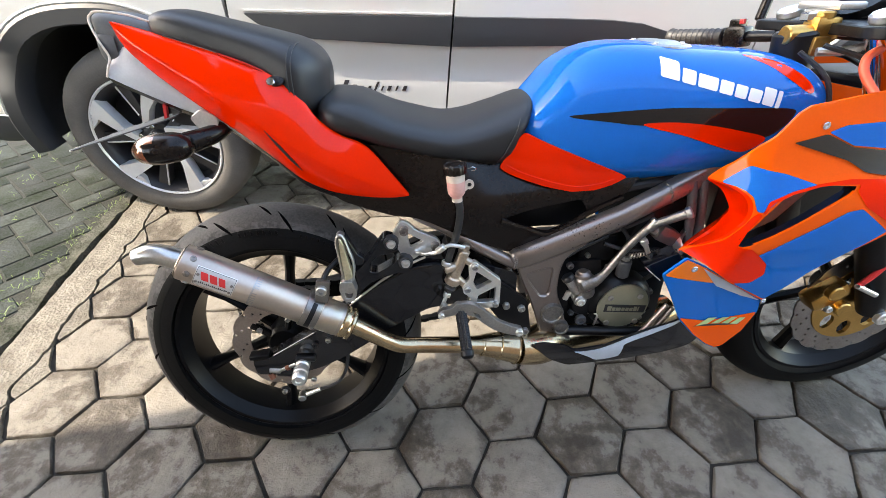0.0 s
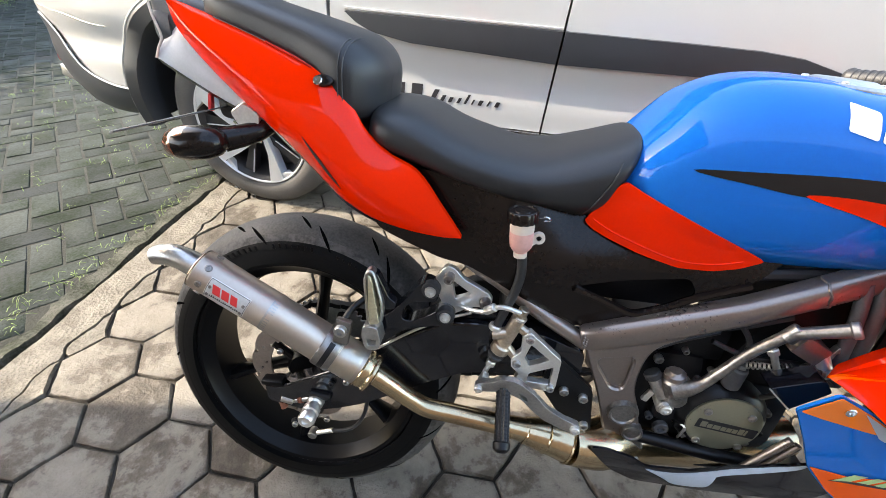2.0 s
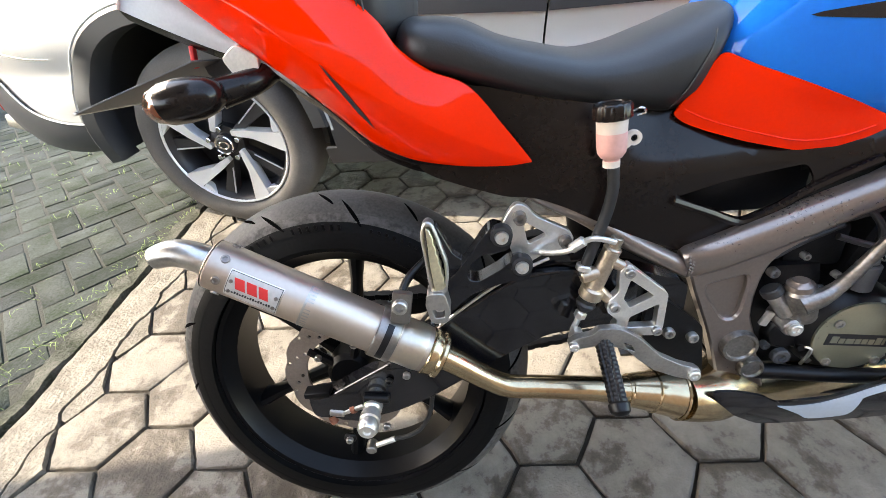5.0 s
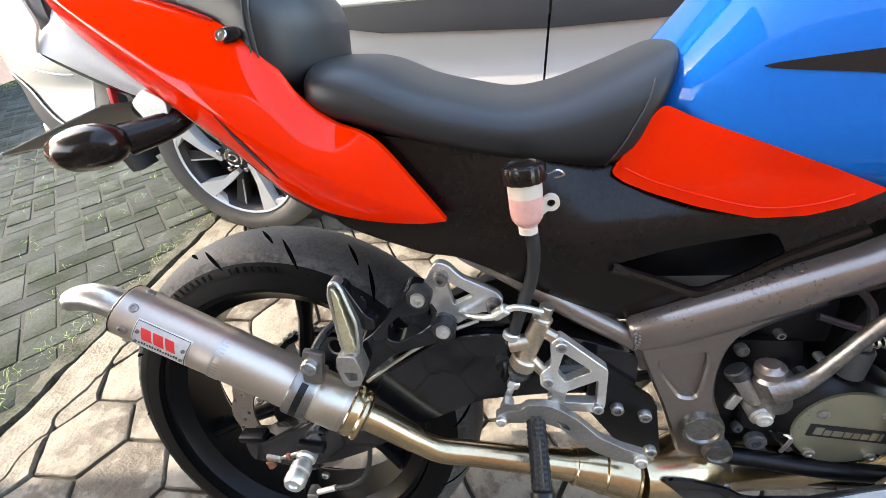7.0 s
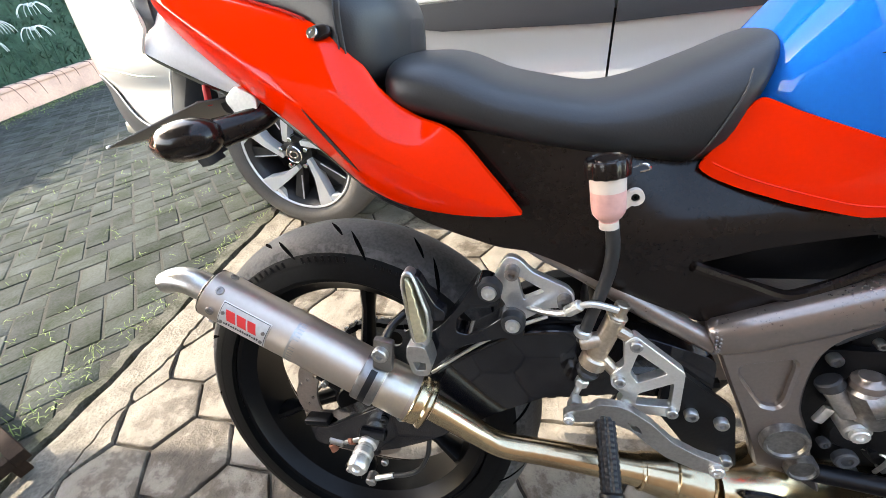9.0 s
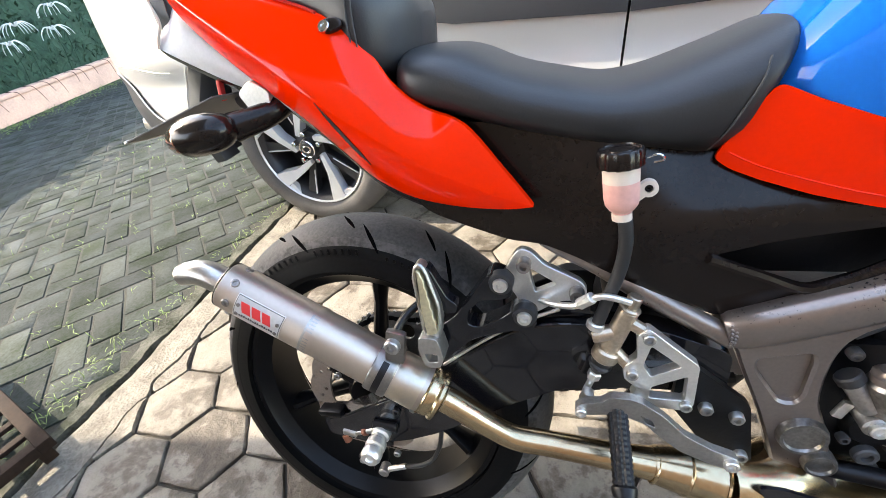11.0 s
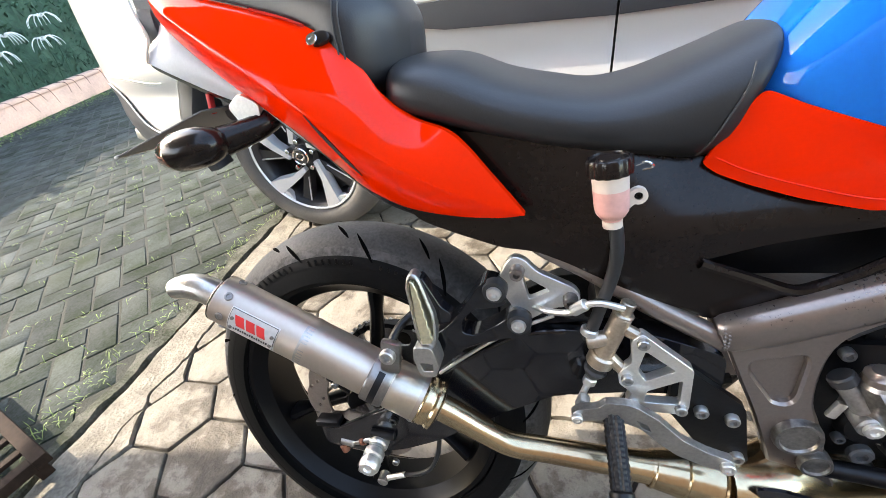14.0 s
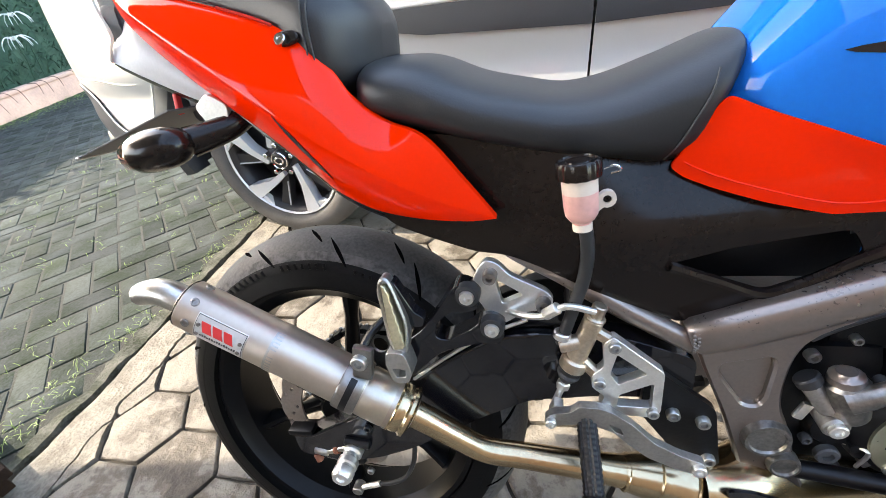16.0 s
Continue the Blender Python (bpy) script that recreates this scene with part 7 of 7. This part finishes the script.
rbox((0.10, 0.22, 0.05), Matrix.Translation((1.15, 0, 0.885)) @ Matrix.Rotation(radians(-25), 4, "Y"), 0.015, dash)
for y in (-0.06, 0.05):
    lathe([(0, 0.0), (0.036, 0.0), (0.042, 0.006), (0.044, 0.002), (0.044, -0.03)], 28, dash, Matrix.Translation((1.12, y, 0.912)) @ Matrix.Rotation(radians(-40), 4, "Y"))
part("instrument_panel", dash, M["engine"], bike, "black instrument cluster")
part("ignition_tab", rbox((0.05, 0.09, 0.012), Matrix.Translation((1.03, 0.02, 0.905)), 0.004), M["alu"], bike)
part("red_badge", rbox((0.05, 0.06, 0.008), Matrix.Translation((1.06, 0.05, 0.918)) @ Matrix.Rotation(radians(20), 4, "Z"), 0.003), M["decal_red"], bike)
for s in (-1, 1):
    base = Vector((1.07, s * 0.13, 0.848))
    out = Vector((-0.42, s * 0.90, -0.06)).normalized()
    barb = tube([base, base + out * 0.12, base + out * 0.26], 0.011, 14, 3)
    hb = part("handlebar", barb, M["engine"], bike, "black clip-on handlebar")
    gm = Matrix.Translation(base + out * 0.14) @ out.to_track_quat("Z", "Y").to_matrix().to_4x4()
    prof = [(0.012, -0.005), (0.019, -0.004)]
    for i in range(9):
        prof += [(0.0165, 0.004 + 0.013 * i), (0.0165, 0.011 + 0.013 * i), (0.0178, 0.0125 + 0.013 * i), (0.0178, 0.0155 + 0.013 * i)]
    prof += [(0.020, 0.126), (0.018, 0.132), (0, 0.133)]
    part("grip", lathe(prof, 24, m=gm), M["hose"], hb, "ribbed black rubber grip")
    sw = rbox((0.04, 0.042, 0.046), gm @ Matrix.Translation((0, 0, -0.035)), 0.008)
    rbox((0.02, 0.03, 0.03), gm @ Matrix.Translation((0.0, 0.02, -0.03)), 0.004, sw)
    part("switch_housing", sw, M["plastic"], hb, "black switch housing")
    part("red_switch", rbox((0.010, 0.010, 0.010), gm @ Matrix.Translation((0.012, 0.030, -0.045)), 0.002), M["decal_red"], hb)
    part("bar_clamp", bar(base + Vector((0.01, -s * 0.02, -0.012)), base + Vector((0.01, -s * 0.02, 0.028)), 0.029, 20), M["plastic"], hb)
    lev = [base + out * 0.02 + Vector((0.05, 0, 0.01)), base + out * 0.10 + Vector((0.075, 0, 0.0)), base + out * 0.24 + Vector((0.07, 0, -0.015))]
    part("lever", tube(lev, [0.009, 0.007, 0.006], 10), M["alu"], hb, "bright hand lever")
part("mirror_stem", bar((1.045, 0.20, 0.875), (1.060, 0.21, 0.925), 0.010, 14), M["plastic"], bike)
part("cable", tube([(1.060, 0.21, 0.92), (1.068, 0.212, 0.945), (1.08, 0.21, 0.98)], 0.003, 8), M["hose"], bike)
dm = bmesh.new()
bar((0.895, 0.02, 0.858), (0.985, 0.02, 0.861), 0.0155, 24, dm)
rbox((0.045, 0.034, 0.036), Matrix.Translation((0.958, 0.02, 0.868)), 0.007, dm)
bar((0.955, 0.02, 0.88), (0.955, 0.02, 0.894), 0.017, 18, dm)
rbox((0.03, 0.02, 0.03), Matrix.Translation((0.945, 0.0, 0.842)), 0.005, dm)
damper = part("steering_damper", dm, M["gold"], bike, "gold anodised steering damper", Matrix.Translation((0.04, -0.03, 0.004)))
part("damper_rod", bar((0.985, 0.02, 0.861), (1.035, 0.02, 0.858), 0.006, 12), M["alu"], damper)
part("damper_mount", tube([(0.93, -0.02, 0.835), (0.97, -0.035, 0.838), (1.02, -0.03, 0.846)], 0.007, 10), M["alu"], damper)
part("red_tube", tube([(1.005, -0.165, 0.775), (0.992, -0.130, 0.812), (0.998, -0.115, 0.836), (1.02, -0.11, 0.848)], 0.0065, 12), M["red_hose"], bike, "red breather tube")
part("steering_head", bar((0.99, 0, 0.68), (0.965, 0, 0.868), 0.034, 24), M["engine"], bike)
for a, b, c in (((0.94, -0.05, 0.84), (0.98, -0.08, 0.80), (1.0, -0.09, 0.74)), ((0.97, -0.06, 0.85), (1.04, -0.10, 0.82), (1.06, -0.09, 0.76)), ((0.98, 0.03, 0.85), (1.06, 0.0, 0.83), (1.12, -0.02, 0.80)), ((1.02, -0.08, 0.84), (1.07, -0.12, 0.83), (1.12, -0.10, 0.80))):
    part("cable", tube([a, b, c], 0.004, 8), M["hose"], bike)
part("inner_cowl", rbox((0.20, 0.20, 0.02), Matrix.Translation((1.16, 0, 0.79)), 0.008), M["engine"], bike)
part("side_stand", tube([(0.60, 0.12, 0.28), (0.58, 0.19, 0.14), (0.565, 0.255, 0.045)], [0.011, 0.010, 0.010], 12), M["engine"], bike, "black side stand")
part("stand_foot", rbox((0.05, 0.04, 0.006), Matrix.Translation((0.565, 0.258, 0.0435)) @ Matrix.Rotation(radians(9), 4, "X"), 0.002), M["engine"], bike)
part("shock_absorber", bar((0.40, 0, 0.36), (0.36, 0, 0.60), 0.03, 20), M["engine"], bike)

# ---- low wooden lattice board lying over the gutter ----
BENCH = Matrix.Translation((-1.159, 0.602, 0.004)) @ Matrix.Rotation(radians(-10.5), 4, "Z")
bench = thing("lattice_board", "dark weathered wooden lattice board beside the kerb", "board", BENCH)
BT = 0.07
part("rail", rbox((0.62, 0.032, 0.03), Matrix.Translation((-0.31, -0.016, BT - 0.015)), 0.003), M["wood"], bench)
part("rail", rbox((0.62, 0.032, 0.03), Matrix.Translation((-0.31, -0.40, BT - 0.015)), 0.003), M["wood"], bench)
part("rail", rbox((0.032, 0.352, 0.03), Matrix.Translation((-0.016, -0.208, BT - 0.015)), 0.003), M["wood"], bench)
part("rail", rbox((0.032, 0.352, 0.03), Matrix.Translation((-0.604, -0.208, BT - 0.015)), 0.003), M["wood"], bench)
for k in range(6):
    part("slat", rbox((0.022, 0.352, 0.012), Matrix.Translation((-0.09 - 0.085 * k, -0.208, BT - 0.012)), 0.002), M["wood"], bench)
for k in range(3):
    part("slat", rbox((0.556, 0.022, 0.012), Matrix.Translation((-0.31, -0.11 - 0.085 * k, BT - 0.024)), 0.002), M["wood"], bench)
for x in (-0.03, -0.59):
    for y in (-0.03, -0.385):
        part("leg", rbox((0.03, 0.03, BT - 0.03), Matrix.Translation((x, y, (BT - 0.03) / 2)), 0.002), M["wood"], bench)

# ---- planting ----
def blades(count, place, length, width, rng, droop=0.5):
    """Many bent leaf blades as one mesh."""
    verts, faces = [], []
    for _ in range(count):
        p, a, l = place(rng), rng.uniform(0, 2 * math.pi), length * rng.uniform(0.6, 1.3)
        d = Vector((math.cos(a), math.sin(a), 0))
        s = Vector((-d.y, d.x, 0)) * width * rng.uniform(0.6, 1.2)
        up = rng.uniform(0.4, 1.2)
        i = len(verts)
        for t in (0, 0.35, 0.7, 1.0):
            c = p + d * l * t * 0.7 + Vector((0, 0, l * (up * t - droop * 1.6 * t * t)))
            wd = (1 - t) ** 0.7 * (0.5 + t)
            verts += [c - s * wd, c + s * wd]
        for k in range(3):
            faces.append((i + 2 * k, i + 2 * k + 1, i + 2 * k + 3, i + 2 * k + 2))
    me = bpy.data.meshes.new("blades")
    me.from_pydata(verts, [], faces)
    return me


def stuff(name, me, material, label, category):
    me.materials.append(material)
    me.name = name
    return tagged(new(name, me), label, category, kind="stuff")


rng = random.Random(11)
inv = planter_m
stuff("shrub_bed", blades(5200, lambda r: inv @ Vector((r.uniform(-3.5, 4.8), r.uniform(0.1, 1.6), 0.28 + abs(r.gauss(0, 0.5)))), 0.30, 0.014, rng, 0.45), M["leaf"], "dense dark green strap-leaved shrubs in the planter", "shrubs")
core = bmesh.new()
rows = []
for i in range(60):
    x = -3.7 + 8.7 * i / 59
    rows.append([inv @ Vector((x, y + 0.10 * noise.noise((x * 3, y * 3, z * 3)), z + 0.12 * noise.noise((x * 2.3, z * 2.1, 5)))) for y, z in ((0.30, 0.1), (0.42, 0.6), (0.55, 1.0), (0.66, 1.5), (0.80, 2.1), (0.98, 2.7), (1.5, 2.9), (2.0, 2.6), (2.1, 0.1))])
bridge(core, rows, False)
me = bpy.data.meshes.new("hedge_core")
finish(core, 180).to_mesh(me)
core.free()
hedge_core = me
verts, faces = [], []
for _ in range(26000):
    c = inv @ Vector((rng.uniform(-3.6, 4.9), rng.uniform(0.35, 1.9), 0.3 + 2.4 * rng.random()))
    if noise.noise(c * 1.7) < -0.30:
        continue
    n = Vector((rng.gauss(0, 1), rng.gauss(0, 1), rng.gauss(0.5, 1))).normalized()
    a = n.orthogonal().normalized() * rng.uniform(0.025, 0.06)
    b = n.cross(a).normalized() * rng.uniform(0.015, 0.03)
    i = len(verts)
    verts += [c - a, c - b + n * 0.006, c + a, c + b + n * 0.006]
    faces.append((i, i + 1, i + 2, i + 3))
me = bpy.data.meshes.new("hedge")
off_v = len(verts)
verts += [v.co.copy() for v in hedge_core.vertices]
faces += [tuple(off_v + k for k in f.vertices) for f in hedge_core.polygons]
bpy.data.meshes.remove(hedge_core)
me.from_pydata(verts, [], faces)
stuff("hedge", me, M["leaf"], "dark green leafy hedge behind the planter wall", "hedge")
for k, (x, y, z) in enumerate(((1.75, -0.06, 1.12), (1.52, -0.08, 0.86), (1.02, -0.06, 0.98), (0.76, -0.08, 0.80), (0.30, -0.06, 1.0))):
    fl = bmesh.new()
    for j in range(9):
        a = 2 * math.pi * j / 9 + rng.uniform(-0.2, 0.2)
        ln = rng.uniform(0.13, 0.20)
        d = Vector((math.cos(a), math.sin(a), 0))
        tube([(0, 0, 0), d * ln * 0.5 + Vector((0, 0, 0.045)), d * ln + Vector((0, 0, -0.02)), d * ln * 1.15 + Vector((0, 0, -0.10))], [0.006, 0.007, 0.005, 0.002], 5, 4, fl)
    lily = thing("spider_lily", "white drooping spider lily flower above dark leaves", "flower", planter_m @ Matrix.Translation((x, y, z)), "spider lilies in the planter")
    part("petals", fl, M["bloom"], lily)
    part("stem", tube([(0, 0, 0), (0.02, 0.03, -z * 0.3), (0.03, 0.12, -z + 0.30)], 0.006, 6), M["leaf"], lily)
hang = bmesh.new()
for k in range(16):
    x = -1.0 + 0.24 * k + rng.uniform(-0.1, 0.1)
    ln = rng.uniform(0.08, 0.24)
    tube([planter_m @ Vector(p) for p in ((x, -0.10, 0.36), (x + 0.03, -0.21, 0.33), (x + rng.uniform(0, 0.12), -0.20, 0.33 - ln))], [0.004, 0.004, 0.002], 5, 4, hang)
me = bpy.data.meshes.new("hanging_stems")
hang.to_mesh(me)
hang.free()
stuff("hanging_stems", me, M["wood"], "thin brown stems hanging over the planter wall", "stems")
ws = []


def tuft_place(r):
    if r.random() < 0.4 or not ws:
        if r.random() < 0.45:
            ws.append(Vector((-1.34 - abs(r.gauss(0, 0.05)), r.uniform(0.4, 3.0), -0.012)))
        else:
            ws.append(Vector((r.uniform(-3.4, -1.38), r.uniform(0.2, 3.2), -0.012)))
    c = r.choice(ws[-3:])
    return c + Vector((r.gauss(0, 0.012), r.gauss(0, 0.012), 0))


stuff("grass_tufts", blades(1500, tuft_place, 0.038, 0.0016, random.Random(5), 0.4), M["grass"], "small bright grass tufts in the paver joints", "grass")
stuff("moss_grass", blades(3500, lambda r: planter_m @ Vector((r.uniform(-3.5, 4.8), -0.2 - abs(r.gauss(0, 0.22)), 0.045)), 0.05, 0.004, random.Random(6), 0.4), M["grass"], "short grass strip at the foot of the planter", "grass")

# ---- paving pieces ----
def hex_mesh(name, a, seed):
    """One worn hexagonal paver: chamfered rim, slightly dished and uneven top."""
    r = random.Random(seed)
    rings = []
    for rr, z in ((a - 0.002, -0.045), (a - 0.0015, -0.004), (a - 0.0035, -0.0008), (a - 0.007, 0.0), (a * 0.6, 0.0008), (a * 0.25, 0.0004)):
        ring = []
        for k in range(6):
            p, q = (Vector((rr * math.cos(math.pi / 3 * j), rr * math.sin(math.pi / 3 * j), z)) for j in (k, k + 1))
            for i in range(4):
                c = p.lerp(q, i / 4)
                if z > -0.04:
                    c *= 1 + r.uniform(-0.032, 0.008)
                    c.z = z + r.uniform(-0.0012, 0.0008)
                ring.append(c)
        rings.append(ring)
    bm = bridge(bmesh.new(), rings, True, True)
    me = bpy.data.meshes.new(name)
    finish(bm, 40).to_mesh(me)
    bm.free()
    return me


hex_meshes = [hex_mesh("paver", HEX_A - 0.0016, s) for s in range(6)]
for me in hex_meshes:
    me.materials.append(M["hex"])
rng = random.Random(21)
far_bm = bmesh.new()
count = 0
for i in range(LAST, 44):
    for j in range(-22, 18):
        c = hex_centre(i, j)
        if c.x > 6.8 or c.y < -3.4 or c.y > 4.0:
            continue
        m = Matrix.Translation(c + Vector((0, 0, rng.uniform(-0.003, 0.003)))) @ Matrix.Rotation(HEX_TURN + math.pi / 3 * rng.randrange(6), 4, "Z") @ Matrix.Rotation(rng.uniform(-0.008, 0.008), 4, "X")
        near = -1.3 < c.x < 2.1 and 0.15 < c.y < 2.15
        if near and count < 290:
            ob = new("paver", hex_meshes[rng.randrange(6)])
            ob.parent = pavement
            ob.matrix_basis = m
            count += 1
        else:
            k0 = len(far_bm.verts)
            far_bm.from_mesh(hex_meshes[rng.randrange(6)])
            far_bm.verts.ensure_lookup_table()
            bmesh.ops.transform(far_bm, matrix=m, verts=far_bm.verts[k0:])
rest = part("paver_field", far_bm, M["hex_far"], pavement, angle=40)
rest["kind"] = "stuff"

# herringbone bricks of the driveway
BW = 0.104
brick_meshes = []
for s in range(5):
    r = random.Random(s)
    t = rbox((2 * BW - 0.005, BW - 0.005, 0.05), Matrix.Translation((0, 0, -0.025)), 0.005, seg=1)
    for v in t.verts:
        v.co += Vector((r.uniform(-0.0015, 0.0015), r.uniform(-0.0015, 0.0015), r.uniform(-0.001, 0.001)))
    me = bpy.data.meshes.new("brick")
    finish(t, 40).to_mesh(me)
    t.free()
    me.materials.append(M["brick"])
    brick_meshes.append(me)
HB = Matrix.Translation((-1.464, 0.973, -0.016)) @ Matrix.Rotation(radians(51), 4, "Z")
rng = random.Random(31)
verts, faces = [], []
bricks = []
for x in range(-95, 95):
    for y in range(-95, 95):
        k = (x - y) % 4
        if k == 0:
            c, turn = Vector((x + 1.0, y + 0.5, 0)) * BW, 0.0
        elif k == 3:
            c, turn = Vector((x + 0.5, y + 1.0, 0)) * BW, math.pi / 2
        else:
            continue
        m = HB @ Matrix.Translation(c + Vector((0, 0, rng.uniform(-0.002, 0.002)))) @ Matrix.Rotation(turn + rng.uniform(-0.012, 0.012), 4, "Z") @ Matrix.Rotation(rng.uniform(-0.008, 0.008), 4, "X")
        p = m.translation
        if -8.6 < p.x < GAP(p.y) - 0.07 and -1.5 < p.y < 7.3:
            bricks.append((m, p))
bricks.sort(key=lambda b: (b[1] - Vector((-1.3, 1.2, 0))).length)
for n, (m, p) in enumerate(bricks):
    me = brick_meshes[rng.randrange(5)]
    if n < 290:
        ob = new("brick", me)
        ob.parent = driveway
        ob.matrix_basis = m
    else:
        i = len(verts)
        verts += [m @ v.co for v in me.vertices]
        faces += [tuple(i + k for k in f.vertices) for f in me.polygons]
me = bpy.data.meshes.new("brick_field")
me.from_pydata(verts, [], faces)
me.materials.append(M["brick_far"])
field = new("brick_field", me)
field.parent = driveway
field["kind"] = "stuff"
